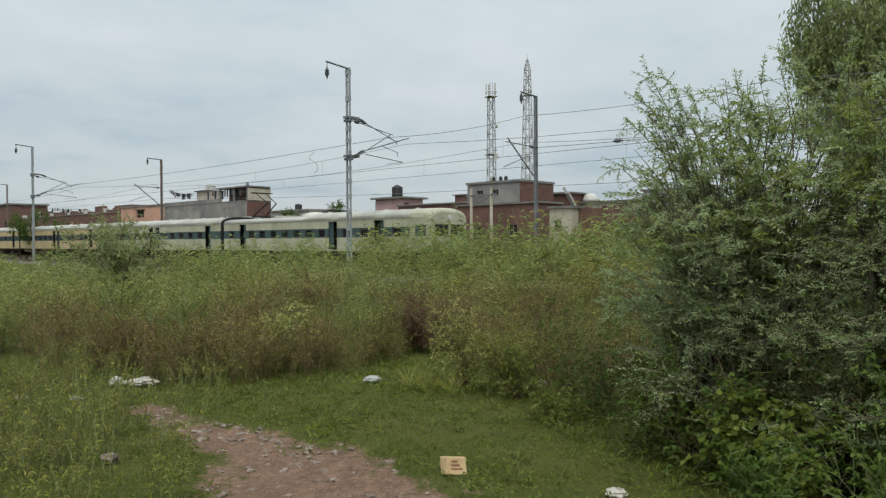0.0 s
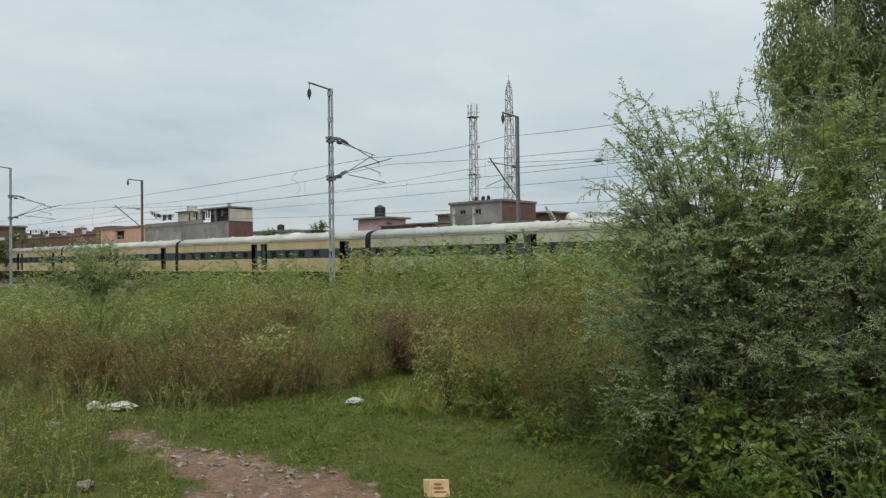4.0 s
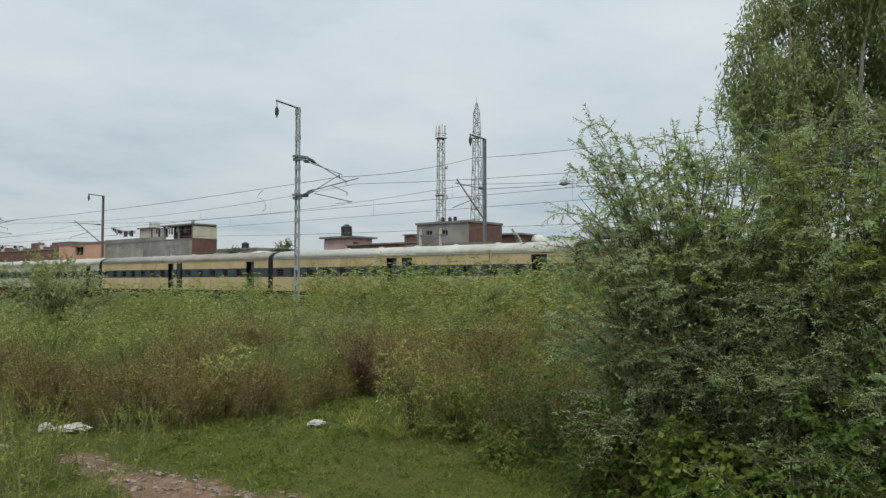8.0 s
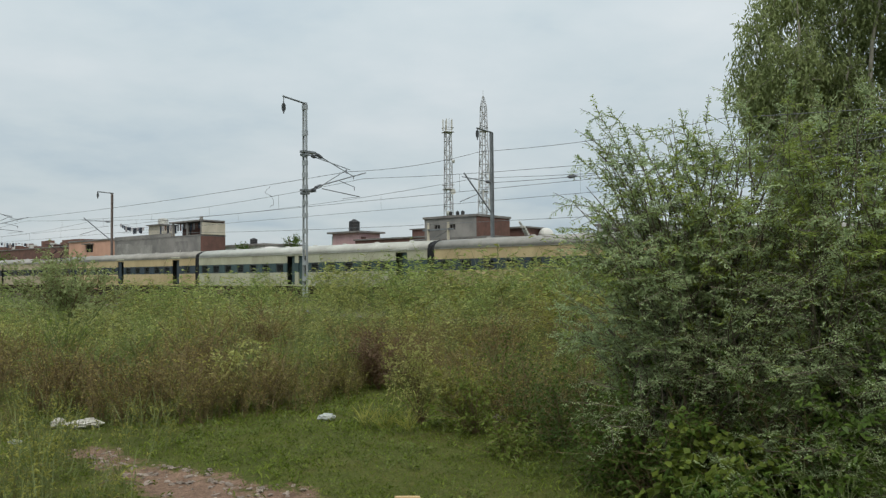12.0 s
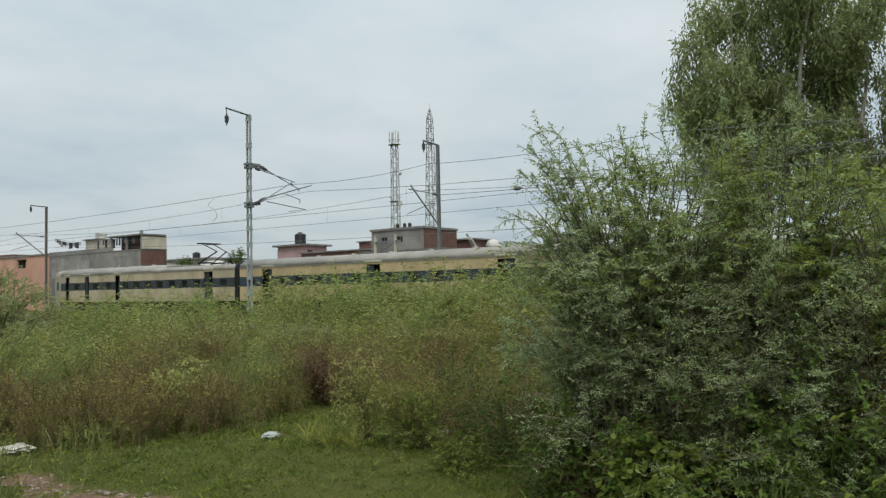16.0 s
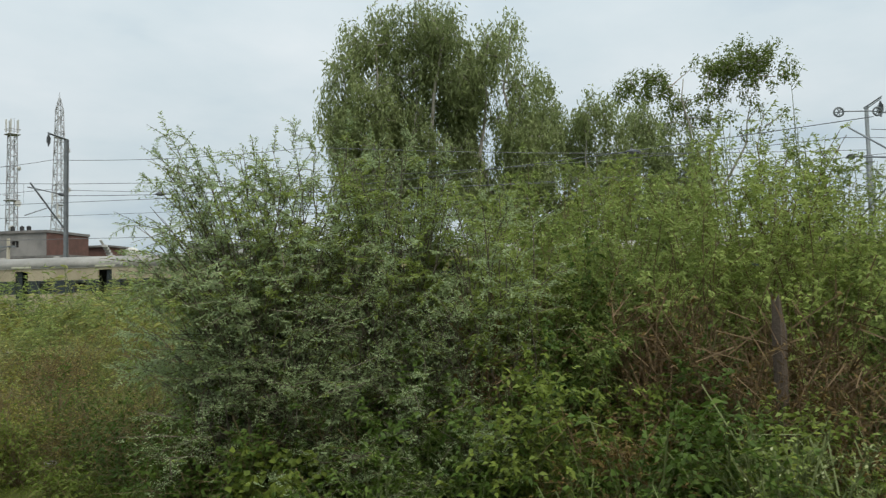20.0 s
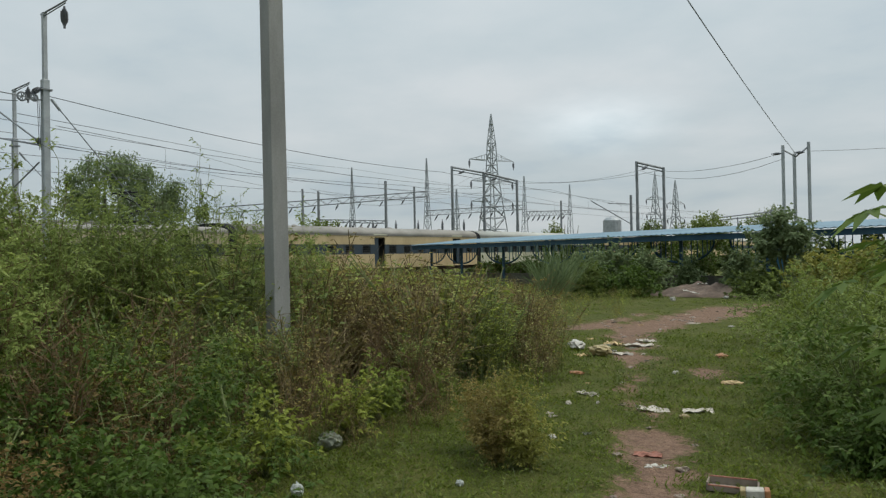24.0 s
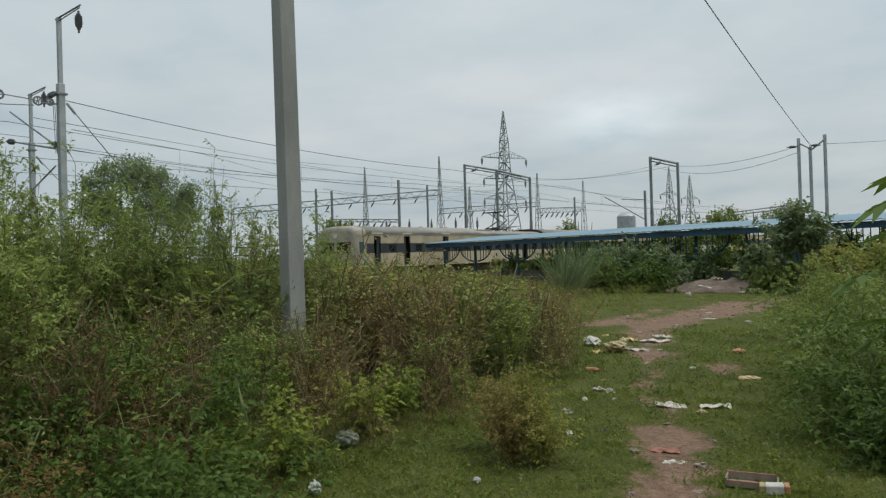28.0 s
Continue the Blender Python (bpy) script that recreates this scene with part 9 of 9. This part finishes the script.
for az_t, d_t, ht, rx, seed in ((29.2, 96, 7.2, 2.9, 420), (8.2, 100, 8.4, 1.25, 421), (11.8, 92, 6.6, 1.6, 422)):
    x, y = at_az(az_t, d_t)
    tree(x, y, ht, "round green tree among the houses", seed, egg(seed, 14, rx, 2.0, ht, 0.8), (0.26, 0.12), "leaf_broad", "bark_dark", 0.2, 0.2, 330, 3)
# green scrub along the railway's far side
p = np.concatenate([polar(350, -14, -70, 42, 60), polar(300, -70, -130, 55, 120)])
p = p[(field_d(p) > 40.5) | (np.hypot(p[:, 0], p[:, 1]) > 70)]
p = p[np.abs(field_d(p) - 34.5) > 5.0]
scatter("railside_scrub", [weed(260 + k2, 1.0, 5, 40, 0.24, 0.10, 0.6, 0.1, 0, 0.6) for k2 in range(3)], p, R.uniform(1.2, 2.6, len(p)), ["stem_green", "leaf_tree"], "rough green scrub beyond the railway", "scrub")
p = polar(240, 40, -14, 40.5, 120)
p = p[(field_d(p) > 40.3) & (field_d(p) < 44.5)]
scatter("railside_scrub", [weed(270 + k2, 1.0, 5, 40, 0.22, 0.09, 0.6, 0.1, 0, 0.6) for k2 in range(3)], p, R.uniform(1.0, 2.2, len(p)), ["stem_green", "leaf_weed"], "rough green scrub at the foot of the houses", "scrub")


# ---------------------------------------------------------------- litter and stones
def crumple(name, x, y, sx, sy, sz, material, label, category, seed, turn=0.0, flat=False, group="litter on the ground"):
    """A crumpled bag or paper: a dented closed skin resting on the ground."""
    r = random.Random(seed)
    bm = bmesh.new()
    if flat:
        bmesh.ops.create_grid(bm, x_segments=9, y_segments=7, size=0.5)
        for v in bm.verts:
            k = noise.noise(Vector((v.co.x * 5 + seed, v.co.y * 5, seed)))
            edge = 1 + 0.25 * noise.noise(Vector((v.co.x * 3, v.co.y * 3, seed + 9)))
            v.co = Vector((v.co.x * sx * edge, v.co.y * sy * edge, sz * (0.5 + 0.9 * k)))
        bmesh.ops.solidify(bm, geom=bm.faces[:], thickness=0.004)
    else:
        bmesh.ops.create_icosphere(bm, subdivisions=3, radius=0.5)
        for v in bm.verts:
            k = 1 + 0.45 * noise.noise(v.co * 4.5 + Vector((seed, 0, 0))) + 0.18 * noise.noise(v.co * 12 + Vector((0, seed, 0)))
            v.co = Vector((v.co.x * sx * k, v.co.y * sy * k, v.co.z * sz * k))
    low = min(v.co.z for v in bm.verts)
    g = float(ground_z(np.array([x]), np.array([y]))[0])
    ob = part(name, bm, M[material])
    ob.matrix_basis = pose(x, y, g - low - 0.012, 0, 0, turn)
    return tagged(ob, label, category, group)


for name, x, y, sx, sy, sz, m, lab, cat, seed, turn, flat in (
        ("plastic_bag", -3.40, 8.12, 0.36, 0.20, 0.10, "plastic_white", "crumpled white plastic bag on the grass", "plastic bag", 1, 10, False),
        ("plastic_bag", -3.66, 8.08, 0.16, 0.07, 0.10, "plastic_white", "torn white plastic bag on the grass", "plastic bag", 2, 50, False),
        ("plastic_bag", -0.80, 8.09, 0.19, 0.13, 0.085, "plastic_pale", "crumpled pale blue plastic bag on the grass", "plastic bag", 3, 15, False),
        ("plastic_scrap", 1.05, 4.42, 0.13, 0.10, 0.06, "plastic_white", "scrap of white plastic near the thorn bush", "plastic scrap", 5, 0, False),
        ("plastic_scrap", -4.3, 7.35, 0.14, 0.08, 0.06, "paper", "scrap of white plastic in thin weeds", "plastic scrap", 6, 0, False),
        ("plastic_scrap", -3.72, 7.32, 0.14, 0.08, 0.05, "bag_grey", "dirty paper scrap in thin weeds", "paper", 7, 0, False),
        ("plastic_scrap", 0.62, 7.75, 0.08, 0.06, 0.06, "plastic_white", "small white scrap in the weeds", "plastic scrap", 8, 0, False),
        ("plastic_scrap", 1.05, 7.75, 0.12, 0.07, 0.08, "plastic_white", "small white scrap in the weeds", "plastic scrap", 9, 0, False),
        ("plastic_pouch", 6.57, 0.02, 0.20, 0.15, 0.14, "bag_grey", "dull grey-green plastic pouch at the weeds' edge", "plastic bag", 10, 70, False),
        ("plastic_bag", 5.41, 0.17, 0.13, 0.08, 0.09, "plastic_pale", "white plastic bag at the weeds' edge", "plastic bag", 11, 20, False),
        ("plastic_scrap", 5.42, -0.95, 0.06, 0.05, 0.05, "plastic_pale", "small pale plastic cup in the grass", "plastic scrap", 12, 20, False),
        ("paper_sheet", 7.66, -3.24, 0.32, 0.15, 0.03, "paper", "torn dirty paper on the path", "paper", 13, 65, True),
        ("paper_sheet", 7.42, -3.60, 0.30, 0.15, 0.045, "paper", "crumpled newspaper beside the path", "paper", 14, 75, True),
        ("food_wrapper", 7.2, -3.36, 0.10, 0.08, 0.05, "foil_yellow", "small yellow wrapper beside a newspaper", "wrapper", 36, 20, False),
        ("paper_sheet", 8.49, -2.78, 0.27, 0.12, 0.05, "paper", "crumpled pale paper on the grass", "paper", 15, 40, True),
        ("plastic_scrap", 7.98, -2.42, 0.08, 0.06, 0.05, "paper", "small pale scrap in grass", "paper", 27, 5, False),
        ("plastic_bag", 12.34, -3.74, 0.40, 0.26, 0.15, "plastic_white", "white plastic bag on the trodden ground", "plastic bag", 16, 0, False),
        ("plastic_scrap", 12.54, -3.32, 0.18, 0.14, 0.14, "plastic_pale", "small blue plastic scrap in weeds", "plastic scrap", 17, 0, False),
        ("food_wrapper", 11.5, -3.88, 0.38, 0.26, 0.17, "foil_yellow", "crumpled brown and yellow wrapper heap", "wrapper", 18, 30, False),
        ("paper_sheet", 11.6, -3.60, 0.22, 0.16, 0.05, "card", "torn brown card beside a wrapper", "card", 37, 10, True),
        ("paper_sheet", 12.55, -4.88, 0.52, 0.32, 0.06, "paper", "scattered dirty paper on the path", "paper", 19, 65, True),
        ("paper_sheet", 13.0, -5.2, 0.34, 0.2, 0.06, "paper", "scattered dirty paper on the path", "paper", 38, 40, True),
        ("paper_sheet", 12.77, -4.53, 0.28, 0.2, 0.06, "card", "torn brown card on the path", "card", 20, 40, True),
        ("paper_sheet", 11.65, -4.25, 0.40, 0.14, 0.05, "paper", "strip of dirty paper on the path", "paper", 39, 70, True),
        ("food_wrapper", 9.83, -3.03, 0.20, 0.10, 0.05, "foil_orange", "small orange wrapper on the grass", "wrapper", 21, 60, False),
        ("food_wrapper", 10.8, -5.53, 0.22, 0.14, 0.07, "foil_orange", "small orange wrapper beside a bush", "wrapper", 22, 0, False),
        ("paper_sheet", 6.1, -2.57, 0.21, 0.13, 0.03, "card_red", "red printed packet lying on the path", "packet", 23, 65, True),
        ("paper_sheet", 5.78, -2.52, 0.18, 0.10, 0.025, "plastic_white", "flat pale packet lying on the path", "packet", 24, 70, True),
        ("plastic_scrap", 9.6, -4.3, 0.1, 0.07, 0.05, "plastic_white", "small white scrap on the path", "plastic scrap", 25, 5, False),
        ("plastic_scrap", 8.89, -4.71, 0.26, 0.12, 0.05, "card", "pale scrap below a bush", "paper", 26, 65, False),
        ("plastic_scrap", 6.6, -1.9, 0.09, 0.06, 0.05, "plastic_white", "small white scrap in grass", "plastic scrap", 28, 5, False),
        ("plastic_scrap", 16.0, -7.43, 0.30, 0.12, 0.04, "paper", "pale scrap on the clearing", "paper", 29, 65, False),
        ("plastic_scrap", 14.8, -7.7, 0.14, 0.08, 0.04, "plastic_white", "pale scrap on the clearing", "paper", 40, 65, False),
        ("plastic_scrap", 23.2, -10.0, 0.25, 0.15, 0.14, "plastic_white", "white scrap before the mound", "plastic scrap", 30, 5, False),
        ("plastic_scrap", 23.6, -12.0, 0.25, 0.15, 0.1, "plastic_white", "white scrap before the mound", "plastic scrap", 31, 5, False)):
    crumple(name, x, y, sx, sy, sz, m, lab, cat, seed, turn, flat)
# small scraps trodden into the path and the clearing
rs = random.Random(61)
for k in range(26):
    f = rs.random()
    x, y = (10.6 + 3.0 * f + rs.gauss(0, 0.35), -3.9 - 1.0 * f + rs.gauss(0, 0.3)) if k < 12 else (14.5 + 5.5 * f + rs.gauss(0, 0.6), -6.2 - 3.6 * f + rs.gauss(0, 0.6)) if k < 20 else (5.6 + 4.0 * f + rs.gauss(0, 0.4), -1.6 - 1.6 * f + rs.gauss(0, 0.45))
    w = rs.uniform(0.04, 0.09) * (1.0 if k >= 20 else 1.7)
    crumple("paper_scrap", x, y, w, w * rs.uniform(0.4, 0.8), 0.03, ("paper", "plastic_white", "card", "bag_grey")[k % 4], "small dirty scrap trodden into the path", "paper", 200 + k, rs.uniform(0, 180), True)

# small tan carton by the footpath
bm = box(bmesh.new(), -0.075, 0.075, -0.05, 0.05, 0.0, 0.12, 0.006)
for v in bm.verts:
    v.co += Vector((noise.noise(v.co * 9), noise.noise(v.co * 9 + Vector((5, 0, 0))), 0)) * 0.018
root = thing("carton", pose(0.06, 4.90, float(ground_z(np.array([0.06]), np.array([4.9]))[0]) - 0.015, -14, 8, 24), "small crushed tan carton on the grass", "carton", "litter on the ground")
part("body", bm, M["card"], root)
for k, z in enumerate((0.035, 0.06, 0.085)):
    part("print_bar", box(bmesh.new(), -0.045, 0.045 - 0.02 * k, -0.0535, -0.0525, z, z + 0.01), M["card_red"], root, "faded printed bar")

# open cardboard tray with a packet before it
bz = float(ground_z(np.array([4.95]), np.array([-2.8]))[0])
root = thing("cardboard_box", pose(5.02, -2.74, bz, 3, 0, 60), "flattened grey-brown cardboard tray with a red rim on the grass", "box", "litter on the ground")
part("base", box(bmesh.new(), -0.15, 0.15, -0.08, 0.08, 0.0, 0.01), M["card_worn"], root)
for y0, y1, zt in ((-0.094, -0.084, 0.055), (0.084, 0.094, 0.035)):
    part("side", box(bmesh.new(), -0.15, 0.15, y0, y1, 0.0, zt, 0.002), M["card_worn"], root)
    part("rim", box(bmesh.new(), -0.15, 0.15, y0 - 0.002, y1 + 0.002, zt, zt + 0.007), M["card_red"], root, "torn red printed rim")
for sx in (-1, 1):
    part("end_side", box(bmesh.new(), sx * 0.157 - 0.005, sx * 0.157 + 0.005, -0.08, 0.08, 0.0, 0.05), M["card_worn"], root)
root = thing("packet", pose(4.84, -2.80, float(ground_z(np.array([4.84]), np.array([-2.8]))[0]), 0, 4, 64), "white packet with orange and yellow ends on the grass", "packet", "litter on the ground")
part("body", box(bmesh.new(), -0.055, 0.055, -0.045, 0.045, 0.0, 0.06, 0.006), M["plastic_white"], root)
for sx in (-1, 1):
    part("end_panel", box(bmesh.new(), sx * 0.073 - 0.017, sx * 0.073 + 0.017, -0.045, 0.045, 0.0, 0.06, 0.006), M["foil_orange"] if sx < 0 else M["foil_yellow"], root)

# soil mound with a white sheet
bm = bmesh.new()
n_a, n_r = 72, 22
rings = []
for i in range(n_r + 1):
    f = i / n_r
    ring = []
    for k in range(n_a):
        a = 2 * math.pi * k / n_a
        rr = 1.0 - f
        z = 0.46 * (1 - rr**2) ** 0.9 * (1 + 0.15 * noise.noise(Vector((math.cos(a) * rr * 2, math.sin(a) * rr * 2, 3)))) + 0.16 * (1 - rr**3) * noise.noise(Vector((math.cos(a) * rr * 7, math.sin(a) * rr * 5, 9))) + 0.05 * (1 - rr**3) * noise.noise(Vector((math.cos(a) * rr * 22, math.sin(a) * rr * 16, 2)))
        ring.append(bm.verts.new((math.cos(a) * rr * 2.5 * (1 + 0.1 * noise.noise(Vector((math.cos(a), math.sin(a), 1)))) + 0.001, math.sin(a) * rr * 1.5, z - 0.06)))
    rings.append(ring)
for a, b in zip(rings, rings[1:]):
    for k in range(n_a):
        j = (k + 1) % n_a
        bm.faces.new((a[k], a[j], b[j], b[k]))
bm.faces.new(rings[0][::-1])
ob = part("soil_mound", bm, M["rubble"], None, "", True)
ob.matrix_basis = pose(25.9, -12.7, float(ground_z(np.array([25.9]), np.array([-12.7]))[0]), 0, 0, 65)
tagged(ob, "low grey-brown mound of dumped soil", "soil mound")
ob = crumple("plastic_sheet", 24.85, -11.35, 0.5, 0.36, 0.03, "plastic_white", "white plastic sheet on the edge of a soil mound", "plastic sheet", 34, 65, True)
ob.location.z += 0.2
ob.rotation_euler = (0.0, -0.25, 1.1)
ob = crumple("plastic_sheet", 25.8, -12.2, 0.35, 0.16, 0.05, "plastic_white", "white plastic strip on top of a soil mound", "plastic sheet", 35, 80, True)
ob.location.z += 0.42


def stone_mesh(seed):
    bm = bmesh.new()
    bmesh.ops.create_icosphere(bm, subdivisions=2, radius=0.5)
    for v in bm.verts:
        k = 1 + 0.9 * noise.noise(v.co * 2.6 + Vector((seed * 7, 0, 0)))
        v.co = Vector((v.co.x * k, v.co.y * k * 0.7, v.co.z * k * 0.4))
    me = bpy.data.meshes.new("stone")
    bm.to_mesh(me)
    bm.free()
    me.materials.append(M["stone"])
    return me


STONES = [stone_mesh(k) for k in range(6)]
rs = random.Random(77)
count = 0
while count < 298:
    if count < 110:
        f = rs.random()
        x, y = -2.75 + 1.85 * f + rs.gauss(0, 0.16), 6.7 - 1.25 * f + rs.gauss(0, 0.16)
    elif count < 225:
        x, y = rs.uniform(-3.4, 0.9), rs.uniform(3.9, 7.6)
    else:
        x, y = rs.uniform(4.2, 22.0), rs.uniform(-12.5, -1.2)
    if float(dirt_at(np.array([x]), np.array([y]))[0]) < 0.35:
        continue
    near = count < 225
    size = 1.1 * (0.018 + 0.05 * rs.random() ** 2 * (1.6 if rs.random() < 0.15 else 1)) if near else rs.uniform(0.04, 0.12)
    ob = new("stone", STONES[rs.randrange(6)])
    ob.scale = (size, size, size)
    ob.location = (x, y, float(ground_z(np.array([x]), np.array([y]))[0]) + 0.06 * size)
    ob.rotation_euler = (0, 0, rs.uniform(0, 6.28))
    tagged(ob, "small pale stone on the dirt path", "stone", "stones on the path")
    count += 1
ob = new("stone", STONES[2])
ob.scale, ob.location = (0.13, 0.13, 0.2), (-2.43, 5.26, 0.03)
tagged(ob, "fist-sized pale stone on the grass", "stone", "stones on the path")

# weathered wooden stump among the weeds
root = thing("wooden_stump", pose(4.62, 2.58, 0.0, 0, 4, 25), "weathered grey-brown broken wooden post among weeds", "post")
bm = bmesh.new()
rs = random.Random(5)
rings = []
for z, w in ((-0.1, 0.062), (0.5, 0.058), (1.0, 0.054), (1.3, 0.05), (1.47, 0.046)):
    rings.append([bm.verts.new((math.cos(a) * w * rs.uniform(0.8, 1.15), math.sin(a) * w * rs.uniform(0.7, 1.0), z + (rs.uniform(-0.12, 0.1) if z > 1.4 else 0))) for a in (6.283 * k / 9 for k in range(9))])
for a, b in zip(rings, rings[1:]):
    for k in range(9):
        bm.faces.new((a[k], a[(k + 1) % 9], b[(k + 1) % 9], b[k]))
bm.faces.new(rings[0][::-1])
bm.faces.new(rings[-1])
part("shaft", bm, M["old_wood"], root)


# low weeds closing the gaps between the meadow's clumps
p = np.concatenate([polar(260, 34, -20, 12.5, 20.0), polar(120, 34, -20, 20.0, 26.5)])
p = p[(field_d(p) < 26.0) & behind_edge(p)]
scatter("low_meadow_weeds", feather_far, p, R.uniform(0.7, 1.15, len(p)), ["stem_green", "leaf_seed"], "pale low weeds between the tall clumps", "weeds")


# ---------------------------------------------------------------- what moves
# seconds, metres along the line of the first coupling
RUN = ((0, -50.4), (1.5, -35.1), (3, -19.8), (6, 9.8), (8, 28.9), (11, 55.6), (13.5, 76.7), (14, 80.9), (15, 89.1), (16, 97.2), (17, 105.3),
       (18, 113.1), (20, 128.0), (22.5, 146.2), (25, 164.8), (26, 172.1), (28, 187.2))


WHEEL_R = 0.455


def motions():
    for k, coach in enumerate(TRAIN):
        rows = [(t, Matrix.Translation(tp(s - COACH_L * k + COACH_L / 2, LINE_D, RAIL_Z)) @ pose(0, 0, 0, 0, 0, TRACK_TURN)) for t, s in RUN]
        walk(coach, rows)
        turns = [t * 0.0625 for t in range(449)]
        rolled = [float(np.interp(t, [q[0] for q in RUN], [q[1] for q in RUN])) / WHEEL_R for t in turns]
        for ob in coach.children_recursive:
            if ob.name.startswith("wheelset"):
                at = ob.matrix_basis.translation.copy()
                walk(ob, [(t, Matrix.Translation(at) @ Matrix.Rotation(a, 4, "Y")) for t, a in zip(turns, rolled)])


motions()
